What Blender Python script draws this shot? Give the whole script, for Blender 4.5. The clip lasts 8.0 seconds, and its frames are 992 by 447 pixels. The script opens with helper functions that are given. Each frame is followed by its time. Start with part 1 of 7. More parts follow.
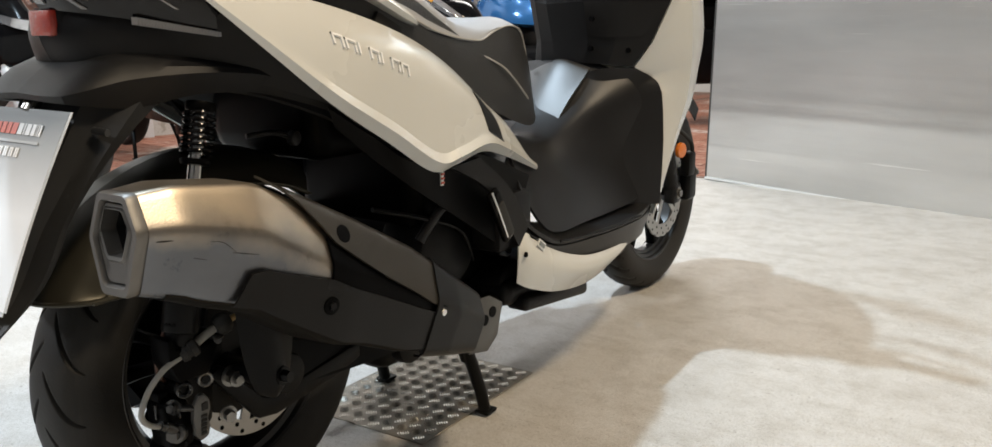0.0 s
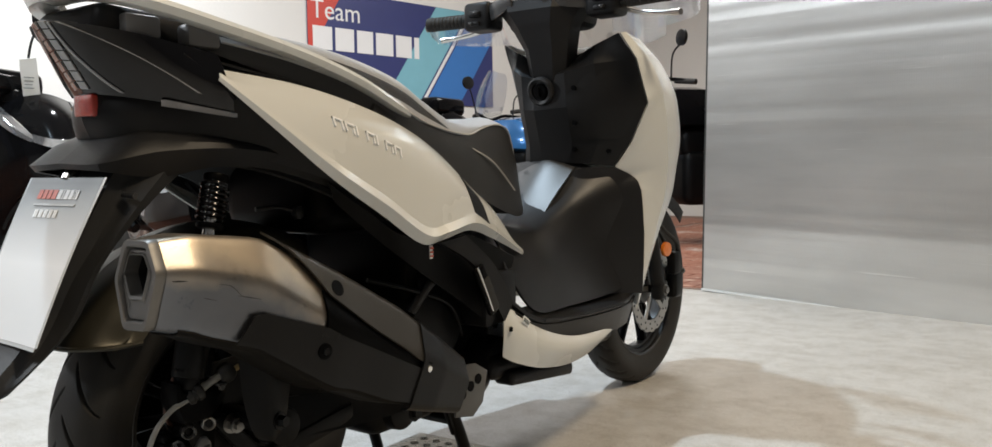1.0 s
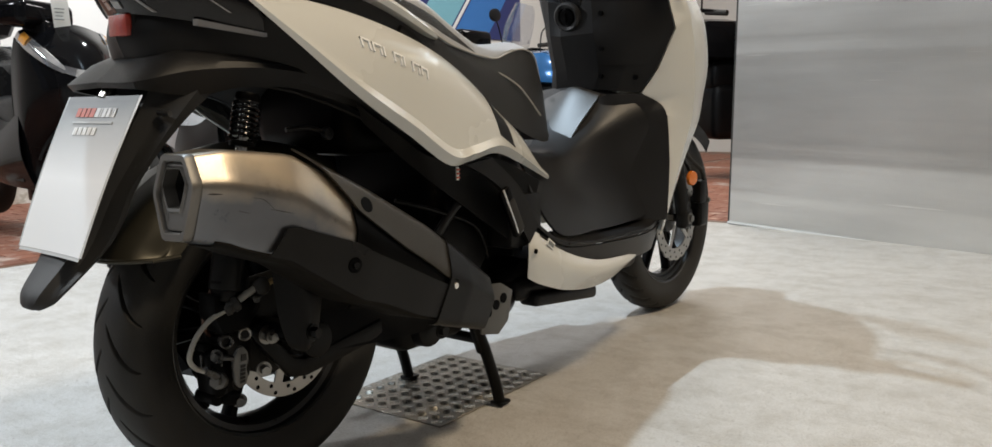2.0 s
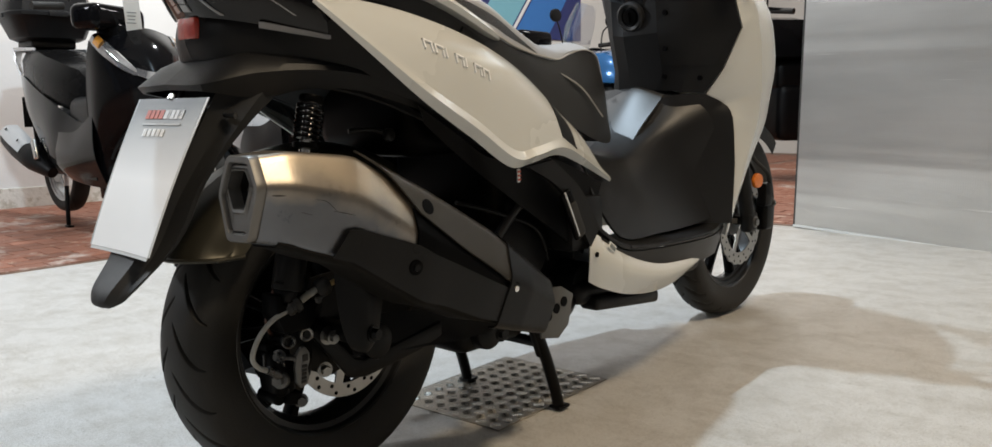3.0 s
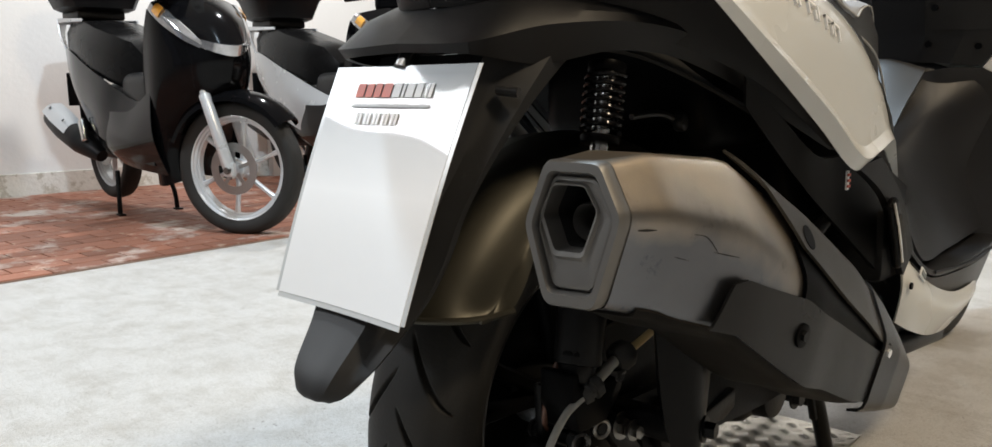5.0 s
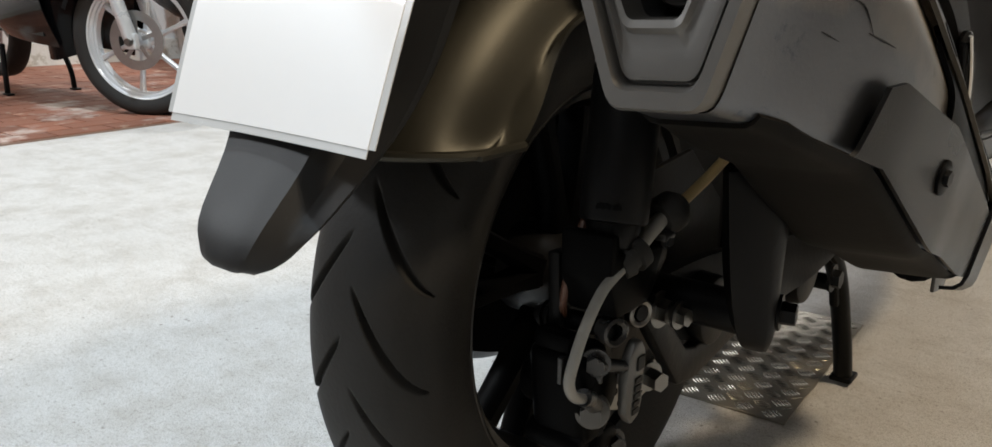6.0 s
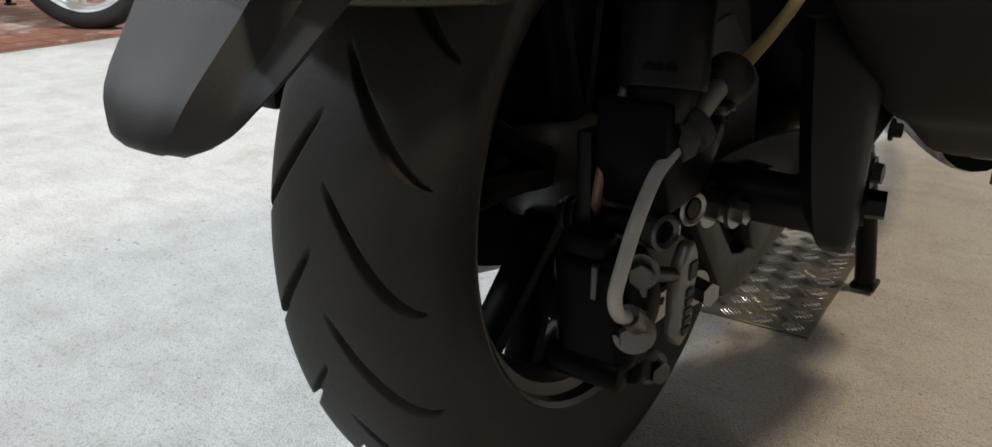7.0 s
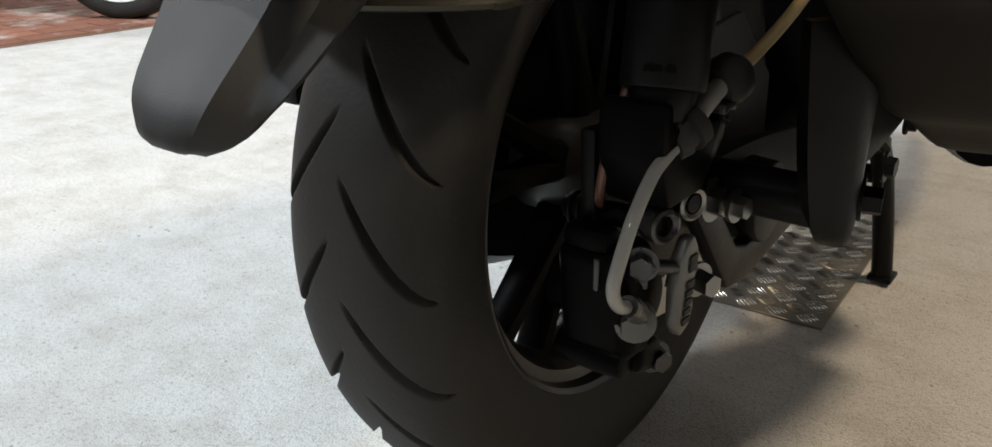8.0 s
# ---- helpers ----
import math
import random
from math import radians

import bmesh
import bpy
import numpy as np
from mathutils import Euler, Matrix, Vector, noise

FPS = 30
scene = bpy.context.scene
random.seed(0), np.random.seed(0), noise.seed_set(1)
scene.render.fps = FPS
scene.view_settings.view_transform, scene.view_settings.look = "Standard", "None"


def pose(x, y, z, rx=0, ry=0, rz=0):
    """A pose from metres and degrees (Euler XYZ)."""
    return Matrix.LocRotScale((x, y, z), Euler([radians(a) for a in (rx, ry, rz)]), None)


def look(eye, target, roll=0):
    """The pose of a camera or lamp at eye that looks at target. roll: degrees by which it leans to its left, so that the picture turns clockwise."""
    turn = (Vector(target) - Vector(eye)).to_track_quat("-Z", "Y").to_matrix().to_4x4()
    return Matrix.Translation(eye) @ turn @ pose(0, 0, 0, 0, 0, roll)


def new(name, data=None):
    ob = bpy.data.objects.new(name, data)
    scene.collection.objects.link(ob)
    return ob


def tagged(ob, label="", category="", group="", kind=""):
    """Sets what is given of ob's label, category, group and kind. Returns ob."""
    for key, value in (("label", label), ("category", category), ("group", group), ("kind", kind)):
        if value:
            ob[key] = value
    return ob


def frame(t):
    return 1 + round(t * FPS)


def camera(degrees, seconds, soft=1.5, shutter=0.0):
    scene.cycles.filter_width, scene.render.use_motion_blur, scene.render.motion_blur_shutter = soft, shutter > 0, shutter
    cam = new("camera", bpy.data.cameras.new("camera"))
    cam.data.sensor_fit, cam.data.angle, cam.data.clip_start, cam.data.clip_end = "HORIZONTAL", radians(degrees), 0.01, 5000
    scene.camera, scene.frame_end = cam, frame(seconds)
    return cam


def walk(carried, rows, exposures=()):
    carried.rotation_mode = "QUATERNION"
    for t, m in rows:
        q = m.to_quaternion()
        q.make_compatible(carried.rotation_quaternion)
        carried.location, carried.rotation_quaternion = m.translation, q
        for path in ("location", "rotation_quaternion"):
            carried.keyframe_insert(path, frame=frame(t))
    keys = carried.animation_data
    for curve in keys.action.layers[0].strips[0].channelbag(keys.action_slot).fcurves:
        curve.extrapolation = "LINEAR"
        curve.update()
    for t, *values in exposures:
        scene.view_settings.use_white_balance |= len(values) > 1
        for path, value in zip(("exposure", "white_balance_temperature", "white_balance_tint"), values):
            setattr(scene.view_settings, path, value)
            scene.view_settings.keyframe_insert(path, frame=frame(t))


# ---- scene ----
cam = camera(60.0, 8.0)
PATH = [
    (0, (1.072, -0.765, 0.743), (-0.056, 0.827, 0.304), -0.6),
    (0.2, (1.105, -0.789, 0.732), (-0.048, 0.822, 0.458), -1.1),
    (0.5, (1.141, -0.827, 0.731), (-0.015, 0.797, 0.571), -0.7),
    (0.7, (1.163, -0.838, 0.705), (0.002, 0.784, 0.555), -0.8),
    (1, (1.196, -0.86, 0.666), (0.024, 0.755, 0.529), -0.8),
    (1.5, (1.206, -0.872, 0.64), (0.028, 0.73, 0.422), -0.6),
    (2, (1.214, -0.881, 0.64), (0.0, 0.683, 0.36), -0.8),
    (2.2, (1.211, -0.875, 0.644), (-0.042, 0.656, 0.356), -0.9),
    (3.5, (1.18, -0.871, 0.635), (-0.146, 0.602, 0.362), -0.8),
    (4, (1.054, -0.837, 0.622), (-0.282, 0.626, 0.348), -0.7),
    (4.5, (0.834, -0.812, 0.635), (-0.524, 0.628, 0.35), -0.6),
    (4.7, (0.744, -0.807, 0.641), (-0.622, 0.627, 0.355), -0.6),
    (5.8, (0.44, -0.661, 0.57), (-0.767, 0.847, 0.051), 0.0),
    (6, (0.422, -0.64, 0.529), (-0.757, 0.88, -0.018), 0.7),
    (6.2, (0.392, -0.634, 0.493), (-0.701, 0.925, -0.118), 1.2),
    (6.3, (0.381, -0.628, 0.482), (-0.688, 0.921, -0.196), 1.8),
    (6.5, (0.36, -0.603, 0.452), (-0.713, 0.926, -0.262), 0.7),
    (6.9, (0.33, -0.57, 0.45), (-0.725, 0.968, -0.273), 1.0),
    (7, (0.328, -0.561, 0.468), (-0.752, 0.961, -0.251), 0.1),
    (7.5, (0.342, -0.565, 0.485), (-0.759, 0.933, -0.252), -0.1),
    (7.8, (0.349, -0.568, 0.483), (-0.771, 0.91, -0.265), -0.3),
    (8, (0.349, -0.569, 0.479), (-0.779, 0.904, -0.267), -0.3),
]
# the phone's automatic exposure
GAIN = [(0.0, 0.38), (0.5, 0.20), (1.5, 0.08), (3.5, 0.0), (4.5, 0.08), (6.0, 0.17), (6.6, 0.14), (7.5, 0.26), (8.0, 0.34)]
walk(cam, [(t, look(eye, target, roll)) for t, eye, target, roll in PATH], GAIN)


# ---------------------------------------------------------------- light
world = bpy.data.worlds.new("workshop")
scene.world = world
world.use_nodes = True
bg = world.node_tree.nodes["Background"]
bg.inputs[0].default_value = (0.75, 0.82, 1.0, 1)
bg.inputs[1].default_value = 0.20


def area_lamp(name, place, target, sx, sy, power, colour):
    d = bpy.data.lights.new(name, "AREA")
    d.shape, d.size, d.size_y, d.energy, d.color = "RECTANGLE", sx, sy, power, colour
    ob = new(name, d)
    ob.matrix_world = look(place, target)
    return ob


area_lamp("cool_lamp", (-1.30, 0.28, 4.2), (-1.1, 0.4, 0.0), 0.12, 0.12, 136, (0.68, 0.85, 1.0))
area_lamp("tube_left", (-3.5, -2.0, 3.1), (3.0, -0.5, 0.0), 0.5, 0.5, 82, (0.90, 0.95, 1.0))
area_lamp("warm_tube", (2.40, 0.20, 4.2), (1.6, 0.3, 0), 0.5, 0.6, 118, (1.0, 0.81, 0.57))
# unseen lamp added to brighten the far wall and back row
area_lamp("far_wall_fill", (-1.8, 5.0, 3.12), (-1.8, 5.0, 0), 0.3, 2.2, 92, (1.0, 0.975, 0.94))
area_lamp("wall_tube", (-3.1, 2.2, 3.1), (-4.9, 0.9, 0.9), 0.15, 0.15, 62, (0.95, 0.97, 1.0))
# unseen fill added to brighten the card, flap and tyre from the rear
area_lamp("fill_behind", (0.35, -2.6, 3.12), (0.2, -0.6, 0.2), 0.8, 0.3, 13, (0.96, 0.98, 1.0))

# ---------------------------------------------------------------- materials


def material(name, base, rough=0.5, metal=0.0, var=0.12, scale=9.0, fine=160.0, bump=0.05, bump_d=0.0006, coat=0.0, second=None, wear=0.0,
             wear_colour=(0.5, 0.5, 0.5), spec=0.5, placed=False):
    """A surface with two scales of variation in colour and gloss, and fine relief."""
    m = bpy.data.materials.new(name)
    m.use_nodes = True
    nt = m.node_tree
    n, l = nt.nodes, nt.links
    p = n["Principled BSDF"]
    tc = n.new("ShaderNodeNewGeometry" if placed else "ShaderNodeTexCoord")
    where = tc.outputs["Position" if placed else "Object"]
    big, small = n.new("ShaderNodeTexNoise"), n.new("ShaderNodeTexNoise")
    big.inputs["Scale"].default_value, big.inputs["Detail"].default_value = scale, 4
    small.inputs["Scale"].default_value, small.inputs["Detail"].default_value = fine, 3
    l.new(where, big.inputs["Vector"])
    l.new(where, small.inputs["Vector"])
    ramp = n.new("ShaderNodeMix")
    ramp.data_type = "RGBA"
    other = second or tuple(c * (1 - var) for c in base)
    ramp.inputs[6].default_value, ramp.inputs[7].default_value = (*other, 1), (*(min(1, c * (1 + var)) for c in base), 1)
    l.new(big.outputs["Fac"], ramp.inputs[0])
    col = ramp.outputs[2]
    if wear:
        t = n.new("ShaderNodeMapRange")
        t.inputs[1].default_value, t.inputs[2].default_value = 0.68 - wear, 0.74 - wear
        w = n.new("ShaderNodeTexNoise")
        w.inputs["Scale"].default_value, w.inputs["Detail"].default_value, w.inputs["Roughness"].default_value = scale * 2.3, 7, 0.7
        l.new(where, w.inputs["Vector"])
        l.new(w.outputs["Fac"], t.inputs[0])
        mx = n.new("ShaderNodeMix")
        mx.data_type = "RGBA"
        mx.inputs[7].default_value = (*wear_colour, 1)
        l.new(t.outputs[0], mx.inputs[0])
        l.new(col, mx.inputs[6])
        col = mx.outputs[2]
    l.new(col, p.inputs["Base Color"])
    mr = n.new("ShaderNodeMapRange")
    mr.inputs[3].default_value, mr.inputs[4].default_value = max(0.02, rough - 0.09), min(1, rough + 0.09)
    l.new(big.outputs["Fac"], mr.inputs[0])
    l.new(mr.outputs[0], p.inputs["Roughness"])
    p.inputs["Metallic"].default_value = metal
    p.inputs["Specular IOR Level"].default_value = spec
    p.inputs["Coat Weight"].default_value = coat
    p.inputs["Coat Roughness"].default_value = 0.06
    if bump:
        b = n.new("ShaderNodeBump")
        b.inputs["Strength"].default_value, b.inputs["Distance"].default_value = bump * 4, bump_d
        l.new(small.outputs["Fac"], b.inputs["Height"])
        l.new(b.outputs[0], p.inputs["Normal"])
    return m


def glass(name, colour, rough=0.05, alpha=0.3):
    m = bpy.data.materials.new(name)
    m.use_nodes = True
    p = m.node_tree.nodes["Principled BSDF"]
    p.inputs["Base Color"].default_value = (*colour, 1)
    p.inputs["Roughness"].default_value = rough
    p.inputs["Transmission Weight"].default_value = 1.0
    p.inputs["IOR"].default_value = 1.3
    p.inputs["Alpha"].default_value = alpha
    return m


M = {
    "white": material("pearl_white_paint", (0.61, 0.613, 0.588), 0.26, var=0.03, scale=3, fine=900, bump=0.01, coat=0.6),
    "plastic": material("black_textured_plastic", (0.0075, 0.0075, 0.008), 0.42, var=0.25, scale=7, fine=1400, bump=0.12, bump_d=0.0004, spec=0.20),
    "plastic_mid": material("grey_textured_plastic", (0.012, 0.012, 0.0128), 0.36, var=0.2, scale=6, fine=1500, bump=0.12, bump_d=0.0004, spec=0.26),
    "guard": material("dark_grey_steel", (0.085, 0.083, 0.08), 0.4, metal=0.3, var=0.2, scale=20, bump=0.05),
    "flap": material("dusty_black_plastic", (0.020, 0.0203, 0.021), 0.52, var=0.4, scale=12, fine=900, bump=0.05, bump_d=0.0004, spec=0.25, wear=0.05, wear_colour=(0.030, 0.031, 0.032)),
    "gloss": material("gloss_black_paint", (0.0035, 0.0035, 0.0040), 0.07, var=0.1, scale=5, fine=700, bump=0.0, coat=0.0, spec=0.12),
    "rubber": material("tyre_rubber", (0.0235, 0.0226, 0.0212), 0.62, var=0.3, scale=11, fine=260, bump=0.1, bump_d=0.0008, wear=0.02, wear_colour=(0.028, 0.027, 0.025), spec=0.25),
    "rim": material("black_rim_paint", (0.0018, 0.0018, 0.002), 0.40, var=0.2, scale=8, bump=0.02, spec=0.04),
    "wheel": material("black_wheel_paint", (0.010, 0.0098, 0.0098), 0.30, var=0.2, scale=8, bump=0.02, spec=0.5),
    "engine": material("engine_black_alloy", (0.0034, 0.0034, 0.0036), 0.40, metal=0.0, var=0.4, scale=22, bump=0.1, wear=0.03, wear_colour=(0.009, 0.0088, 0.0085), spec=0.14),
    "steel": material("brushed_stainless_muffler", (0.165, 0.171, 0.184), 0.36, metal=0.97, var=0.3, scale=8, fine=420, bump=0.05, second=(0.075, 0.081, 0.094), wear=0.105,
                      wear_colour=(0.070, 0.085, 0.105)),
    "laminate": material("milky_laminate", (0.55, 0.56, 0.56), 0.25, var=0.05, scale=20, bump=0.02, coat=0.5),
    "inner": material("shade_black_plastic", (0.0022, 0.0022, 0.0024), 0.5, var=0.3, scale=9, fine=900, bump=0.06, spec=0.12),
    "satin": material("satin_graphite_plastic", (0.055, 0.055, 0.056), 0.36, metal=0.3, var=0.12, scale=8, fine=900, bump=0.05, spec=0.4),
    "outlet": material("smoked_outlet_steel", (0.11, 0.105, 0.10), 0.38, metal=0.6, var=0.3, scale=30, bump=0.05),
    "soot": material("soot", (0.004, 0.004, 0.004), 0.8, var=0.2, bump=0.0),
    "cap": material("cast_end_cap", (0.17, 0.163, 0.153), 0.5, metal=0.75, var=0.2, scale=14, bump=0.05),
    "shield": material("satin_black_heat_shield", (0.0062, 0.0060, 0.0060), 0.30, metal=0.0, var=0.35, scale=10, fine=900, bump=0.08, wear=0.02,
                       wear_colour=(0.014, 0.0135, 0.013), spec=0.16),
    "bronze_shield": material("satin_bronze_heat_shield", (0.052, 0.045, 0.035), 0.36, metal=0.7, var=0.25, scale=10, fine=700, bump=0.05),
    "belly": material("shade_brown_steel", (0.0075, 0.0066, 0.0056), 0.6, metal=0.0, var=0.4, scale=12, bump=0.05, spec=0.08),
    "tread_bar": material("polished_tread_bar", (0.66, 0.63, 0.57), 0.22, metal=0.95, var=0.25, scale=30, bump=0.02),
    "chrome": material("bright_metal", (0.72, 0.71, 0.69), 0.2, metal=1.0, var=0.1, scale=20, bump=0.02),
    "zinc": material("zinc_bolt", (0.22, 0.215, 0.205), 0.36, metal=1.0, var=0.2, scale=60, bump=0.05),
    "disc": material("ground_brake_disc", (0.36, 0.355, 0.345), 0.36, metal=0.9, var=0.15, scale=30, fine=500, bump=0.06),
    "seat": material("black_seat_vinyl", (0.019, 0.0187, 0.0187), 0.40, var=0.2, scale=6, fine=650, bump=0.22, bump_d=0.0008),
    "vinyl": material("smooth_black_vinyl", (0.0055, 0.0053, 0.0053), 0.26, var=0.2, scale=6, fine=650, bump=0.08, bump_d=0.0006, spec=0.08),
    "seat_top": material("grey_seat_vinyl", (0.36, 0.37, 0.39), 0.42, var=0.12, scale=6, fine=420, bump=0.3, bump_d=0.0012),
    "thread": material("grey_thread", (0.4, 0.39, 0.37), 0.7, var=0.1),
    "lens_dark": material("smoked_tail_lens", (0.004, 0.004, 0.005), 0.05, var=0.2, scale=6, bump=0.0, coat=0.0, spec=0.36),
    "guide": material("smoked_light_guide", (0.17, 0.17, 0.175), 0.10, var=0.3, scale=30, bump=0.05, coat=1.0),
    "lens_clear": material("clear_lamp_lens", (0.50, 0.50, 0.51), 0.08, metal=0.85, var=0.45, scale=30, bump=0.1, coat=1.0),
    "red": material("red_reflector", (0.36, 0.03, 0.018), 0.2, var=0.4, scale=80, fine=400, bump=0.3, bump_d=0.001, coat=0.8),
    "orange": material("orange_reflector", (0.72, 0.19, 0.02), 0.2, var=0.2, scale=80, fine=400, bump=0.3, bump_d=0.001, coat=0.8),
    "amber": material("amber_lamp", (0.75, 0.36, 0.06), 0.15, var=0.3, scale=60, bump=0.05, coat=1.0),
    "hose": material("braided_clear_hose", (0.32, 0.315, 0.29), 0.35, var=0.25, scale=60, fine=1500, bump=0.4, bump_d=0.0008, coat=0.5),
    "brass": material("brass_hose", (0.55, 0.40, 0.18), 0.35, metal=0.6, var=0.2, scale=60, fine=1500, bump=0.3, bump_d=0.0006),
    "bronze": material("bronze_tinted_guard", (0.043, 0.040, 0.030), 0.46, metal=0.6, var=0.2, scale=8, bump=0.03),
    "copper": material("copper_wire", (0.09, 0.04, 0.025), 0.5, var=0.2),
    "paper": material("printed_paper", (0.74, 0.75, 0.74), 0.35, var=0.03, scale=12, bump=0.02, coat=0.5),
    "lid": material("satin_grey_lid", (0.075, 0.075, 0.075), 0.44, metal=0.6, var=0.1, scale=6, fine=900, bump=0.04),
    "silver": material("silver_wheel_paint", (0.62, 0.63, 0.64), 0.3, metal=0.4, var=0.06, bump=0.01),
    "grey_paint": material("grey_scooter_paint", (0.42, 0.43, 0.44), 0.25, metal=0.3, var=0.06, bump=0.0, coat=0.6),
    "blue": material("blue_tank_paint", (0.03, 0.16, 0.42), 0.18, metal=0.3, var=0.12, bump=0.0, coat=0.8),
    "wall": material("white_wall_plaster", (0.80, 0.785, 0.75), 0.85, var=0.05, scale=1.2, fine=35, bump=0.12, bump_d=0.003),
    "wall_dirty": material("scuffed_plaster", (0.70, 0.67, 0.60), 0.9, var=0.2, scale=4, fine=40, bump=0.25, bump_d=0.004, wear=0.14, wear_colour=(0.5, 0.46, 0.38)),
    "wall_grey": material("unseen_wall_grey", (0.16, 0.16, 0.165), 0.8, var=0.08, scale=1.5, fine=35, bump=0.1, bump_d=0.003),
    "ceiling": material("ceiling_paint", (0.72, 0.70, 0.66), 0.9, var=0.06, scale=1.5, fine=30, bump=0.1, bump_d=0.003),
    "navy": material("banner_navy", (0.035, 0.045, 0.17), 0.45, var=0.06, bump=0.01),
    "banner_red": material("banner_red", (0.62, 0.06, 0.04), 0.45, var=0.06, bump=0.01),
    "banner_sky": material("banner_light_blue", (0.22, 0.50, 0.60), 0.45, var=0.06, bump=0.01),
    "banner_blue": material("banner_blue", (0.05, 0.20, 0.55), 0.45, var=0.06, bump=0.01),
    "letters": material("white_letters", (0.85, 0.85, 0.85), 0.5, var=0.03),
    "print_red": material("red_print", (0.66, 0.14, 0.09), 0.5, var=0.05),
    "rail_grey": material("light_grey_bracket_plastic", (0.13, 0.13, 0.132), 0.4, var=0.1, scale=8, fine=900, bump=0.06),
    "print_pale": material("pale_grey_print", (0.42, 0.43, 0.43), 0.5, var=0.1),
    "print_grey": material("grey_print", (0.18, 0.2, 0.2), 0.5, var=0.1),
    "tread": material("aluminium_tread_plate", (0.27, 0.25, 0.21), 0.36, metal=0.7, var=0.4, scale=22, fine=300, bump=0.06, wear=0.05, wear_colour=(0.36, 0.33, 0.27)),
    "alloy": material("grey_caliper_alloy", (0.060, 0.060, 0.060), 0.28, metal=0.7, var=0.2, scale=40, bump=0.08),
    "badge_alloy": material("pale_caliper_alloy", (0.115, 0.113, 0.108), 0.40, metal=0.5, var=0.2, scale=40, bump=0.08),
    "clear": glass("clear_screen", (0.95, 0.97, 0.98), 0.03, 0.38),
}


SHEET_TURN = radians(-12.5)


def concrete():
    """Light power-floated concrete with blotches, trowel streaks and dark specks."""
    m = material("light_grey_concrete", (0.63, 0.612, 0.585), 0.5, var=0.07, scale=2.2, fine=420, bump=0.34, bump_d=0.0020, placed=True)
    nt = m.node_tree
    n, l = nt.nodes, nt.links
    p = n["Principled BSDF"]
    old = p.inputs["Base Color"].links[0].from_socket
    tc = n.new("ShaderNodeNewGeometry")
    mid, speck, vor, many = n.new("ShaderNodeTexNoise"), n.new("ShaderNodeTexNoise"), n.new("ShaderNodeTexVoronoi"), n.new("ShaderNodeTexNoise")
    mid.inputs["Scale"].default_value, mid.inputs["Detail"].default_value, mid.inputs["Roughness"].default_value = 9, 9, 0.75
    speck.inputs["Scale"].default_value, speck.inputs["Detail"].default_value, speck.inputs["Roughness"].default_value = 620, 5, 0.8
    vor.inputs["Scale"].default_value, vor.inputs["Randomness"].default_value = 34, 1
    many.inputs["Scale"].default_value = 3.0
    streak = n.new("ShaderNodeTexNoise")
    streak.inputs["Scale"].default_value, streak.inputs["Detail"].default_value = 5, 6
    squeeze = n.new("ShaderNodeVectorMath")
    squeeze.operation = "MULTIPLY"
    squeeze.inputs[1].default_value = (1.0, 9.0, 1.0)
    l.new(tc.outputs["Position"], squeeze.inputs[0])
    l.new(squeeze.outputs[0], streak.inputs["Vector"])
    for x in (mid, speck, vor, many):
        l.new(tc.outputs["Position"], x.inputs["Vector"])

    def shade(col, fac_socket, lo, hi, tint):
        r = n.new("ShaderNodeMapRange")
        r.inputs[1].default_value, r.inputs[2].default_value = lo, hi
        l.new(fac_socket, r.inputs[0])
        x = n.new("ShaderNodeMix")
        x.data_type, x.blend_type = "RGBA", "MULTIPLY"
        x.inputs[7].default_value = (*tint, 1)
        l.new(r.outputs[0], x.inputs[0])
        l.new(col, x.inputs[6])
        return x.outputs[2]

    c = shade(old, mid.outputs["Fac"], 0.44, 0.64, (0.80, 0.78, 0.75))
    c = shade(c, streak.outputs["Fac"], 0.52, 0.68, (0.95, 0.945, 0.935))
    c = shade(c, speck.outputs["Fac"], 0.50, 0.61, (0.50, 0.485, 0.46))
    grit = n.new("ShaderNodeTexNoise")
    grit.inputs["Scale"].default_value, grit.inputs["Detail"].default_value, grit.inputs["Roughness"].default_value = 190, 4, 0.75
    l.new(tc.outputs["Position"], grit.inputs["Vector"])
    c = shade(c, grit.outputs["Fac"], 0.53, 0.65, (0.64, 0.62, 0.585))
    broom = n.new("ShaderNodeTexNoise")
    broom.inputs["Scale"].default_value, broom.inputs["Detail"].default_value = 20, 3
    lay = n.new("ShaderNodeMapping")
    lay.inputs["Rotation"].default_value, lay.inputs["Scale"].default_value = (0, 0, radians(35)), (0.35, 9.0, 1.0)
    l.new(tc.outputs["Position"], lay.inputs["Vector"])
    l.new(lay.outputs[0], broom.inputs["Vector"])
    c = shade(c, broom.outputs["Fac"], 0.50, 0.75, (0.96, 0.955, 0.95))
    dots = n.new("ShaderNodeMath")
    dots.operation = "MULTIPLY"
    dots.inputs[1].default_value = 0.19
    l.new(many.outputs["Fac"], dots.inputs[0])
    near = n.new("ShaderNodeMath")
    near.operation = "SUBTRACT"
    l.new(dots.outputs[0], near.inputs[0])
    l.new(vor.outputs["Distance"], near.inputs[1])
    c = shade(c, near.outputs[0], 0.0, 0.06, (0.45, 0.42, 0.38))
    l.new(c, p.inputs["Base Color"])
    return m


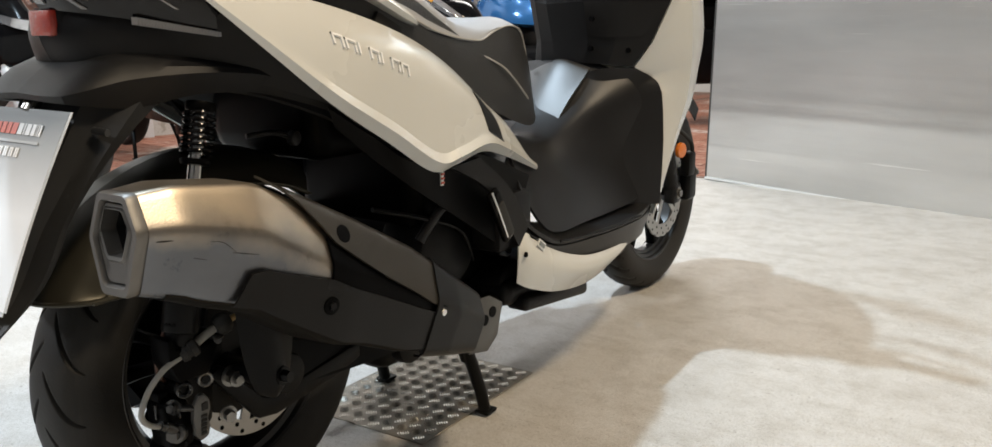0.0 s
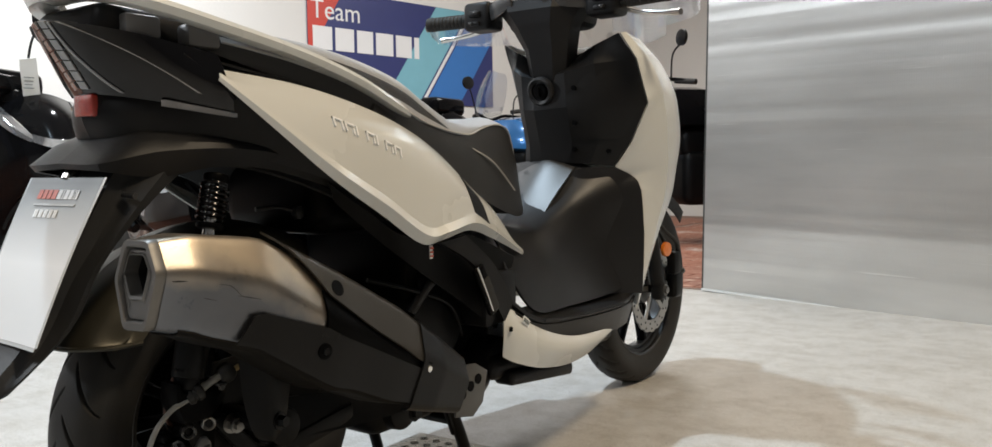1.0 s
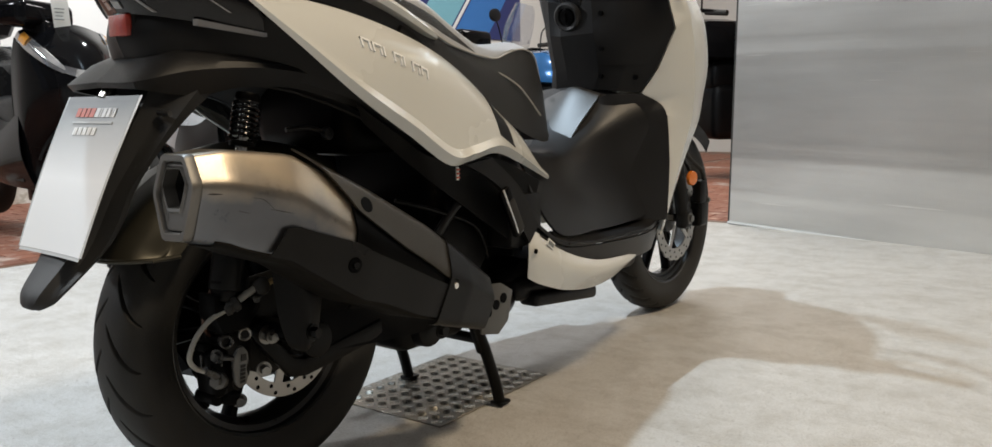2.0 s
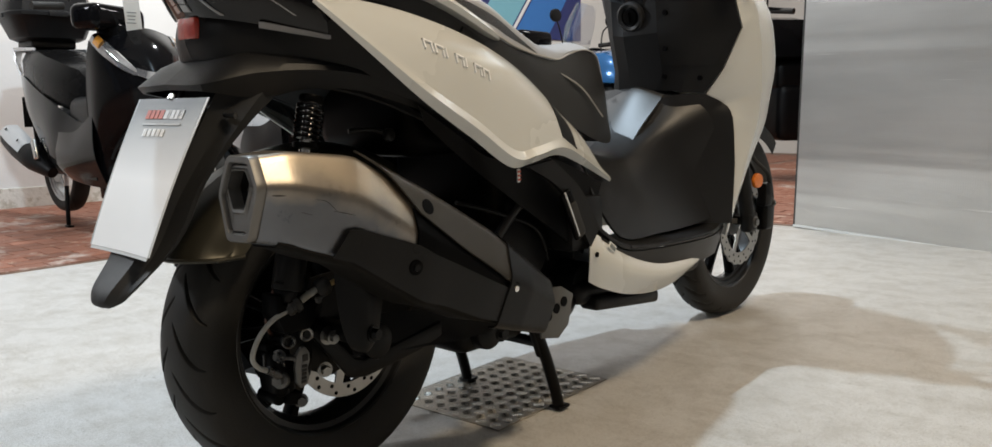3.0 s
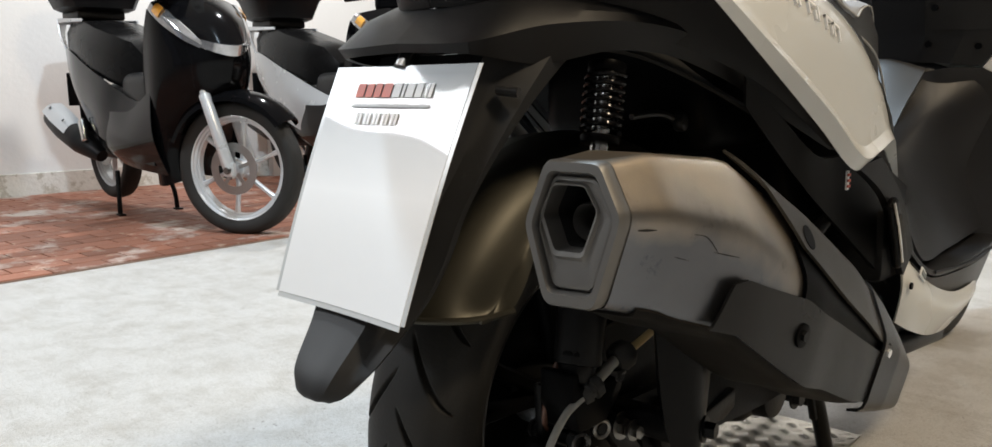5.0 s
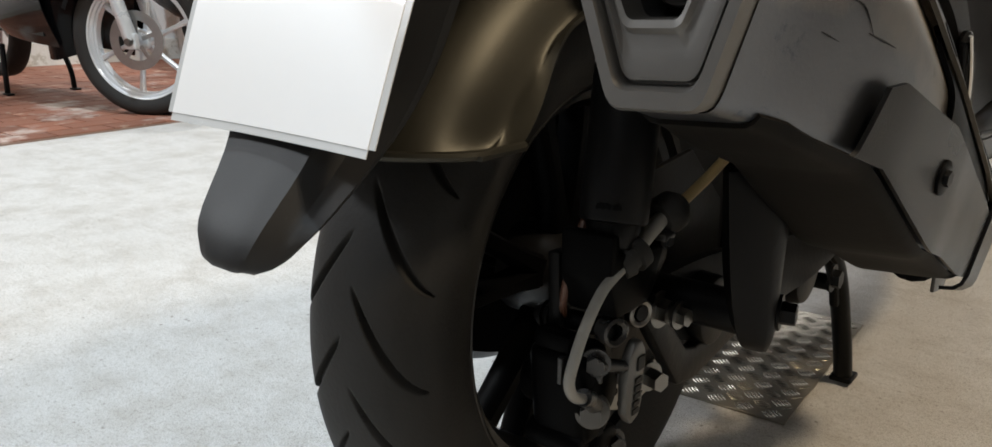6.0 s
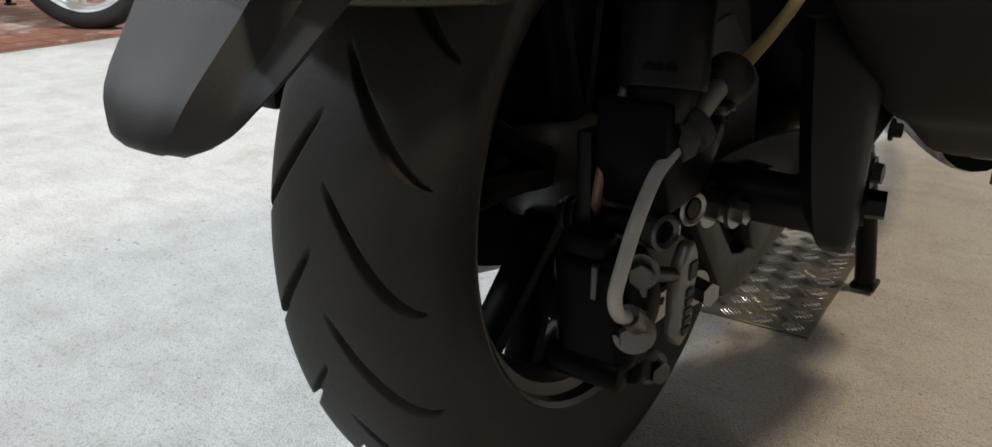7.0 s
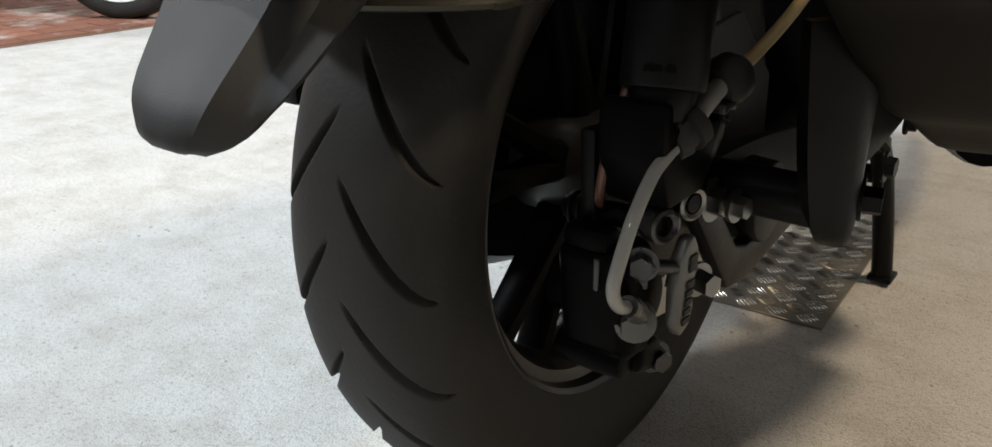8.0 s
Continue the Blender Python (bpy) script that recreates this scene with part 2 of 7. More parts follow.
def fluted():
    """Grey glossy multiwall sheet whose fine upright flutes smear reflections sideways."""
    m = material("fluted_polycarbonate", (0.71, 0.71, 0.70), 0.37, metal=0.8, var=0.03, scale=2, fine=300, bump=0.0)
    nt = m.node_tree
    n, l = nt.nodes, nt.links
    p = n["Principled BSDF"]
    p.inputs["Anisotropic"].default_value = 0.95
    tan = n.new("ShaderNodeCombineXYZ")
    tan.inputs[0].default_value, tan.inputs[1].default_value = math.cos(SHEET_TURN), math.sin(SHEET_TURN)
    l.new(tan.outputs[0], p.inputs["Tangent"])
    tc, sep = n.new("ShaderNodeTexCoord"), n.new("ShaderNodeSeparateXYZ")
    l.new(tc.outputs["Object"], sep.inputs[0])
    ns, fine = n.new("ShaderNodeTexNoise"), n.new("ShaderNodeTexNoise")
    for x, scale, detail in ((ns, 4.5, 2.0), (fine, 45.0, 3.0)):
        x.noise_dimensions = "1D"
        x.inputs["Scale"].default_value, x.inputs["Detail"].default_value = scale, detail
        l.new(sep.outputs[2], x.inputs["W"])
    b, c = n.new("ShaderNodeBump"), n.new("ShaderNodeBump")
    b.inputs["Strength"].default_value, b.inputs["Distance"].default_value = 0.7, 0.009
    c.inputs["Strength"].default_value, c.inputs["Distance"].default_value = 0.3, 0.0008
    l.new(ns.outputs["Fac"], b.inputs["Height"])
    l.new(fine.outputs["Fac"], c.inputs["Height"])
    l.new(b.outputs[0], c.inputs["Normal"])
    flute, d = n.new("ShaderNodeTexWave"), n.new("ShaderNodeBump")
    flute.inputs["Scale"].default_value, flute.inputs["Distortion"].default_value = 32.0, 0.4
    d.inputs["Strength"].default_value, d.inputs["Distance"].default_value = 0.22, 0.001
    l.new(tc.outputs["Object"], flute.inputs["Vector"])
    l.new(flute.outputs["Fac"], d.inputs["Height"])
    l.new(c.outputs[0], d.inputs["Normal"])
    l.new(d.outputs[0], p.inputs["Normal"])
    # pale scuffs across the flutes, also standing in for lamp streaks in the colour
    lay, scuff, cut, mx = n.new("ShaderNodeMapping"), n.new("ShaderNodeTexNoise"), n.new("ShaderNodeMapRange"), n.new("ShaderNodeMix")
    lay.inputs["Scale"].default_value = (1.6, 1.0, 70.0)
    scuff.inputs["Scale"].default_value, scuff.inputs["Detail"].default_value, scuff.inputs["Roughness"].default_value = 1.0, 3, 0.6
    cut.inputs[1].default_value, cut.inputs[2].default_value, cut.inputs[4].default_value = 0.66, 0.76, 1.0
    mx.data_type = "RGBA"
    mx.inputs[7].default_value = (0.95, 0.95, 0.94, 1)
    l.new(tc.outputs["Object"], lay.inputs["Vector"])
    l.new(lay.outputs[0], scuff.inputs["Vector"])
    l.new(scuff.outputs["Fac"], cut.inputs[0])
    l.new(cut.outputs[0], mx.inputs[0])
    # cloudy grey bands in the base colour, standing in for smeared reflections
    lay2, cloud, lev, band = n.new("ShaderNodeMapping"), n.new("ShaderNodeTexNoise"), n.new("ShaderNodeMapRange"), n.new("ShaderNodeMix")
    lay2.inputs["Scale"].default_value = (0.8, 1.0, 4.0)
    cloud.inputs["Scale"].default_value, cloud.inputs["Detail"].default_value = 1.0, 4
    lev.inputs[1].default_value, lev.inputs[2].default_value, lev.inputs[3].default_value, lev.inputs[4].default_value = 0.34, 0.66, 0.86, 1.12
    band.data_type, band.blend_type = "RGBA", "MULTIPLY"
    band.inputs[0].default_value = 1.0
    l.new(tc.outputs["Object"], lay2.inputs["Vector"])
    l.new(lay2.outputs[0], cloud.inputs["Vector"])
    l.new(cloud.outputs["Fac"], lev.inputs[0])
    l.new(p.inputs["Base Color"].links[0].from_socket, band.inputs[6])
    l.new(lev.outputs[0], band.inputs[7])
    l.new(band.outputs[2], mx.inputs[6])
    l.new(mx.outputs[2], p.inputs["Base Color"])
    return m


def terracotta():
    m = material("worn_red_tile", (0.25, 0.10, 0.06), 0.6, var=0.25, scale=5, fine=150, bump=0.15, bump_d=0.0015, wear=0.10, wear_colour=(0.42, 0.28, 0.21), placed=True)
    nt = m.node_tree
    n, l = nt.nodes, nt.links
    p = n["Principled BSDF"]
    old = p.inputs["Base Color"].links[0].from_socket
    info, hsv = n.new("ShaderNodeObjectInfo"), n.new("ShaderNodeHueSaturation")
    r = n.new("ShaderNodeMapRange")
    r.inputs[3].default_value, r.inputs[4].default_value = 0.75, 1.3
    l.new(info.outputs["Random"], r.inputs[0])
    l.new(r.outputs[0], hsv.inputs["Value"])
    l.new(old, hsv.inputs["Color"])
    geo, ns, th = n.new("ShaderNodeNewGeometry"), n.new("ShaderNodeTexNoise"), n.new("ShaderNodeMapRange")
    ns.inputs["Scale"].default_value, ns.inputs["Detail"].default_value, ns.inputs["Roughness"].default_value = 1.7, 8, 0.68
    th.inputs[1].default_value, th.inputs[2].default_value = 0.54, 0.63
    l.new(geo.outputs["Position"], ns.inputs["Vector"])
    l.new(ns.outputs["Fac"], th.inputs[0])
    pale = n.new("ShaderNodeMix")
    pale.data_type = "RGBA"
    pale.inputs[7].default_value = (0.56, 0.47, 0.41, 1)
    l.new(th.outputs[0], pale.inputs[0])
    l.new(hsv.outputs[0], pale.inputs[6])
    l.new(pale.outputs[2], p.inputs["Base Color"])
    return m


def heat_tint_and_sheen(m):
    """Straw-bronze heat tint along the silencer's upper side, over cold grey steel. Its pale top also paints the lamp's
    sheen, its dark side the floor's shade.
    """
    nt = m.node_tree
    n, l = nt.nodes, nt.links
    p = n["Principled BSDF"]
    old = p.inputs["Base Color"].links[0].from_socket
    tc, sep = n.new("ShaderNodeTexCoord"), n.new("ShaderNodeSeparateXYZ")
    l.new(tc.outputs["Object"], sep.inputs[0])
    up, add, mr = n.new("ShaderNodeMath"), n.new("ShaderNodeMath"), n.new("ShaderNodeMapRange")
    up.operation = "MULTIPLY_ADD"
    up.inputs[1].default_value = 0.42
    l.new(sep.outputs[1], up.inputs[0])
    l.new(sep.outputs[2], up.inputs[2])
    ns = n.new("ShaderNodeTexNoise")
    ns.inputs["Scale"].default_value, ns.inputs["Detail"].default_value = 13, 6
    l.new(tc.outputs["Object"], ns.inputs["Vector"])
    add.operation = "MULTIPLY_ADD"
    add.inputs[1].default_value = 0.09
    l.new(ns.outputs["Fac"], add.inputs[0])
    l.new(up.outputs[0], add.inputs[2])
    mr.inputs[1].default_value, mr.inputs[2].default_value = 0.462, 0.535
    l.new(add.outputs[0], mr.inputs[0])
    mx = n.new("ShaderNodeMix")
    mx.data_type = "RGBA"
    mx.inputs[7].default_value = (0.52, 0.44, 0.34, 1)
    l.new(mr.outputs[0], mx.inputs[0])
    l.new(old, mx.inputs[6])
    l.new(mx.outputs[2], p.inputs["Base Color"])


heat_tint_and_sheen(M["steel"])
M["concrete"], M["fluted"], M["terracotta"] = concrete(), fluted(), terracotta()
M["grout"] = material("grey_grout", (0.26, 0.17, 0.13), 0.8, var=0.2, scale=8, bump=0.1)

# ---------------------------------------------------------------- mesh helpers


def merged(*bms):
    out = bms[0]
    for b in bms[1:]:
        me = bpy.data.meshes.new("tmp")
        b.to_mesh(me)
        out.from_mesh(me)
        bpy.data.meshes.remove(me)
        b.free()
    return out


def put(bm, m):
    bm.transform(m)
    return bm


def part(name, bm, mat, parent=None, label="", smooth=40.0, m=None):
    """One mesh object, under a thing or a part."""
    me = bpy.data.meshes.new(name)
    bmesh.ops.recalc_face_normals(bm, faces=bm.faces)
    if smooth:
        for f in bm.faces:
            f.smooth = True
        for e in bm.edges:
            e.smooth = len(e.link_faces) < 2 or e.calc_face_angle(0) < radians(smooth)
    bm.to_mesh(me)
    bm.free()
    me.materials.append(M[mat] if isinstance(mat, str) else mat)
    ob = new(name, me)
    if parent is not None:
        ob.parent = parent
    if m is not None:
        ob.matrix_basis = m
    if label:
        tagged(ob, label)
    return ob


def thing(name, label, category, group="", kind="", m=None):
    ob = new(name)
    ob.empty_display_size = 0.1
    if m is not None:
        ob.matrix_basis = m
    return tagged(ob, label, category, group, kind)


def box(c, s, bev=0.0, seg=2, m=None):
    bm = bmesh.new()
    bmesh.ops.create_cube(bm, size=1.0)
    bm.transform(Matrix.Diagonal((*s, 1)))
    if bev:
        bmesh.ops.bevel(bm, geom=bm.edges[:], offset=bev, segments=seg, profile=0.5, affect="EDGES")
    if m is not None:
        bm.transform(m)
    bm.transform(Matrix.Translation(c))
    return bm


def cyl(p0, p1, r0, r1=None, seg=24, bev=0.0):
    p0, p1 = Vector(p0), Vector(p1)
    r1 = r0 if r1 is None else r1
    bm = bmesh.new()
    d = p1 - p0
    bmesh.ops.create_cone(bm, cap_ends=True, segments=seg, radius1=r0, radius2=r1, depth=d.length)
    if bev:
        es = [e for e in bm.edges if any(len(f.verts) > 4 for f in e.link_faces)]
        bmesh.ops.bevel(bm, geom=es, offset=bev, segments=2, profile=0.5, affect="EDGES")
    bm.transform(Matrix.Translation((p0 + p1) / 2) @ d.to_track_quat("Z", "Y").to_matrix().to_4x4())
    return bm


def spline(pts, n):
    """n points along a smooth curve through pts."""
    P = [Vector(p) for p in pts]
    if len(P) == 2:
        return [P[0].lerp(P[1], i / (n - 1)) for i in range(n)]
    out = []
    for i in range(n):
        u = i / (n - 1) * (len(P) - 1)
        k = min(int(u), len(P) - 2)
        f = u - k
        a, b, c, d = P[max(k - 1, 0)], P[k], P[k + 1], P[min(k + 2, len(P) - 1)]
        out.append(0.5 * ((2 * b) + (c - a) * f + (2 * a - 5 * b + 4 * c - d) * f * f + (3 * b - a - 3 * c + d) * f ** 3))
    return out


def poly(pts, n):
    """n points along straight legs through pts, evenly by leg."""
    P = [Vector(p) for p in pts]
    out = []
    for i in range(n):
        u = i / (n - 1) * (len(P) - 1)
        k = min(int(u), len(P) - 2)
        out.append(P[k].lerp(P[k + 1], u - k))
    return out


def grid(rows, close_u=False, close_v=False, caps=False):
    bm = bmesh.new()
    vs = [[bm.verts.new(p) for p in row] for row in rows]
    nu, nv = len(vs), len(vs[0])
    for i in range(nu if close_u else nu - 1):
        for j in range(nv if close_v else nv - 1):
            bm.faces.new((vs[i][j], vs[(i + 1) % nu][j], vs[(i + 1) % nu][(j + 1) % nv], vs[i][(j + 1) % nv]))
    if caps:
        bm.faces.new(vs[0])
        bm.faces.new(list(reversed(vs[-1])))
    return bm


def tube(pts, r, seg=12, n=40, smooth=True):
    """A round bar along a path; r a radius, or a list of radii along it."""
    P = (spline if smooth else poly)(pts, n)
    rows, up = [], Vector((0, 0, 1))
    side = None
    for i, p in enumerate(P):
        t = (P[min(i + 1, n - 1)] - P[max(i - 1, 0)]).normalized()
        if side is None:
            side = t.cross(up if abs(t.z) < 0.9 else Vector((1, 0, 0))).normalized()
        side = (side - t * side.dot(t)).normalized()
        o = t.cross(side)
        if isinstance(r, (list, tuple)):
            u = i / (n - 1) * (len(r) - 1)
            k = min(int(u), len(r) - 2)
            rr = r[k] + (r[k + 1] - r[k]) * (u - k)
        else:
            rr = r
        rows.append([p + rr * (math.cos(2 * math.pi * j / seg) * side + math.sin(2 * math.pi * j / seg) * o) for j in range(seg)])
    return grid(rows, close_v=True, caps=True)


def thick(bm, t):
    """Gives an open sheet a thickness t, inwards."""
    bmesh.ops.recalc_face_normals(bm, faces=bm.faces)
    bmesh.ops.solidify(bm, geom=bm.faces[:], thickness=t)
    return bm


def sheet(curves, nu=24, nv=12, t=0.003, smooth=True, cross=True):
    """A bent sheet through several curves of points."""
    C = [(spline if smooth else poly)(c, nu) for c in curves]
    cols = [(spline if cross else poly)([c[i] for c in C], nv) for i in range(nu)]
    bm = grid(cols)
    return thick(bm, t) if t else bm


def lathe(profile, seg=64, start=0.0, sweep=360.0, close=False):
    """Turns a profile of (x, r) about the x axis."""
    full = abs(sweep - 360) < 1e-6
    rows = []
    for i in range(seg if full else seg + 1):
        a = radians(start + sweep * i / seg)
        rows.append([Vector((x, r * math.cos(a), r * math.sin(a))) for x, r in profile])
    return grid(rows, close_u=full, close_v=close)


def slab(outline, depth, axis="x", at=0.0, bev=0.0):
    """A flat outline of (a, b) with a depth along an axis: x: (y, z), y: (x, z), z: (x, y)."""
    bm = bmesh.new()
    to = {"x": lambda a, b: (at, a, b), "y": lambda a, b: (a, at, b), "z": lambda a, b: (a, b, at)}[axis]
    f = bm.faces.new([bm.verts.new(to(a, b)) for a, b in outline])
    off = {"x": (depth, 0, 0), "y": (0, depth, 0), "z": (0, 0, depth)}[axis]
    r = bmesh.ops.extrude_face_region(bm, geom=[f])
    bmesh.ops.translate(bm, vec=off, verts=[v for v in r["geom"] if isinstance(v, bmesh.types.BMVert)])
    bmesh.ops.recalc_face_normals(bm, faces=bm.faces)
    if bev:
        bmesh.ops.bevel(bm, geom=bm.edges[:], offset=bev, segments=2, profile=0.5, affect="EDGES")
    return bm


def mirrored(bm):
    out = bm.copy()
    out.transform(Matrix.Diagonal((-1, 1, 1, 1)))
    bmesh.ops.reverse_faces(out, faces=out.faces)
    return out


def bolt(p, way, r=0.008, h=0.006, washer=True):
    p, way = Vector(p), Vector(way).normalized()
    bm = cyl(p, p + way * h, r, r * 0.94, 6)
    if washer:
        bm = merged(bm, cyl(p - way * 0.001, p + way * 0.0018, r * 1.45, seg=20))
    return bm


def words(text, size, mat, m, parent, name="lettering", depth=0.002, align="LEFT"):
    c = bpy.data.curves.new(name, "FONT")
    c.body, c.size, c.extrude, c.align_x = text, size, depth, align
    tmp = new("tmp_text", c)
    me = bpy.data.meshes.new_from_object(tmp)
    bpy.data.objects.remove(tmp)
    me.materials.clear()
    me.materials.append(M[mat])
    ob = new(name, me)
    ob.parent = parent
    ob.matrix_basis = m
    return ob


# ---------------------------------------------------------------- the room
def structure(name, bm, mat, label, category, smooth=0):
    return tagged(part(name, bm, mat, smooth=smooth), label, category, "", "structure")


WALL_TURN = radians(-8)
structure("floor", box((1.0, 2.0, -0.05), (14.0, 16.0, 0.1)), "concrete", "light grey power-floated concrete workshop floor", "floor")

# left wall: runs a little askew to the scooter
wl = Matrix.Translation((-4.9, 1.0, 0)) @ Matrix.Rotation(WALL_TURN, 4, "Z")
structure("wall_west", put(box((-0.1, 2.0, 2.15), (0.2, 15.0, 4.4)), wl), "wall", "white plastered workshop wall with scuffs near the floor", "wall")
structure("pilaster", put(box((0.03, 1.75, 2.1), (0.1, 0.35, 4.2), 0.006), wl), "wall", "white plastered pilaster on the wall", "pilaster")
structure("pilaster", put(box((0.06, 6.6, 2.1), (0.2, 0.5, 4.2), 0.006), wl), "wall", "white plastered pilaster on the wall", "pilaster")
structure("baseboard", put(box((0.006, 2.0, 0.07), (0.012, 14.6, 0.14), 0.004), wl), "wall_dirty", "dirty cement base strip along the wall", "baseboard")
structure("wall_north", box((1.5, 9.1, 2.15), (13.0, 0.2, 4.4)), "wall", "plain white plastered far wall", "wall")
# unseen walls, made dark grey to cut fill and darken reflections
structure("wall_east", box((6.1, 2.0, 2.15), (0.2, 14.6, 4.4)), "wall_grey", "unseen plain wall, dark grey to darken reflections", "wall")
structure("wall_south", box((-2.25, -5.1, 2.15), (5.5, 0.2, 4.4)), "wall_grey", "unseen plain wall, dark grey to darken reflections", "wall")
structure("wall_southeast", box((3.25, -5.1, 2.15), (5.5, 0.2, 4.4)), "wall_grey", "unseen plain wall, dark grey to darken reflections", "wall")
structure("ceiling", box((1.0, 2.0, 4.4), (14.0, 16.0, 0.1)), "ceiling", "plain off-white workshop ceiling", "ceiling")

# ---------------------------------------------------------------- the white scooter
REAR, FRONT = Vector((-0.003, 0.001, 0.2655)), Vector((0, 1.5, 0.285))
scooter = thing("scooter", "pearl white and matt black step-through scooter on its centre stand", "scooter")


def tyre_mesh(R, lip, w, lip_x, grooves=0, seg=96, across=20):
    """A tyre about the x axis; curved sipes are cut into the tread when grooves is given."""
    prof = []
    wall_r = (R + lip) / 2 + 0.002
    for k in range(7):
        f = k / 6
        prof.append((lip_x + (w - lip_x) * math.sin(f * math.pi / 2), lip - 0.004 + (wall_r - lip + 0.004) * f, None))
    drop = R - wall_r
    n = across
    for k in range(1, n):
        s = 1 - 2 * k / n
        prof.append((w * math.sin(s * math.pi / 2) ** 1 if abs(s) < 1 else w * s, R - drop * abs(s) ** 2.3, s))
    for k in range(6, -1, -1):
        x, r, _ = prof[k]
        prof.append((-x, r, None))
    rows = []
    for i in range(seg):
        a = 2 * math.pi * i / seg
        row = []
        for x, r, s in prof:
            if s is not None and grooves:
                q = (abs(s) - 0.03) / 0.80
                if 0 <= q <= 1:
                    bend = 0.95 * (1 - (1 - q) ** 1.7)
                    lean = 1.615 * (1 - q) ** 0.7 * (2 * math.pi * R / grooves) / (0.85 * w)
                    ph = (a / (2 * math.pi) * grooves - bend + (0.5 if s < 0 else 0)) % 1.0
                    d = min(ph, 1 - ph)
                    half = (0.0010 + 0.0027 * math.sin(q * math.pi) ** 0.8) * math.sqrt(1 + lean * lean) * grooves / (2 * math.pi * R)
                    if d < half:
                        dip = min(1, (half - d) / (0.55 * half))
                        r -= 0.0065 * dip * dip * (3 - 2 * dip) * min(1, q * 7, (1 - q) * 7)
            row.append(Vector((x, r * math.cos(a), r * math.sin(a))))
        rows.append(row)
    return grid(rows, close_u=True)


def rim_mesh(lip, lip_x, hub=0.045):
    """A cast wheel's well with two lips, and its hub."""
    prof = [(lip_x, lip), (lip_x + 0.002, lip - 0.003), (lip_x - 0.001, lip - 0.007), (lip_x - 0.010, lip - 0.009), (lip_x - 0.013, lip - 0.018), (lip_x - 0.020, lip - 0.021), (0.014, lip - 0.028), (-0.014, lip - 0.028),
            (-lip_x + 0.020, lip - 0.021), (-lip_x + 0.013, lip - 0.018), (-lip_x + 0.010, lip - 0.009), (-lip_x, lip), (-lip_x, lip + 0.003), (0, lip - 0.012), (lip_x, lip + 0.003)]
    return merged(lathe(prof, 96, close=True), cyl((-0.04, 0, 0), (0.04, 0, 0), hub, seg=40, bev=0.004))


def spoke_mesh(lip, hub, off, half_x):
    """One cast spoke from the hub to the well, leaning by off."""
    a, b = off * 0.5, off * 1.25
    p0 = Vector((0, hub * 0.8 * math.cos(a), hub * 0.8 * math.sin(a)))
    p1 = Vector((0, (lip - 0.022) * math.cos(b), (lip - 0.022) * math.sin(b)))
    d = (p1 - p0).normalized()
    s = Vector((0, -d.z, d.y))
    rows = []
    for f in (0, 0.35, 0.75, 1):
        c, hw, hx = p0.lerp(p1, f), 0.012 - 0.005 * math.sin(f * math.pi), half_x - 0.003 * f
        rows.append([c + s * hw * u + Vector((hx * v, 0, 0)) for u, v in ((1, 0.6), (0.6, 1), (-0.6, 1), (-1, 0.6), (-1, -0.6), (-0.6, -1), (0.6, -1), (1, -0.6))])
    return grid(rows, close_v=True, caps=True)


def repeats(name, first, parent, turns):
    """Copies of a part on the same mesh, turned about the wheel's axle."""
    for a in turns:
        ob = new(name, first.data)
        ob.parent = parent
        ob.matrix_basis = Matrix.Rotation(a, 4, "X")


def disc_mesh(r1, r0, x, t=0.004, waves=0, holes=18):
    """A brake disc about the x axis with a wavy edge and rows of drilled holes."""
    bm = bmesh.new()
    n = 144
    out, inn = [], []
    for i in range(n):
        a = 2 * math.pi * i / n
        r = r1 - (0.004 * (0.5 + 0.5 * math.cos(a * waves)) ** 3 if waves else 0)
        out.append(Vector((x, r * math.cos(a), r * math.sin(a))))
        inn.append(Vector((x, r0 * math.cos(a), r0 * math.sin(a))))
    back = [[p + Vector((-t, 0, 0)) for p in ring] for ring in (out, inn)]
    bm = grid([out, inn, back[1], back[0]], close_u=True, close_v=True)
    arms = []
    for i in range(5):
        a = 2 * math.pi * i / 5
        arms.append(box((x - t / 2, 0, 0), (t * 0.9, 0.016, r0 - 0.02), m=Matrix.Rotation(a, 4, "X") @ Matrix.Translation((0, 0, (r0 + 0.03) / 2))))
    bm = merged(bm, *arms)
    return bm


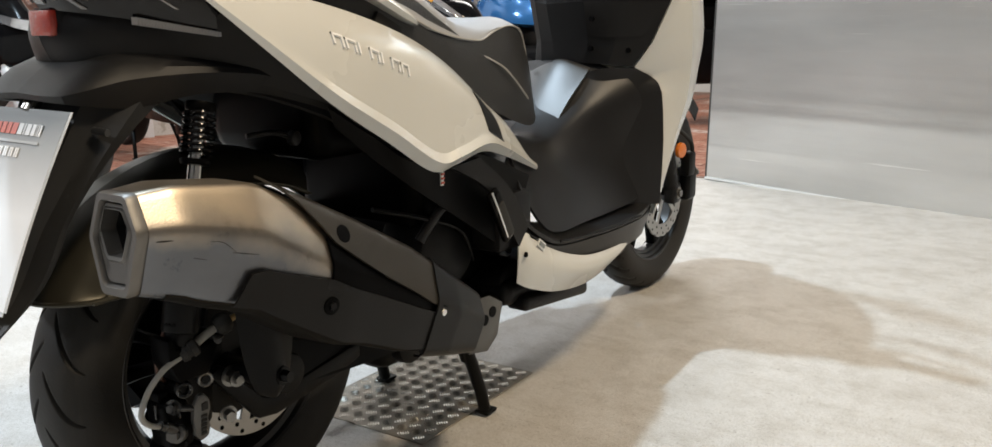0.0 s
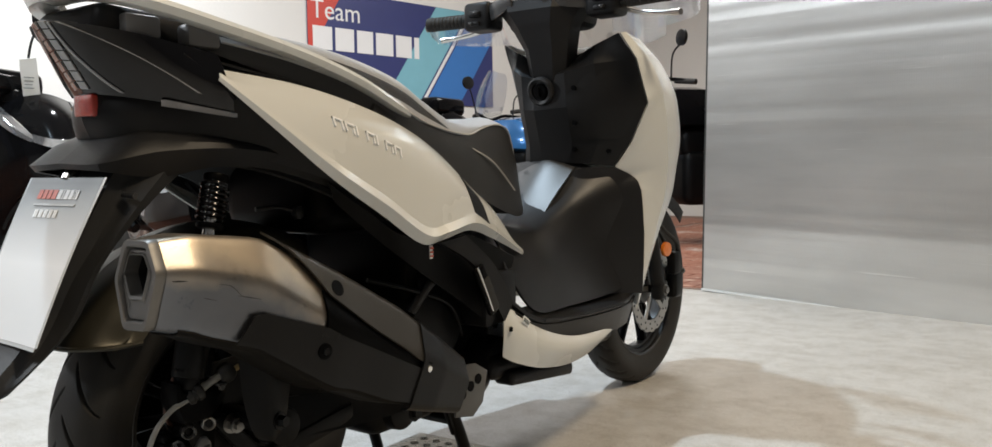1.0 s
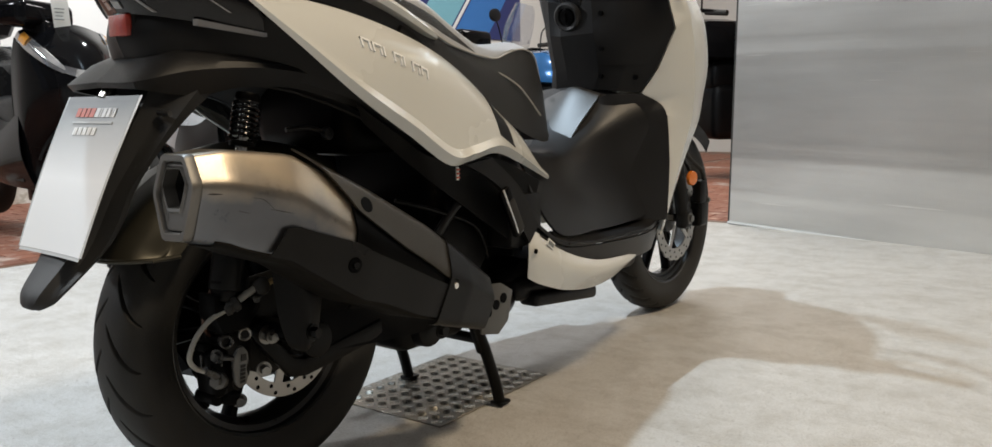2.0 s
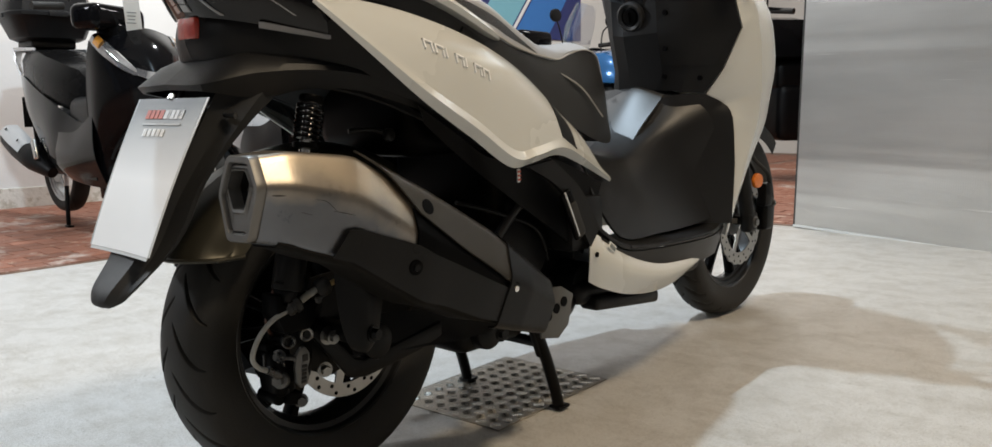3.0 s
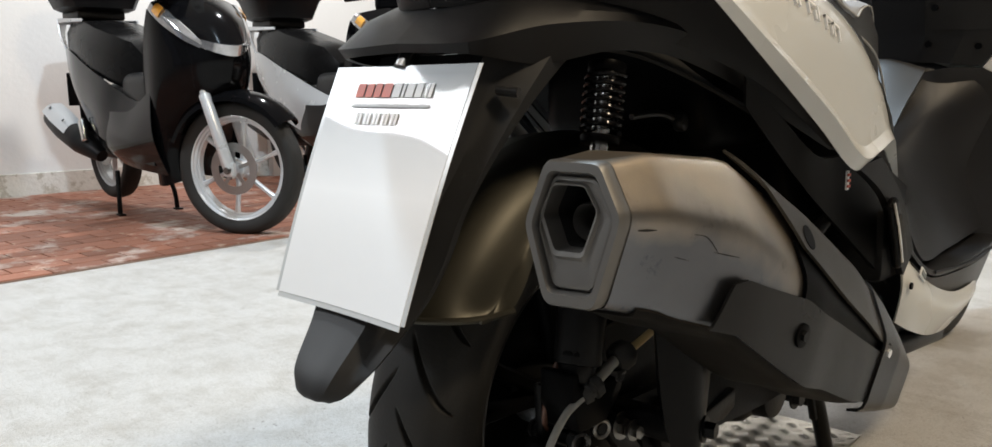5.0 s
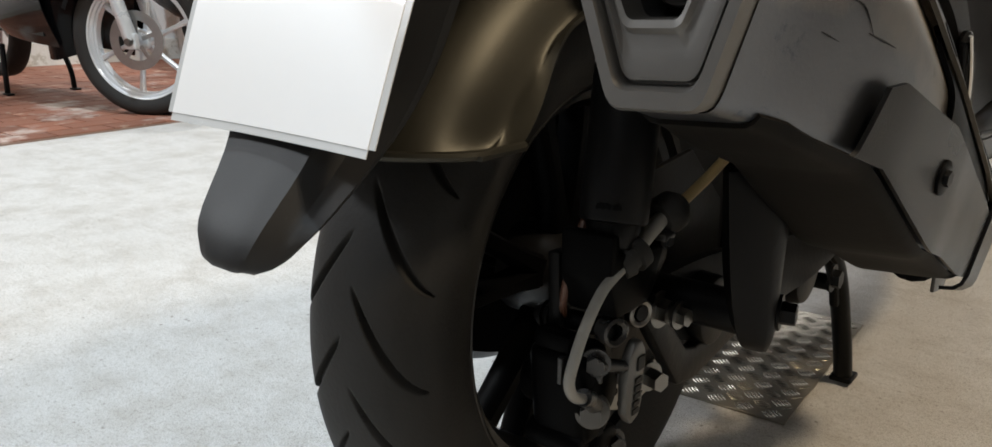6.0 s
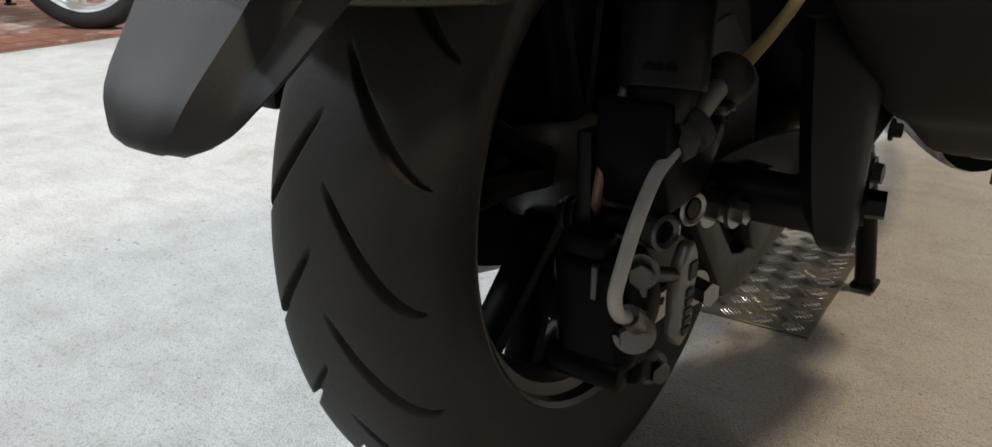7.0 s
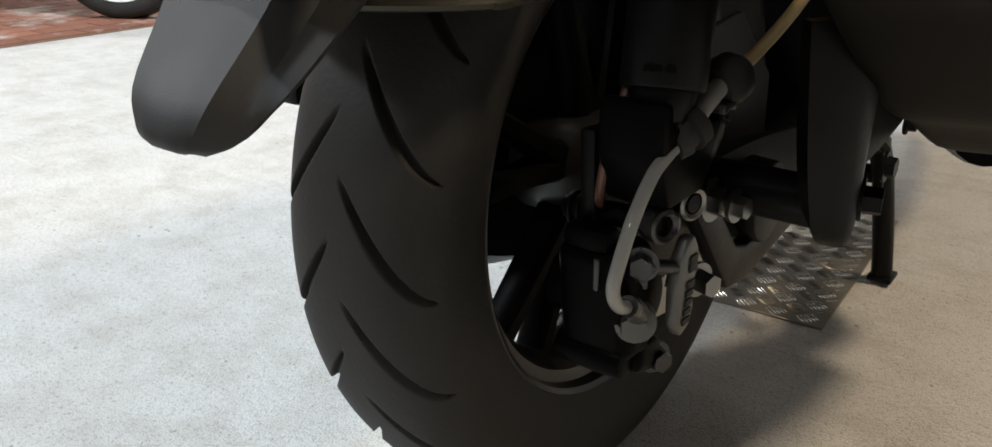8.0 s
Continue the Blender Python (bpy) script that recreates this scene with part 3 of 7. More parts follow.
def wheel(name, parent, at, R, lip, w, lip_x, grooves, rim_mat="wheel", spokes=5, hub=0.045, half_x=0.016, disc=None, seg=96, across=20, label="", turn=0.0, leans=(-0.16, 0.16)):
    """A wheel about the x axis: rim with its tyre, each spoke, the brake disc and each drilled hole."""
    m = Matrix.Translation(at) @ Matrix.Rotation(turn, 4, "X")
    rim = part(name, rim_mesh(lip, lip_x, hub), rim_mat, parent, label, m=m)
    part("tyre", tyre_mesh(R, lip, w, lip_x, grooves, seg, across), "rubber", rim, "black rubber tyre with curved tread sipes" if grooves else "black rubber tyre", smooth=50)
    for off in leans:
        # spokes of black wheels take a darker black that paints the inner shade
        sp = part("spoke", spoke_mesh(lip, hub, off, half_x), "rim" if rim_mat == "wheel" else rim_mat, rim)
        repeats("spoke", sp, rim, [2 * math.pi * i / spokes for i in range(1, spokes)])
    if disc:
        r1, r0, x, waves, holes = disc
        part("brake_disc", disc_mesh(r1, r0, x, waves=waves), "disc", rim, "bright steel brake disc")
        for k, f in ((0, 0.3), (0.33, 0.72)):
            if holes:
                r, a0 = r0 + (r1 - r0) * f, 2 * math.pi * k / holes
                h = part("disc_hole", put(cyl((x - 0.0055, r, 0), (x + 0.0006, r, 0), 0.0035, seg=10), Matrix.Rotation(a0, 4, "X")), "rim", rim)
                repeats("disc_hole", h, rim, [2 * math.pi * i / holes for i in range(1, holes)])
    return rim


wheel("rear_wheel", scooter, REAR, 0.267, 0.184, 0.0615, 0.045, 22, disc=(0.106, 0.083, 0.091, 0, 16), seg=1440, across=170, label="black cast wheel with paired spokes", turn=0.35)
wheel("front_wheel", scooter, FRONT, 0.285, 0.205, 0.05, 0.036, 30, disc=(0.132, 0.095, 0.062, 20, 20), seg=300, across=40, label="black cast wheel with paired spokes", turn=0.2)

# --- rear running gear
part("seat_catch", merged(tube([(0.085, 0.02, 0.60), (0.095, 0.06, 0.602), (0.105, 0.09, 0.592)], 0.004, 8, 14), cyl((0.10, 0.088, 0.592), (0.112, 0.09, 0.592), 0.011, seg=18, bev=0.002)), "plastic_mid", scooter, "dark catch under the panel")
part("axle", cyl((-0.12, 0.01, 0.262), (0.15, 0.01, 0.262), 0.012), "engine", scooter)
part("swing_arm", merged(
    sheet([[(0.125, 0.62, 0.30), (0.135, 0.3, 0.27), (0.135, 0.05, 0.30), (0.128, -0.04, 0.30)], [(0.14, 0.62, 0.25), (0.15, 0.3, 0.22), (0.15, 0.05, 0.235), (0.14, -0.03, 0.245)]], 18, 5, 0.022),
    cyl((0.10, 0.01, 0.262), (0.155, 0.01, 0.262), 0.034, 0.03, 28, 0.003)), "engine", scooter, "black cast swing arm with axle boss")
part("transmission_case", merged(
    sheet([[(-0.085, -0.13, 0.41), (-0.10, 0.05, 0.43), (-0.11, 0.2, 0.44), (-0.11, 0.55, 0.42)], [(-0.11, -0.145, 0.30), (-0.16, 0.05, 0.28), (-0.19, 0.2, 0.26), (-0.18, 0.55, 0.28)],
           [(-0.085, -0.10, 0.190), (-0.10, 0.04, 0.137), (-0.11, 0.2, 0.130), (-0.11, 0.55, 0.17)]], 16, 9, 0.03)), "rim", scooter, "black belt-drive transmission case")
part("engine_block", merged(box((0.0, 0.46, 0.33), (0.24, 0.30, 0.22), 0.03, 3), box((0.02, 0.34, 0.22), (0.2, 0.2, 0.10), 0.03, 3),
                            cyl((0.07, 0.38, 0.37), (0.16, 0.38, 0.37), 0.085, 0.075, 32, 0.008), cyl((0.05, 0.30, 0.215), (0.14, 0.30, 0.215), 0.042, 0.036, 24, 0.005),
                            cyl((0.08, 0.55, 0.27), (0.18, 0.55, 0.27), 0.05, 0.045, 24, 0.006)), "engine", scooter, "black engine block with round side covers")
for y, z, r in ((0.30, 0.215, 0.011), (0.36, 0.245, 0.008), (0.42, 0.43, 0.007), (0.46, 0.36, 0.007), (0.33, 0.43, 0.007)):
    part("engine_bolt", bolt((0.165, y, z), (1, 0, 0), r, 0.01), "engine", scooter)
part("cooling_hose", tube([(0.16, 0.30, 0.40), (0.18, 0.34, 0.455), (0.18, 0.42, 0.465), (0.17, 0.49, 0.43), (0.15, 0.52, 0.36)], 0.009, 10), "plastic_mid", scooter, "dark rubber cooling hose")
part("cable", tube([(0.17, 0.34, 0.50), (0.18, 0.42, 0.49), (0.185, 0.48, 0.45), (0.17, 0.52, 0.40)], 0.004, 8), "alloy", scooter, "thin grey cable")
part("cable", tube([(0.15, 0.2, 0.47), (0.17, 0.3, 0.44), (0.17, 0.4, 0.40), (0.15, 0.46, 0.33)], 0.004, 8), "engine", scooter)

# --- rear brake
part("brake_carrier", slab([(-0.172, 0.350), (-0.100, 0.345), (-0.085, 0.300), (-0.095, 0.225), (-0.125, 0.195), (-0.155, 0.205), (-0.168, 0.280)], 0.010, "x", 0.104, 0.002), "engine", scooter, "black brake carrier plate")
# added black slab keeps the upper disc hidden and dark
part("hub_cover", slab([(-0.085, 0.225), (-0.100, 0.30), (-0.08, 0.375), (0.05, 0.388), (0.12, 0.33), (0.125, 0.262), (0.06, 0.238), (0.0, 0.222), (-0.05, 0.210)], 0.006, "x", 0.098, 0.0015), "engine", scooter, "black slab added over the upper brake disc")
part("shock_clevis", slab([(-0.182, 0.372), (-0.172, 0.372), (-0.170, 0.358), (-0.114, 0.352), (-0.112, 0.364), (-0.102, 0.362), (-0.102, 0.340), (-0.128, 0.312), (-0.170, 0.312), (-0.182, 0.340)], 0.040, "x", 0.121, 0.003), "rim", scooter,
     "black clevis below the shock absorber")
cal = part("brake_caliper", merged(box((0.122, -0.165, 0.250), (0.050, 0.036, 0.074), 0.010, 3, Matrix.Rotation(0.12, 4, "X")), cyl((0.088, -0.160, 0.250), (0.148, -0.160, 0.250), 0.021, 0.019, 24, 0.003),
                                   cyl((0.096, -0.172, 0.212), (0.142, -0.172, 0.212), 0.011, seg=18, bev=0.002), box((0.134, -0.150, 0.208), (0.026, 0.030, 0.022), 0.006, 3, Matrix.Rotation(-0.3, 4, "X")),
                                   box((0.118, -0.178, 0.290), (0.030, 0.016, 0.014), 0.004, 2)), "rim", scooter, "black rear brake caliper")
part("slide_pin", merged(cyl((0.086, -0.153, 0.294), (0.152, -0.158, 0.299), 0.0072, seg=18), *[cyl((0.090 + 0.006 * k, -0.153, 0.294), (0.0935 + 0.006 * k, -0.1532, 0.2943), 0.0105, seg=18, bev=0.001) for k in range(4)]), "engine", cal, "slide pin in a ribbed rubber boot")
part("pin_head", merged(put(lathe([(0.0, 0.0), (0.0, 0.0055), (0.010, 0.0060), (0.012, 0.0085), (0.011, 0.0105), (0.0, 0.0110)], 24), Matrix.Translation((0.146, -0.158, 0.299)) @ Matrix.Rotation(-0.4, 4, "Z"))), "alloy", cal, "grey socket-head pin")
part("pad_pin", merged(cyl((0.150, -0.176, 0.279), (0.160, -0.152, 0.272), 0.0044, seg=14), bolt((0.148, -0.174, 0.279), (0.55, -1, 0.05), 0.0072, 0.009)), "alloy", cal, "grey pad pin")
part("pad_spring", merged(box((0.139, -0.174, 0.2655), (0.026, 0.004, 0.009), 0.001, 1, Matrix.Rotation(0.65, 4, "Z")), box((0.128, -0.186, 0.272), (0.004, 0.006, 0.020), 0.001)), "alloy", cal, "thin grey pad spring")
part("caliper_badge", slab([(-0.147, 0.289), (-0.139, 0.289), (-0.132, 0.279), (-0.131, 0.266), (-0.136, 0.254), (-0.133, 0.242), (-0.137, 0.230), (-0.148, 0.226), (-0.156, 0.236), (-0.158, 0.260), (-0.155, 0.278)], 0.008, "x", 0.156, 0.0022), "badge_alloy", cal,
     "grey alloy caliper cover with a raised mark")
for y, z, wy, wz in [(-0.1405, 0.272, 0.009, 0.010)] + [(-0.1425 - 0.0006 * k, 0.2595 - 0.0058 * k, 0.0085, 0.0040) for k in range(5)]:
    part("badge_mark", box((0.1648, y, z), (0.001, wy, wz), 0.0), "rubber", cal, "dark plain mark on the caliper")
part("banjo_bolt", merged(bolt((0.145, -0.173, 0.241), (0.6, -1, 0.15), 0.0085, 0.013), cyl((0.142, -0.166, 0.240), (0.148, -0.176, 0.242), 0.0125, seg=22, bev=0.002)), "badge_alloy", cal, "dull grey banjo bolt")
part("hose_fitting", tube([(0.155, -0.200, 0.2655), (0.153, -0.189, 0.259), (0.150, -0.178, 0.250)], [0.0060, 0.0064, 0.0068], 14, 12), "alloy", cal, "grey crimped hose end")
part("caliper_bolt", bolt((0.142, -0.136, 0.200), (1, -0.5, 0), 0.0075, 0.010), "alloy", cal, "dull grey bolt")
part("caliper_bolt", bolt((0.140, -0.160, 0.222), (1, -0.6, 0), 0.0055, 0.007), "engine", cal, "dull grey bolt")
part("torque_brace", slab([(-0.120, 0.302), (-0.098, 0.310), (-0.074, 0.284), (-0.035, 0.243), (-0.016, 0.237), (0.06, 0.249), (0.16, 0.264), (0.16, 0.240), (0.125, 0.227), (-0.012, 0.207), (-0.044, 0.212)], 0.012, "x", 0.138, 0.003), "engine", scooter,
     "black V-shaped torque brace")
part("frame_bolt", merged(put(lathe([(0.0, 0.0105), (0.006, 0.0105), (0.007, 0.0090), (0.006, 0.0066), (0.0, 0.0060)], 24), Matrix.Translation((0.152, -0.129, 0.304)) @ Matrix.Rotation(-0.35, 4, "Z"))), "zinc", scooter, "bright zinc bushing ring")
part("bush_core", cyl((0.146, -0.128, 0.304), (0.158, -0.131, 0.304), 0.0055, seg=16), "engine", scooter)
part("frame_bolt", merged(bolt((0.146, -0.148, 0.330), (0.8, -0.6, 0), 0.0072, 0.014), cyl((0.140, -0.142, 0.330), (0.150, -0.150, 0.330), 0.0055, seg=14)), "zinc", scooter, "zinc-plated hexagon bolt")
part("frame_bolt", merged(bolt((0.150, -0.087, 0.292), (1, -0.12, 0), 0.0100, 0.010), cyl((0.150, -0.087, 0.292), (0.174, -0.090, 0.292), 0.0052, seg=14), bolt((0.166, -0.089, 0.292), (1, -0.12, 0), 0.0074, 0.009)), "zinc", scooter, "zinc-plated bolt with a nut")
part("frame_bolt", bolt((0.148, -0.094, 0.239), (1, -0.35, 0), 0.0082, 0.014), "zinc", scooter, "zinc-plated hexagon bolt")
part("brake_hose", tube([(0.158, -0.158, 0.347), (0.159, -0.176, 0.343), (0.160, -0.192, 0.337), (0.162, -0.212, 0.322), (0.162, -0.224, 0.303), (0.160, -0.226, 0.287), (0.157, -0.214, 0.272), (0.153, -0.192, 0.261)], 0.0037, 14, 60), "hose", scooter,
     "braided clear brake hose")
part("hose_grommet", put(lathe([(-0.013, 0.005), (-0.012, 0.010), (-0.004, 0.0115), (-0.003, 0.0095), (0.001, 0.0095), (0.002, 0.0125), (0.010, 0.0115), (0.013, 0.006)], 24), Matrix.Translation((0.158, -0.152, 0.351)) @ Matrix.Rotation(radians(70), 4, "Z") @ Matrix.Rotation(-0.45, 4, "Y")), "rubber", scooter,
     "black rubber hose grommet")
part("hose_sleeve", tube([(0.158, -0.150, 0.352), (0.158, -0.132, 0.361), (0.158, -0.108, 0.370)], 0.0058, 14, 14), "hose", scooter, "clear sleeve over the hose")
part("hose_grommet", put(lathe([(-0.012, 0.006), (-0.010, 0.012), (-0.002, 0.015), (0.006, 0.0145), (0.012, 0.010), (0.013, 0.004)], 24), Matrix.Translation((0.158, -0.100, 0.371)) @ Matrix.Rotation(radians(75), 4, "Z") @ Matrix.Rotation(-0.35, 4, "Y")), "rubber", scooter,
     "black rubber hose grommet")
part("hose_clip", merged(box((0.162, -0.112, 0.358), (0.010, 0.016, 0.006), 0.002), bolt((0.164, -0.112, 0.354), (1, -0.3, 0), 0.0035, 0.004)), "alloy", scooter, "small metal hose clip")
part("brake_hose_upper", tube([(0.158, -0.092, 0.372), (0.158, -0.06, 0.380), (0.158, -0.023, 0.391), (0.158, 0.02, 0.408), (0.15, 0.10, 0.44)], 0.0042, 12, 30), "brass", scooter, "brass-coloured upper brake hose")
part("sensor_wire", tube([(0.128, -0.150, 0.392), (0.128, -0.166, 0.371), (0.125, -0.175, 0.345), (0.120, -0.174, 0.318), (0.112, -0.160, 0.300)], 0.0028, 8, 24), "copper", scooter, "thin copper-brown sensor wire")

# --- shock absorbers
def shock(side):
    s = side
    lower, upper = Vector((0.143 * s, -0.152, 0.372)), Vector((0.121 * s, -0.076, 0.657))
    ax = (upper - lower).normalized()
    body = part("shock_absorber", merged(cyl(lower, lower + ax * 0.13, 0.0235, 0.0245, 32, 0.003), cyl(lower - ax * 0.018, lower + ax * 0.004, 0.016, 0.020, 28, 0.003),
                                         box(lower - ax * 0.03, (0.022, 0.028, 0.035), 0.005)), "engine", scooter, "black rear shock absorber")
    for k in (-1, 0, 1):
        d = Vector((0.3 * s + 0.22 * k, -1 + 0.2 * abs(k), 0)).normalized()
        p = lower + ax * 0.016 + d * 0.0228
        part("drain_hole", cyl(p - d * 0.001, p + d * 0.0018, 0.003, seg=12), "rim", body)
    part("rod", cyl(lower + ax * 0.1, upper, 0.009, seg=20), "chrome", body, "chrome damper rod")
    side_v = ax.cross(Vector((0, 0, 1))).normalized()
    o = ax.cross(side_v)
    turns, n = 7.0, 260
    a0, a1 = 0.225, (upper - lower).length - 0.014
    pts = [lower + ax * (a0 + (a1 - a0) * i / (n - 1)) + 0.0190 * (math.cos(2 * math.pi * turns * i / (n - 1)) * side_v + math.sin(2 * math.pi * turns * i / (n - 1)) * o) for i in range(n)]
    rows = []
    for i, p in enumerate(pts):
        t = (pts[min(i + 1, n - 1)] - pts[max(i - 1, 0)]).normalized()
        u = (p - (lower + ax * (p - lower).dot(ax))).normalized()
        v = t.cross(u)
        rows.append([p + 0.0026 * (math.cos(math.pi * k / 4) * u + math.sin(math.pi * k / 4) * v) for k in range(8)])
    part("spring", grid(rows, close_v=True, caps=True), "gloss", body, "black coil spring")
    part("spring_seat", cyl(lower + ax * 0.214, lower + ax * 0.222, 0.019, 0.020, 32, 0.002), "rim", body)
    part("spring_seat", cyl(upper - ax * 0.012, upper, 0.0190, seg=32, bev=0.003), "rim", body)


shock(1)
shock(-1)

# --- exhaust
MUF = [(-0.272, 0.235, 0.525, 0.046, 0.056), (-0.23, 0.238, 0.525, 0.052, 0.060), (-0.14, 0.245, 0.503, 0.060, 0.071), (-0.02, 0.252, 0.425, 0.066, 0.080), (0.10, 0.258, 0.365, 0.062, 0.070),
       (0.19, 0.262, 0.323, 0.056, 0.052), (0.272, 0.262, 0.286, 0.044, 0.037)]
# the six corners of the section: at the tail, at the belly, and from the middle to the front
HEXES = [(0.0, [(-0.62, 1.0), (0.50, 1.0), (1.0, 0.30), (0.58, -0.94), (-0.46, -0.98), (-1.0, 0.1)]),
         (0.20, [(-0.62, 1.0), (0.54, 1.0), (1.05, 0.24), (0.88, -1.10), (-0.40, -1.16), (-1.0, 0.1)]),
         (0.36, [(-0.62, 1.0), (0.56, 1.0), (1.06, 0.20), (0.92, -1.02), (-0.35, -1.08), (-1.0, 0.1)]),
         (0.56, [(-0.62, 1.0), (0.56, 1.0), (1.0, 0.22), (0.84, -0.80), (-0.30, -0.86), (-1.0, 0.1)]),
         (1.0, [(-0.62, 1.0), (0.56, 1.0), (0.96, 0.26), (0.80, -0.80), (-0.30, -0.88), (-1.0, 0.1)])]


def hex_ring(u, soft=0.14):
    """The rounded six-sided outline of the silencer at u."""
    k = max(i for i, h in enumerate(HEXES[:-1]) if h[0] <= u)
    f = (u - HEXES[k][0]) / (HEXES[k + 1][0] - HEXES[k][0])
    P = [Vector((*a, 0)).lerp(Vector((*b, 0)), f) for a, b in zip(HEXES[k][1], HEXES[k + 1][1])]
    ring = []
    for k in range(6):
        a, b, c = P[k - 1], P[k], P[(k + 1) % 6]
        e0, e1 = b.lerp(a, soft), b.lerp(c, soft)
        for f in (0, 0.25, 0.5, 0.75, 1.0):
            ring.append((e0.lerp(b, f)).lerp(b.lerp(e1, f), f))
        nxt = c.lerp(b, soft)
        ring += [e1.lerp(nxt, f / 6) for f in range(1, 6)]
    return ring


RING_N = 60


def muffler_at(u, grow=0.0):
    """The silencer's section at u from 0 (tail) to 1 (front)."""
    u = min(1.0, max(0.0, u))
    k = u * (len(MUF) - 1)
    i = min(int(k), len(MUF) - 2)
    f = k - i
    a, b = MUF[i], MUF[i + 1]
    y, xc, zc, wx, hz = (p + (q - p) * f for p, q in zip(a, b))
    slope = -0.35 * min(1, max(0, (u - 0.15) * 2))
    pts = []
    for r in hex_ring(u):
        z = zc + r.y * (hz + grow)
        pts.append(Vector((xc + r.x * (wx + grow), y + slope * (z - zc) * -1.0 + 0.10 * (z - zc) * (1 - u), z)))
    return pts


def muffler_point(u, j, grow):
    """A point of the silencer's skin at u and at a fractional place j round the section."""
    ring = muffler_at(u, grow)
    k = int(math.floor(j))
    return ring[k % RING_N].lerp(ring[(k + 1) % RING_N], j - k)


N_MUF = 40
muffler = part("muffler", grid([muffler_at(0.012 + 0.98 * i / (N_MUF - 1)) for i in range(N_MUF)], close_v=True), "steel", scooter, "scratched brushed steel silencer, heat tint and top sheen in its colour")


def shield_sheet(j_from, j_to, u_from, u_to, grow, nu=30, nj=16):
    """A cover over the skin: its edges round the section and along it are functions of u and of the place across."""
    rows = []
    for b in range(nj + 1):
        f = b / nj
        row = []
        for a in range(nu):
            u = u_from(f) + (u_to - u_from(f)) * a / (nu - 1)
            row.append(muffler_point(u, j_from(u) + (j_to(u) - j_from(u)) * f, grow))
        rows.append(row)
    bm = thick(grid(rows), -0.003)
    return bm


def upper_edge(u):
    """The lower edge of the upper shield: drops towards the front."""
    return 17.5 + 5.0 * min(1, max(0, (u - 0.44) / 0.28))


def lower_edge(u):
    """The upper edge of the lower shield: rises towards the front."""
    return 27.5 - 3.2 * min(1, max(0, (u - 0.26) / 0.20))


def on_shield(y, z, grow):
    """The nearest point of the shield's outer side to a height and a place along it."""
    best = min(((p.y - y) ** 2 + (p.z - z) ** 2, u, j) for u in [0.2 + 0.01 * k for k in range(70)] for j, p in enumerate(muffler_at(u, grow)) if 14 <= j <= 32)
    u, j = best[1:]
    a, b, c = muffler_at(u, grow)[j - 1], muffler_at(u, grow)[j + 1], muffler_at(u + 0.02, grow)[j]
    p = muffler_at(u, grow)[j]
    n = (b - a).cross(c - p).normalized()
    return p, n if n.x > 0 else -n


part("heat_shield", shield_sheet(lambda u: 10.5, upper_edge, lambda f: 0.335 + 0.125 * f, 0.90, 0.006), "bronze_shield", muffler, "satin bronze upper heat shield")
# black sheet on the steel carries the recess's shade in its colour
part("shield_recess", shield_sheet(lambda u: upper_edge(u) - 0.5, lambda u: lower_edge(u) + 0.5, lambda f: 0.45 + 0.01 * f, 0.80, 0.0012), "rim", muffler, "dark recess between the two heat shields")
part("heat_shield", shield_sheet(lower_edge, lambda u: 30.6, lambda f: 0.300 - 0.036 * f, 0.76, 0.006), "shield", muffler, "satin black lower heat shield")
# added dark sheet holds the underside's shade in its colour
part("belly_shade_sheet", shield_sheet(lambda u: 31.0, lambda u: 49.0, lambda f: 0.10, 0.76, 0.0025), "belly", muffler, "dark sheet painting the underside's shade")
part("shield_cover", shield_sheet(lambda u: 10.0, lambda u: 34.5, lambda f: 0.735, 0.985, 0.009), "shield", muffler, "satin black front exhaust cover")
for y, z, bright in ((-0.061, 0.410, False), (0.151, 0.349, True)):
    p, n = on_shield(y, z, 0.008)
    # black disc paints the shaded recess round the bolt
    part("bolt_recess", cyl(p - n * 0.004, p + n * 0.0032, 0.0115, seg=24, bev=0.001), "rim", muffler)
    part("bolt_head", bolt(p + n * 0.0030, n, 0.0055, 0.003, False), "chrome" if bright else "engine", muffler, "bright bolt head" if bright else "dark bolt head")
for (y0, z0), (y1, z1), wide in (((-0.262, 0.531), (-0.245, 0.528), 0.0022), ((-0.205, 0.521), (-0.175, 0.508), 0.0009), ((-0.178, 0.508), (-0.150, 0.496), 0.0012), ((-0.225, 0.508), (-0.208, 0.503), 0.0008)):
    near = [min((q for u in [0.01 * k for k in range(2, 50)] for q in muffler_at(u, 0.0004)[14:32]), key=lambda q: (q.y - y0 - (y1 - y0) * f) ** 2 + (q.z - z0 - (z1 - z0) * f) ** 2) for f in (0, 0.5, 1)]
    part("scuff", tube(near, [wide * 0.15, wide * 0.5, wide * 0.1], 6, 10), "soot", muffler, "dark scuff mark")
p, n = on_shield(-0.021, 0.494, 0.006)
# black disc on the skin paints the hole's shaded inside
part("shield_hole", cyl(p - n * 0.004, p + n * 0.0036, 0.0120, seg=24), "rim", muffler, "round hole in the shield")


def ring_at(y, kx, kz=None, dx=0, dz=0):
    base = muffler_at(0.0)
    kz = kx if kz is None else kz
    c = sum(base, Vector()) / len(base)
    return [Vector((c.x + (p.x - c.x) * kx + dx, y + 0.10 * (p.z - c.z) * kz, c.z + (p.z - c.z) * kz + dz)) for p in base]


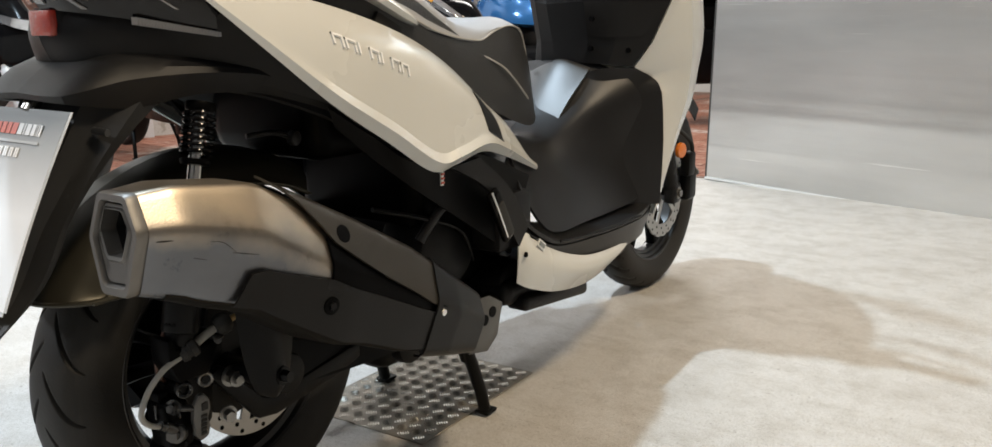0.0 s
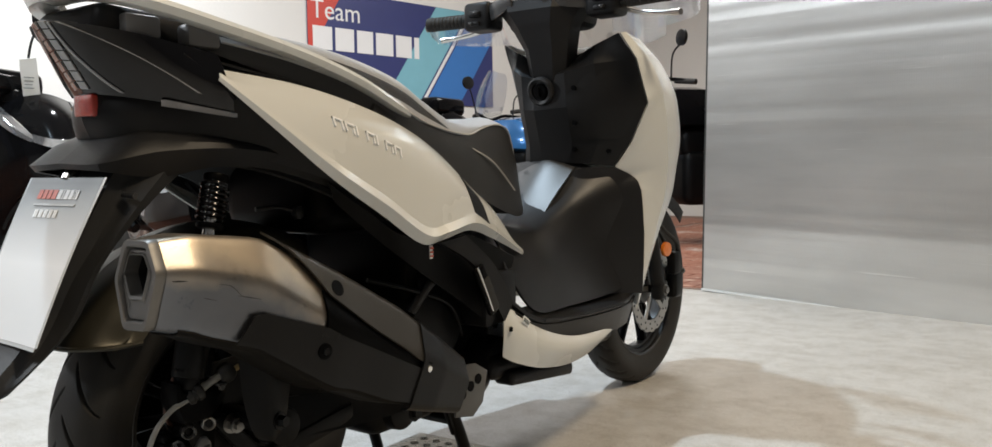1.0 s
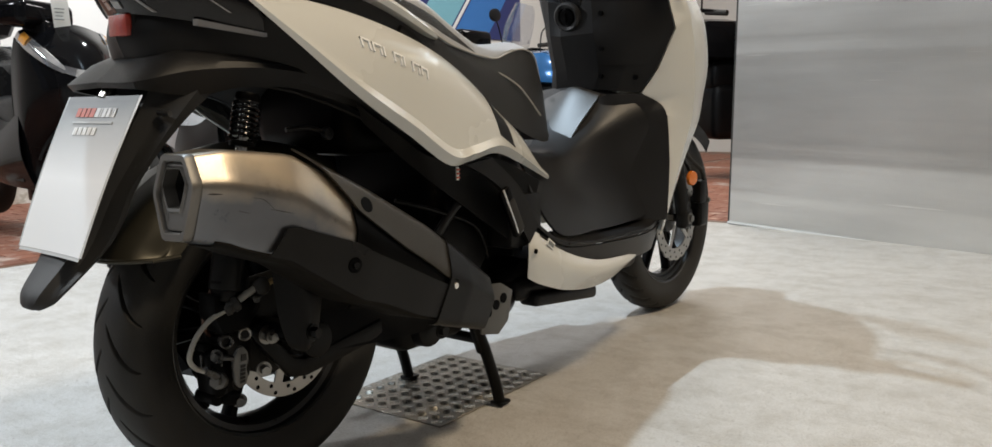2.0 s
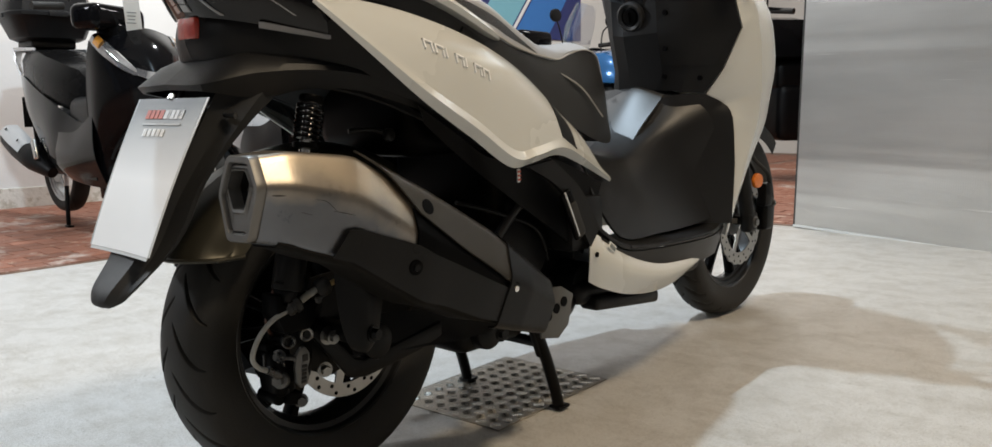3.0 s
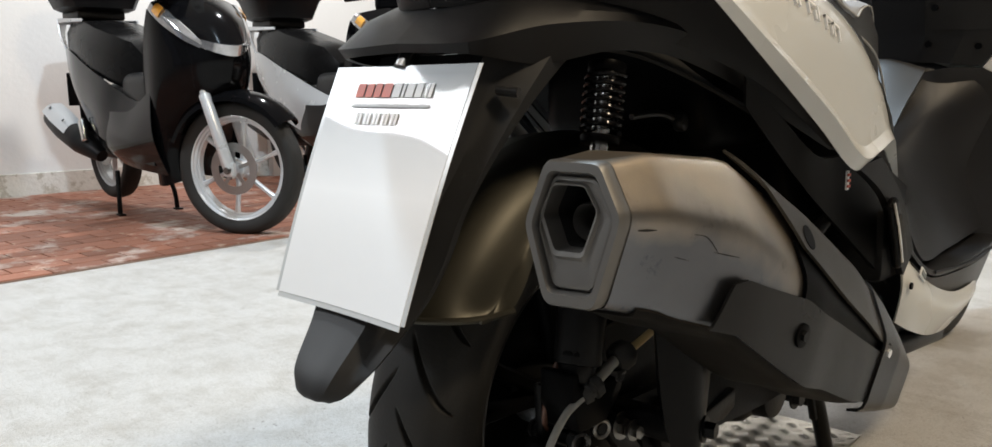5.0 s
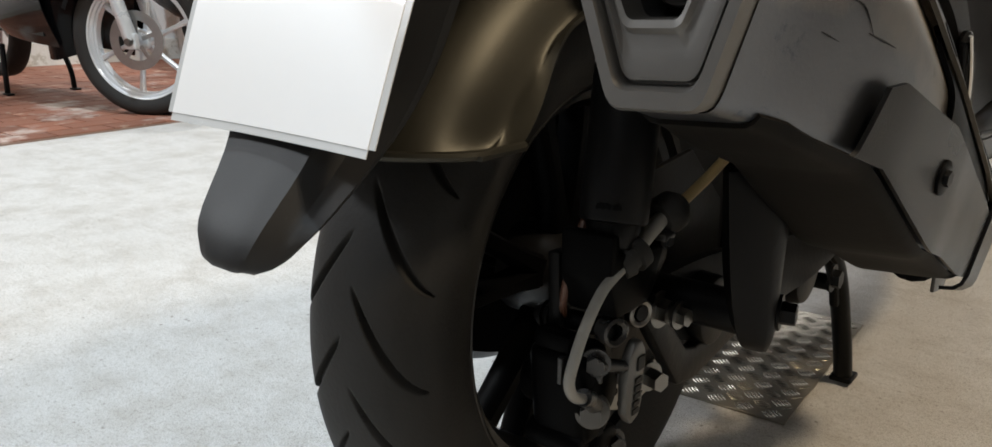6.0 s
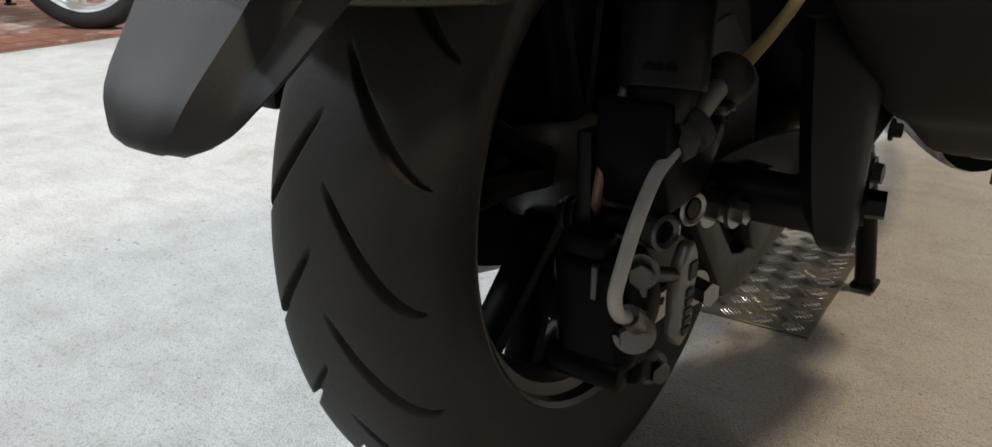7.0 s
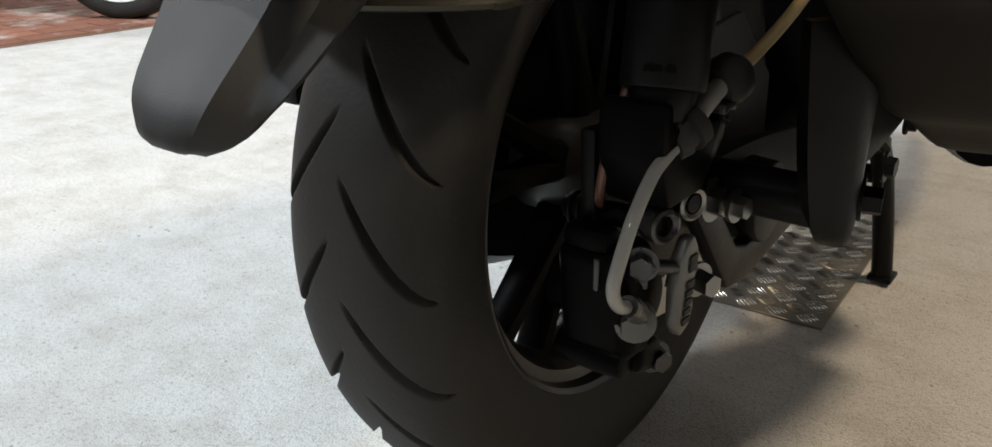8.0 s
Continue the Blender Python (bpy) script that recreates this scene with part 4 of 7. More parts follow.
part("end_cap", grid([ring_at(-0.262, 1.002), ring_at(-0.2645, 0.985), ring_at(-0.267, 1.006), ring_at(-0.279, 1.004), ring_at(-0.282, 0.975), ring_at(-0.282, 0.84), ring_at(-0.279, 0.81), ring_at(-0.272, 0.80), ring_at(-0.272, 0.775), ring_at(-0.277, 0.76),
                      ring_at(-0.2775, 0.71), ring_at(-0.2745, 0.655, 0.60, -0.003, 0.004), ring_at(-0.2742, 0.62, 0.53, -0.005, 0.007), ring_at(-0.2765, 0.60, 0.50, -0.006, 0.008), ring_at(-0.2755, 0.555, 0.455, -0.006, 0.009),
                      ring_at(-0.258, 0.54, 0.44, -0.006, 0.009)], close_v=True), "cap", muffler, "cast grey six-sided end cap")
part("bore", grid([ring_at(-0.260, 0.545, 0.445, -0.006, 0.009), ring_at(-0.19, 0.52, 0.43, -0.006, 0.009), ring_at(-0.188, 0.02, 0.02, -0.006, 0.009)], close_v=True), "soot", muffler, "sooty dark inside of the end cap")
part("outlet", thick(lathe([(0, 0.0150), (0.05, 0.0152), (0.052, 0.0140), (0.048, 0.0128), (0.0, 0.0126)], 32), 0.0008), "outlet", muffler, "black round exhaust outlet",
     m=Matrix.Translation((0.231, -0.203, 0.532)) @ Matrix.Rotation(radians(-90), 4, "Z"))
part("muffler_bracket", merged(sheet([[(0.206, -0.115, 0.41), (0.212, -0.112, 0.34), (0.216, -0.100, 0.292), (0.218, -0.085, 0.278)], [(0.236, -0.080, 0.41), (0.234, -0.080, 0.34), (0.234, -0.080, 0.292), (0.230, -0.078, 0.277)],
                                      [(0.216, -0.020, 0.40), (0.220, -0.036, 0.34), (0.222, -0.048, 0.295), (0.222, -0.062, 0.279)]], 14, 9, 0.012), cyl((0.12, -0.07, 0.298), (0.225, -0.07, 0.298), 0.016, seg=18)), "engine", scooter,
     "black silencer hanger bracket")
part("bracket_bolt", bolt((0.232, -0.066, 0.304), (1, 0.2, 0), 0.009, 0.012), "engine", scooter)
part("header_pipe", merged(tube([(0.25, 0.27, 0.27), (0.235, 0.33, 0.25), (0.20, 0.42, 0.235), (0.15, 0.52, 0.24), (0.08, 0.6, 0.28)], [0.03, 0.026, 0.023, 0.022, 0.022], 16, 30)), "shield", scooter,
     "black exhaust header pipe")
part("pipe_guard", merged(slab([(0.29, 0.315), (0.35, 0.31), (0.385, 0.29), (0.37, 0.235), (0.34, 0.215), (0.29, 0.225)], 0.004, "x", 0.265, 0.0012)), "guard", scooter, "dark pipe guard with three holes")
# solid black discs paint the dark inside of the guard's holes
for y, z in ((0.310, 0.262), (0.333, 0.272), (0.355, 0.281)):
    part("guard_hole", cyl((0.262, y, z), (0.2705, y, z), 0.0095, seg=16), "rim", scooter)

# --- rear mudguard and its tail
def flap_row(z, yb, wb, yf, wf, o=0.012):
    """U-shaped section of the tail: back at yb, sides reaching to yf."""
    k = min(1, max(0, (z - 0.366) / 0.05))
    y1 = yb + min(0.025, 0.5 * (yf - yb))
    right = [(wf, yf, z + 0.012 * k), (wf, (yf + y1) / 2, z + 0.006 * k), (wb + 0.003, y1, z), (wb - 0.006, yb + 0.002, z), (wb * 0.4, yb, z)]
    return [Vector((o + x, y, z)) for x, y, z in right] + [Vector((o - x, y, z)) for x, y, z in reversed(right)]


FLAP = [flap_row(*r) for r in ((0.3735, -0.377, 0.010, -0.370, 0.015, 0.037), (0.377, -0.383, 0.021, -0.362, 0.028, 0.033), (0.385, -0.382, 0.027, -0.354, 0.037, 0.032), (0.399, -0.373, 0.034, -0.338, 0.051, 0.028), (0.43, -0.343, 0.042, -0.300, 0.065, 0.021),
                               (0.455, -0.326, 0.047, -0.280, 0.074, 0.016), (0.48, -0.311, 0.052, -0.268, 0.083), (0.52, -0.294, 0.058, -0.250, 0.087), (0.57, -0.267, 0.066, -0.213, 0.093), (0.62, -0.238, 0.072, -0.165, 0.099), (0.665, -0.215, 0.078, -0.110, 0.104))]
FLAP = [poly(r, 28) for r in zip(*[spline(c, 36) for c in zip(*FLAP)])]
bm = grid([list(r) + [Vector((0.93 * p.x + 0.035 * (r[0].x + r[-1].x), p.y + 0.005, p.z + 0.001)) for p in reversed(r)] for r in FLAP], close_v=True)
bm.verts.ensure_lookup_table()
for j in range(27):
    for at in (0, 56 * 35):
        bm.faces.new([bm.verts[at + k] for k in (j, j + 1, 54 - j, 55 - j)])
part("rear_mudguard", bm, "flap", scooter, "dusty matt black rear mudguard tail", smooth=42)
CAP = [[(0.0, -0.240, 0.668), (0.088, -0.236, 0.664), (0.110, -0.165, 0.655), (0.136, -0.09, 0.668), (0.146, 0.0, 0.664), (0.162, 0.10, 0.635), (0.19, 0.20, 0.585), (0.208, 0.27, 0.552)],
       [(0.0, -0.246, 0.676), (0.092, -0.242, 0.674), (0.120, -0.17, 0.690), (0.150, -0.09, 0.695), (0.160, 0.0, 0.688), (0.176, 0.10, 0.656), (0.202, 0.20, 0.604), (0.216, 0.27, 0.562)],
       [(0.0, -0.215, 0.702), (0.088, -0.205, 0.703), (0.120, -0.15, 0.704), (0.146, -0.09, 0.703), (0.158, 0.0, 0.694), (0.176, 0.10, 0.662), (0.204, 0.20, 0.610), (0.218, 0.27, 0.566)],
       [(0.0, -0.170, 0.722), (0.075, -0.165, 0.722), (0.108, -0.125, 0.718), (0.130, -0.08, 0.712), (0.150, 0.0, 0.700), (0.176, 0.10, 0.668), (0.206, 0.20, 0.614), (0.220, 0.27, 0.570)]]
for s in (1, -1):
    bm = thick(grid([[a.lerp(b, 0.75) for a, b in zip(poly(r, 43), spline(r, 43))] for r in CAP]), 0.003)
    part("mudguard_cap", bm if s == 1 else mirrored(bm), "plastic", scooter, "matt black arched mudguard root", smooth=30)
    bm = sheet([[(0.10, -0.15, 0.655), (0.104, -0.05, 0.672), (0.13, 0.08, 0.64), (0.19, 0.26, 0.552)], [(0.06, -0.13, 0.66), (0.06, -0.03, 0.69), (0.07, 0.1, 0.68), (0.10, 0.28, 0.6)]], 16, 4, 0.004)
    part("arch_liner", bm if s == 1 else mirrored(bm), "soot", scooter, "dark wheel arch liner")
def arc(r, x, a0, a1, n, floor_z=0.0, shift=0.0):
    out = []
    for i in range(n):
        a = radians(a0 + (a1 - a0) * i / (n - 1))
        out.append((REAR.x + x, REAR.y - r * math.cos(a) + shift, max(floor_z, REAR.z + r * math.sin(a))))
    return out


HUG = [arc(0.318, 0.0, 30, 118, 14, 0.423), arc(0.312, 0.045, 30, 118, 14, 0.423), arc(0.296, 0.072, 30, 118, 14, 0.423), arc(0.270, 0.088, 30, 118, 14, 0.423)]
def skirt(k):
    """A lower row of the side, down to the rolled edge behind the shock absorber and no further."""
    out = []
    for p in HUG[3]:
        z = 0.423 if p[1] < -0.19 else 0.423 + (p[2] - 0.423) * min(1.0, (p[1] + 0.19) / 0.04)
        out.append((REAR.x + 0.088 + 0.010 * k, p[1], p[2] + (z - p[2]) * k))
    return out


HUG += [skirt(0.5), skirt(1.0)]
hug = sheet(HUG, 48, 30, 0.003)
part("hugger", hug, "bronze", scooter, "bronze-black inner mudguard over the wheel")
part("hugger", sheet([[(2 * REAR.x - p[0], p[1], p[2]) for p in c] for c in HUG], 36, 22, 0.003), "bronze", scooter, "bronze-black inner mudguard over the wheel")
part("hugger_rim", tube([(REAR.x - 0.10, -0.232, 0.423), (REAR.x - 0.05, -0.270, 0.423), (REAR.x, -0.275, 0.423), (REAR.x + 0.05, -0.270, 0.423), (REAR.x + 0.090, -0.235, 0.423), (REAR.x + 0.099, -0.190, 0.424)], 0.0035, 8, 40), "bronze", scooter,
     "rolled lower edge of the guard")

# --- number-plate light stub and lamps
part("plate_light", cyl((-0.005, -0.222, 0.668), (-0.005, -0.232, 0.652), 0.010, seg=16), "chrome", scooter, "small chrome plate bulb")
part("plate_bolt", cyl((0.096, -0.209, 0.632), (0.118, -0.205, 0.630), 0.0045, seg=14), "alloy", scooter, "dull metal pin")

# --- tail
TAIL = [[(0.0, -0.196, 0.712), (0.06, -0.182, 0.710), (0.110, -0.105, 0.700), (0.150, 0.0, 0.676), (0.190, 0.12, 0.632), (0.220, 0.25, 0.556)],
        [(0.0, -0.208, 0.745), (0.065, -0.185, 0.742), (0.120, -0.10, 0.735), (0.165, 0.0, 0.716), (0.205, 0.10, 0.668), (0.228, 0.21, 0.580)],
        [(0.0, -0.200, 0.776), (0.065, -0.178, 0.776), (0.125, -0.10, 0.776), (0.165, -0.055, 0.782), (0.200, -0.015, 0.742), (0.230, 0.06, 0.650)]]
LIGHT = [[(0.0, -0.210, 0.776), (0.055, -0.192, 0.770), (0.105, -0.135, 0.758), (0.150, -0.072, 0.744)],
         [(0.0, -0.240, 0.822), (0.055, -0.222, 0.816), (0.108, -0.155, 0.800), (0.154, -0.080, 0.776)],
         [(0.0, -0.270, 0.868), (0.048, -0.252, 0.864), (0.100, -0.180, 0.850), (0.146, -0.095, 0.826)]]


def light_at(u, v):
    """A point of the tail lens: u from the middle to the side, v from its foot to its top."""
    def along(pts, f):
        k = min(int(f * 40), 39)
        return spline(pts, 41)[k].lerp(spline(pts, 41)[k + 1], f * 40 - k)
    return along([along(c, u) for c in LIGHT], v)


tail_light = part("tail_light", merged(sheet(LIGHT, 30, 10, 0.004), mirrored(sheet(LIGHT, 30, 10, 0.004))), "lens_dark", scooter, "smoked glossy tail light lens", m=Matrix.Translation((0.010, 0.002, 0)))
for s in (1, -1):
    bm = sheet(TAIL, 40, 12, 0.003)
    part("tail_cover", bm if s == 1 else mirrored(bm), "plastic", scooter, "matt black tail side cover")
    for start, end, bow, wide in (((0.13, 0.95), (0.36, 0.06), -0.06, 0.028), ((0.22, 0.96), (0.80, 0.30), 0.06, 0.018)):
        # bands of the inner light guide lie on the lens
        rows = []
        for b in range(25):
            f = b / 24
            u, v = start[0] + (end[0] - start[0]) * f + bow * math.sin(f * math.pi), start[1] + (end[1] - start[1]) * f
            rows.append([light_at(max(0.0, min(1.0, u + wide * a / 4)), v) + Vector((0.003, -0.004, 0.001)) for a in range(5)])
        bm = thick(grid(rows), 0.0028)
        part("light_guide", bm if s == 1 else mirrored(bm), "guide", tail_light, "smoked clear light guide band")
    for b in range(7):
        # clear blocks of the brake lamp down the lens's inner edge
        v0, v1 = 0.97 - 0.13 * b, 0.97 - 0.13 * b - 0.115
        rows = [[light_at(0.005 + 0.11 * a / 4, v0 + (v1 - v0) * c / 3) + Vector((0.003, -0.004, 0.001)) for a in range(5)] for c in range(4)]
        bm = thick(grid(rows), 0.003)
        part("lamp_block", bm if s == 1 else mirrored(bm), "guide", tail_light, "clear faceted lamp block")
    bm = tube([(0.125, -0.135, 0.826), (0.140, -0.105, 0.800), (0.156, -0.075, 0.765)], 0.0045, 8, 20)
    part("trim_line", bm if s == 1 else mirrored(bm), "gloss", tail_light, "glossy lens edge")
for i in range(26):
    f = i / 25
    part("indicator_rib", box((0.104 + 0.052 * f, -0.155 + 0.078 * f, 0.758 - 0.0165 * f), (0.008, 0.0009, 0.009 - 0.003 * f), 0.0, m=Matrix.Rotation(0.6, 4, "Z")), "guide", tail_light)
part("rear_reflector", box((0.006, -0.205, 0.757), (0.050, 0.014, 0.032), 0.004, 2), "red", scooter, "red rear reflector")
part("reflector_base", box((0.006, -0.193, 0.757), (0.064, 0.02, 0.042), 0.006, 2), "plastic", scooter)
part("tail_top", sheet([[(-0.05, -0.25, 0.862), (0, -0.268, 0.868), (0.05, -0.25, 0.862)], [(-0.12, -0.13, 0.832), (0, -0.16, 0.855), (0.12, -0.13, 0.832)], [(-0.155, -0.02, 0.808), (0, -0.02, 0.84), (0.155, -0.02, 0.808)], [(-0.165, 0.08, 0.79), (0, 0.08, 0.83), (0.165, 0.08, 0.79)],
                        [(-0.17, 0.3, 0.73), (0, 0.3, 0.77), (0.17, 0.3, 0.73)]], 12, 20, 0.004), "plastic", scooter, "matt black tail deck")

# added box keeps the see-through space under the rail dark
part("rail_gap_filler", box((0, -0.10, 0.862), (0.17, 0.26, 0.05), 0.018, 3, Matrix.Rotation(-0.06, 4, "X")), "plastic", scooter, "matt black filler box under the grab rail")

# --- grab rail
RAIL = [(0.0, -0.238, 0.902), (0.06, -0.224, 0.902), (0.105, -0.18, 0.891), (0.138, -0.08, 0.866), (0.158, 0.05, 0.836), (0.170, 0.16, 0.802), (0.178, 0.25, 0.763), (0.176, 0.285, 0.750)]
WIDE = [0.030, 0.030, 0.028, 0.026, 0.025, 0.024, 0.019, 0.008]


def rail_mesh():
    P = spline(RAIL, 60)
    rows = []
    for i, p in enumerate(P):
        u = i / 59 * (len(WIDE) - 1)
        k = min(int(u), len(WIDE) - 2)
        w = WIDE[k] + (WIDE[k + 1] - WIDE[k]) * (u - k)
        t = (P[min(i + 1, 59)] - P[max(i - 1, 0)]).normalized()
        s = t.cross(Vector((0, 0, 1))).normalized()
        o = s.cross(t)
        rows.append([p + s * (w * 0.9 * a) + o * (w * 0.46 * b + 0.004) for a, b in ((1, 0.1), (0.8, 0.7), (0.2, 1), (-0.5, 0.9), (-0.9, 0.3), (-0.7, -0.6), (0, -0.9), (0.8, -0.7))])
    return grid(rows, close_v=True, caps=True)


rail = part("grab_rail", merged(rail_mesh(), mirrored(rail_mesh())), "white", scooter, "pearl white passenger grab rail")
for s in (1, -1):
    for x, y, z in ((0.085, -0.17, 0.866), (0.110, -0.09, 0.858)):
        part("rail_mount", box((x * s, y, z - 0.002), (0.03, 0.055, 0.032), 0.006), "rail_grey", rail, "grey rail bracket")
part("rail_insert", box((0.172, 0.225, 0.752), (0.012, 0.06, 0.02), 0.004, 2, Matrix.Rotation(-0.42, 4, "X")), "rubber", rail)

# --- white side panels
SIDE = [[(0.165, -0.100, 0.790), (0.205, -0.037, 0.723), (0.236, 0.045, 0.648), (0.246, 0.14, 0.588), (0.250, 0.230, 0.535), (0.246, 0.295, 0.537), (0.232, 0.384, 0.546), (0.205, 0.487, 0.524), (0.162, 0.660, 0.472)],
        [(0.168, -0.095, 0.787), (0.214, -0.008, 0.722), (0.249, 0.07, 0.662), (0.261, 0.155, 0.610), (0.264, 0.235, 0.570), (0.258, 0.30, 0.566), (0.242, 0.392, 0.566), (0.214, 0.495, 0.542), (0.166, 0.650, 0.480)],
        [(0.167, -0.090, 0.789), (0.209, 0.003, 0.738), (0.242, 0.08, 0.692), (0.252, 0.165, 0.655), (0.252, 0.25, 0.625), (0.246, 0.32, 0.600), (0.232, 0.402, 0.581), (0.208, 0.500, 0.553), (0.166, 0.645, 0.486)],
        [(0.163, -0.085, 0.797), (0.200, 0.022, 0.765), (0.228, 0.105, 0.731), (0.236, 0.19, 0.706), (0.235, 0.27, 0.680), (0.230, 0.345, 0.645), (0.218, 0.432, 0.600), (0.198, 0.522, 0.560), (0.164, 0.640, 0.491)],
        [(0.150, -0.080, 0.807), (0.176, 0.025, 0.793), (0.194, 0.112, 0.773), (0.200, 0.20, 0.748), (0.200, 0.28, 0.718), (0.198, 0.357, 0.678), (0.194, 0.440, 0.624), (0.183, 0.532, 0.572), (0.161, 0.636, 0.495)]]


# a proud lip runs along the lower edge, with the face set back above it
LIP = [0.2, 0.5, 0.8, 1.0, 1.0, 1.0, 1.0, 0.8, 0.2]
SIDE[1] = [(x + 0.011 * k, y + 0.006 * k, z + 0.003 + 0.011 * k) for (x, y, z), k in zip(SIDE[0], LIP)]
SIDE[2] = [(x + 0.002 * k, y + 0.013 * k, z + 0.006 + 0.022 * k) for (x, y, z), k in zip(SIDE[0], LIP)]


def plain_sheet(curves, nu, nv, t):
    C = [spline(c, nu) for c in curves]
    cols = []
    for i in range(nu):
        base = [c[i] for c in C]
        lo = poly(base[:3], 9)
        hi = spline(base[2:], nv - 8)
        cols.append(lo + hi[1:])
    return thick(grid(cols), t) if t else grid(cols)


PANEL = plain_sheet(SIDE, 60, 22, 0)


def on_panel(y, z):
    """The point of the side panel's outer face at a place along it and a height."""
    best = None
    for f in PANEL.faces:
        vs = [v.co for v in f.verts]
        if min(v.y for v in vs) > y or max(v.y for v in vs) < y or min(v.z for v in vs) > z or max(v.z for v in vs) < z:
            continue
        n = (vs[2] - vs[0]).cross(vs[3] - vs[1])
        x = vs[0].x - (n.y * (y - vs[0].y) + n.z * (z - vs[0].z)) / n.x
        best = x if best is None else max(best, x)
    return Vector((0.235 if best is None else best, y, z))


for s in (1, -1):
    bm = plain_sheet(SIDE, 60, 22, 0.003)
    panel = part("side_panel", bm if s == 1 else mirrored(bm), "white", scooter, "pearl white rear side panel", smooth=18)
    corners = [Vector(p) for p in ((0.381, 0.646, 0), (0.404, 0.578, 0), (0.468, 0.552, 0), (0.437, 0.602, 0))]
    bm = thick(grid([[on_panel(*corners[0].lerp(corners[1], a / 8).lerp(corners[3].lerp(corners[2], a / 8), b / 6).xy) + Vector((0.0015, 0, 0.0006)) for b in range(7)] for a in range(9)]), 0.002)
    part("vent", bm if s == 1 else mirrored(bm), "plastic", panel, "dark vent inset")
    if s == 1:
        for i in range(7):
            # plain outlines in place of the model's name, white painting in the chrome's shine
            y0, z0 = 0.062 + 0.0192 * i, 0.743 - 0.0072 * i
            narrow = i in (2, 4)
            w, h = (0.006 if narrow else 0.0160), 0.016
            legs = [((y0, z0), (y0 + 0.0028, z0 - h))]
            if not narrow:
                legs += [((y0, z0), (y0 + w, z0 - 0.0028 - 0.35 * w)), ((y0 + w - 0.0028, z0 - 0.35 * w - 0.35 * h * (i % 2)), (y0 + w, z0 - 0.35 * w - h))]
            bms = []
            for (a, b), (c, d) in legs:
                ring = [on_panel(y, z) for y, z in ((a, b), (c, b - 0.35 * (c - a)), (c, d), (a, d + 0.35 * (c - a)))]
                bms.append(grid([[p + Vector((-0.001, 0, -0.0005)) for p in ring], [p + Vector((0.0030, 0, 0.0010)) for p in ring]], close_v=True, caps=True))
            part("badge", merged(*bms), "letters", panel, "pale raised badge stroke")
    # dark inner body behind the panels; its near-black colour holds the hollow's shade
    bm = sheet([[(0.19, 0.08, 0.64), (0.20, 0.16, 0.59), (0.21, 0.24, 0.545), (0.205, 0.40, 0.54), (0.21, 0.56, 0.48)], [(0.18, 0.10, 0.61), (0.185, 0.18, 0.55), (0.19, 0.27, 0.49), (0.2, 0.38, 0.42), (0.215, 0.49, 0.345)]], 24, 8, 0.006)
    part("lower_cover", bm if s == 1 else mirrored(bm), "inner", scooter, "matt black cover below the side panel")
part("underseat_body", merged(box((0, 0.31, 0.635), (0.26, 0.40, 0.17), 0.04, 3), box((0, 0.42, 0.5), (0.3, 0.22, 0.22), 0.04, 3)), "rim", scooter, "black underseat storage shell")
part("side_frame", sheet([[(0.232, 0.30, 0.530), (0.236, 0.40, 0.475), (0.234, 0.49, 0.36)], [(0.236, 0.37, 0.538), (0.238, 0.455, 0.475), (0.238, 0.515, 0.395)]], 16, 5, 0.01), "plastic", scooter, "matt black frame cover")
tag = part("helmet_tag", box((0.226, 0.282, 0.515), (0.003, 0.007, 0.024), 0.001), "letters", scooter, "small red and white tag")
for k in range(3):
    part("tag_stripe", box((0.228, 0.282, 0.522 - 0.007 * k), (0.002, 0.0072, 0.003), 0.0), "print_red", tag)

# --- seat
def seat_row(y, w, zs, zt, crown):
    """Section of the seat: skirt at zs, top at zt."""
    return [Vector((a * w, y, zs + (zt - zs) * b)) for a, b in ((1.0, 0.0), (1.03, 0.35), (0.98, 0.72), (0.84, 0.93), (0.5, 1.0), (0, 1.0 + crown), (-0.5, 1.0), (-0.84, 0.93), (-0.98, 0.72), (-1.03, 0.35), (-1.0, 0.0))]


SEAT = [(-0.10, 0.085, 0.845, 0.868, 0.1), (-0.06, 0.12, 0.83, 0.874, 0.1), (0.05, 0.148, 0.795, 0.872, 0.05), (0.17, 0.165, 0.752, 0.856, 0.04), (0.28, 0.172, 0.712, 0.828, 0.02), (0.36, 0.168, 0.678, 0.792, 0.0), (0.44, 0.160, 0.64, 0.762, -0.03), (0.52, 0.150, 0.605, 0.752, -0.04),
        (0.60, 0.135, 0.578, 0.762, -0.03), (0.67, 0.118, 0.56, 0.766, 0.0), (0.725, 0.10, 0.55, 0.742, 0.02), (0.765, 0.085, 0.548, 0.66, 0.0), (0.79, 0.075, 0.55, 0.585, 0.0)]
cols = [seat_row(*s) for s in SEAT]
smoothed = list(zip(*[spline([c[j] for c in cols], 50) for j in range(11)]))
seat = part("seat", grid([list(r) for r in smoothed], caps=True), "seat", scooter, "black vinyl two-level seat")
tops = []
for i in range(4, 44):
    r, f = smoothed[i], min(1, max(0, (i - 18) / 14))
    side = [p.lerp(q, min(1, 0.15 + 1.7 * f)) if f < 0.5 else q.lerp(o, min(0.9, (f - 0.5) * 1.8)) for p, q, o in ((r[1], r[2], r[3]), (r[9], r[8], r[7]))]
    edge = [side[0]] + ([r[2].lerp(r[3], 0.35)] if f < 0.5 else []) + list(r)[3:8] + ([r[8].lerp(r[7], 0.35)] if f < 0.5 else []) + [side[1]]
    tops.append([p + Vector((0.0015 if p.x > 0 else -0.0015, 0, 0.002)) for p in spline(edge, 18)])
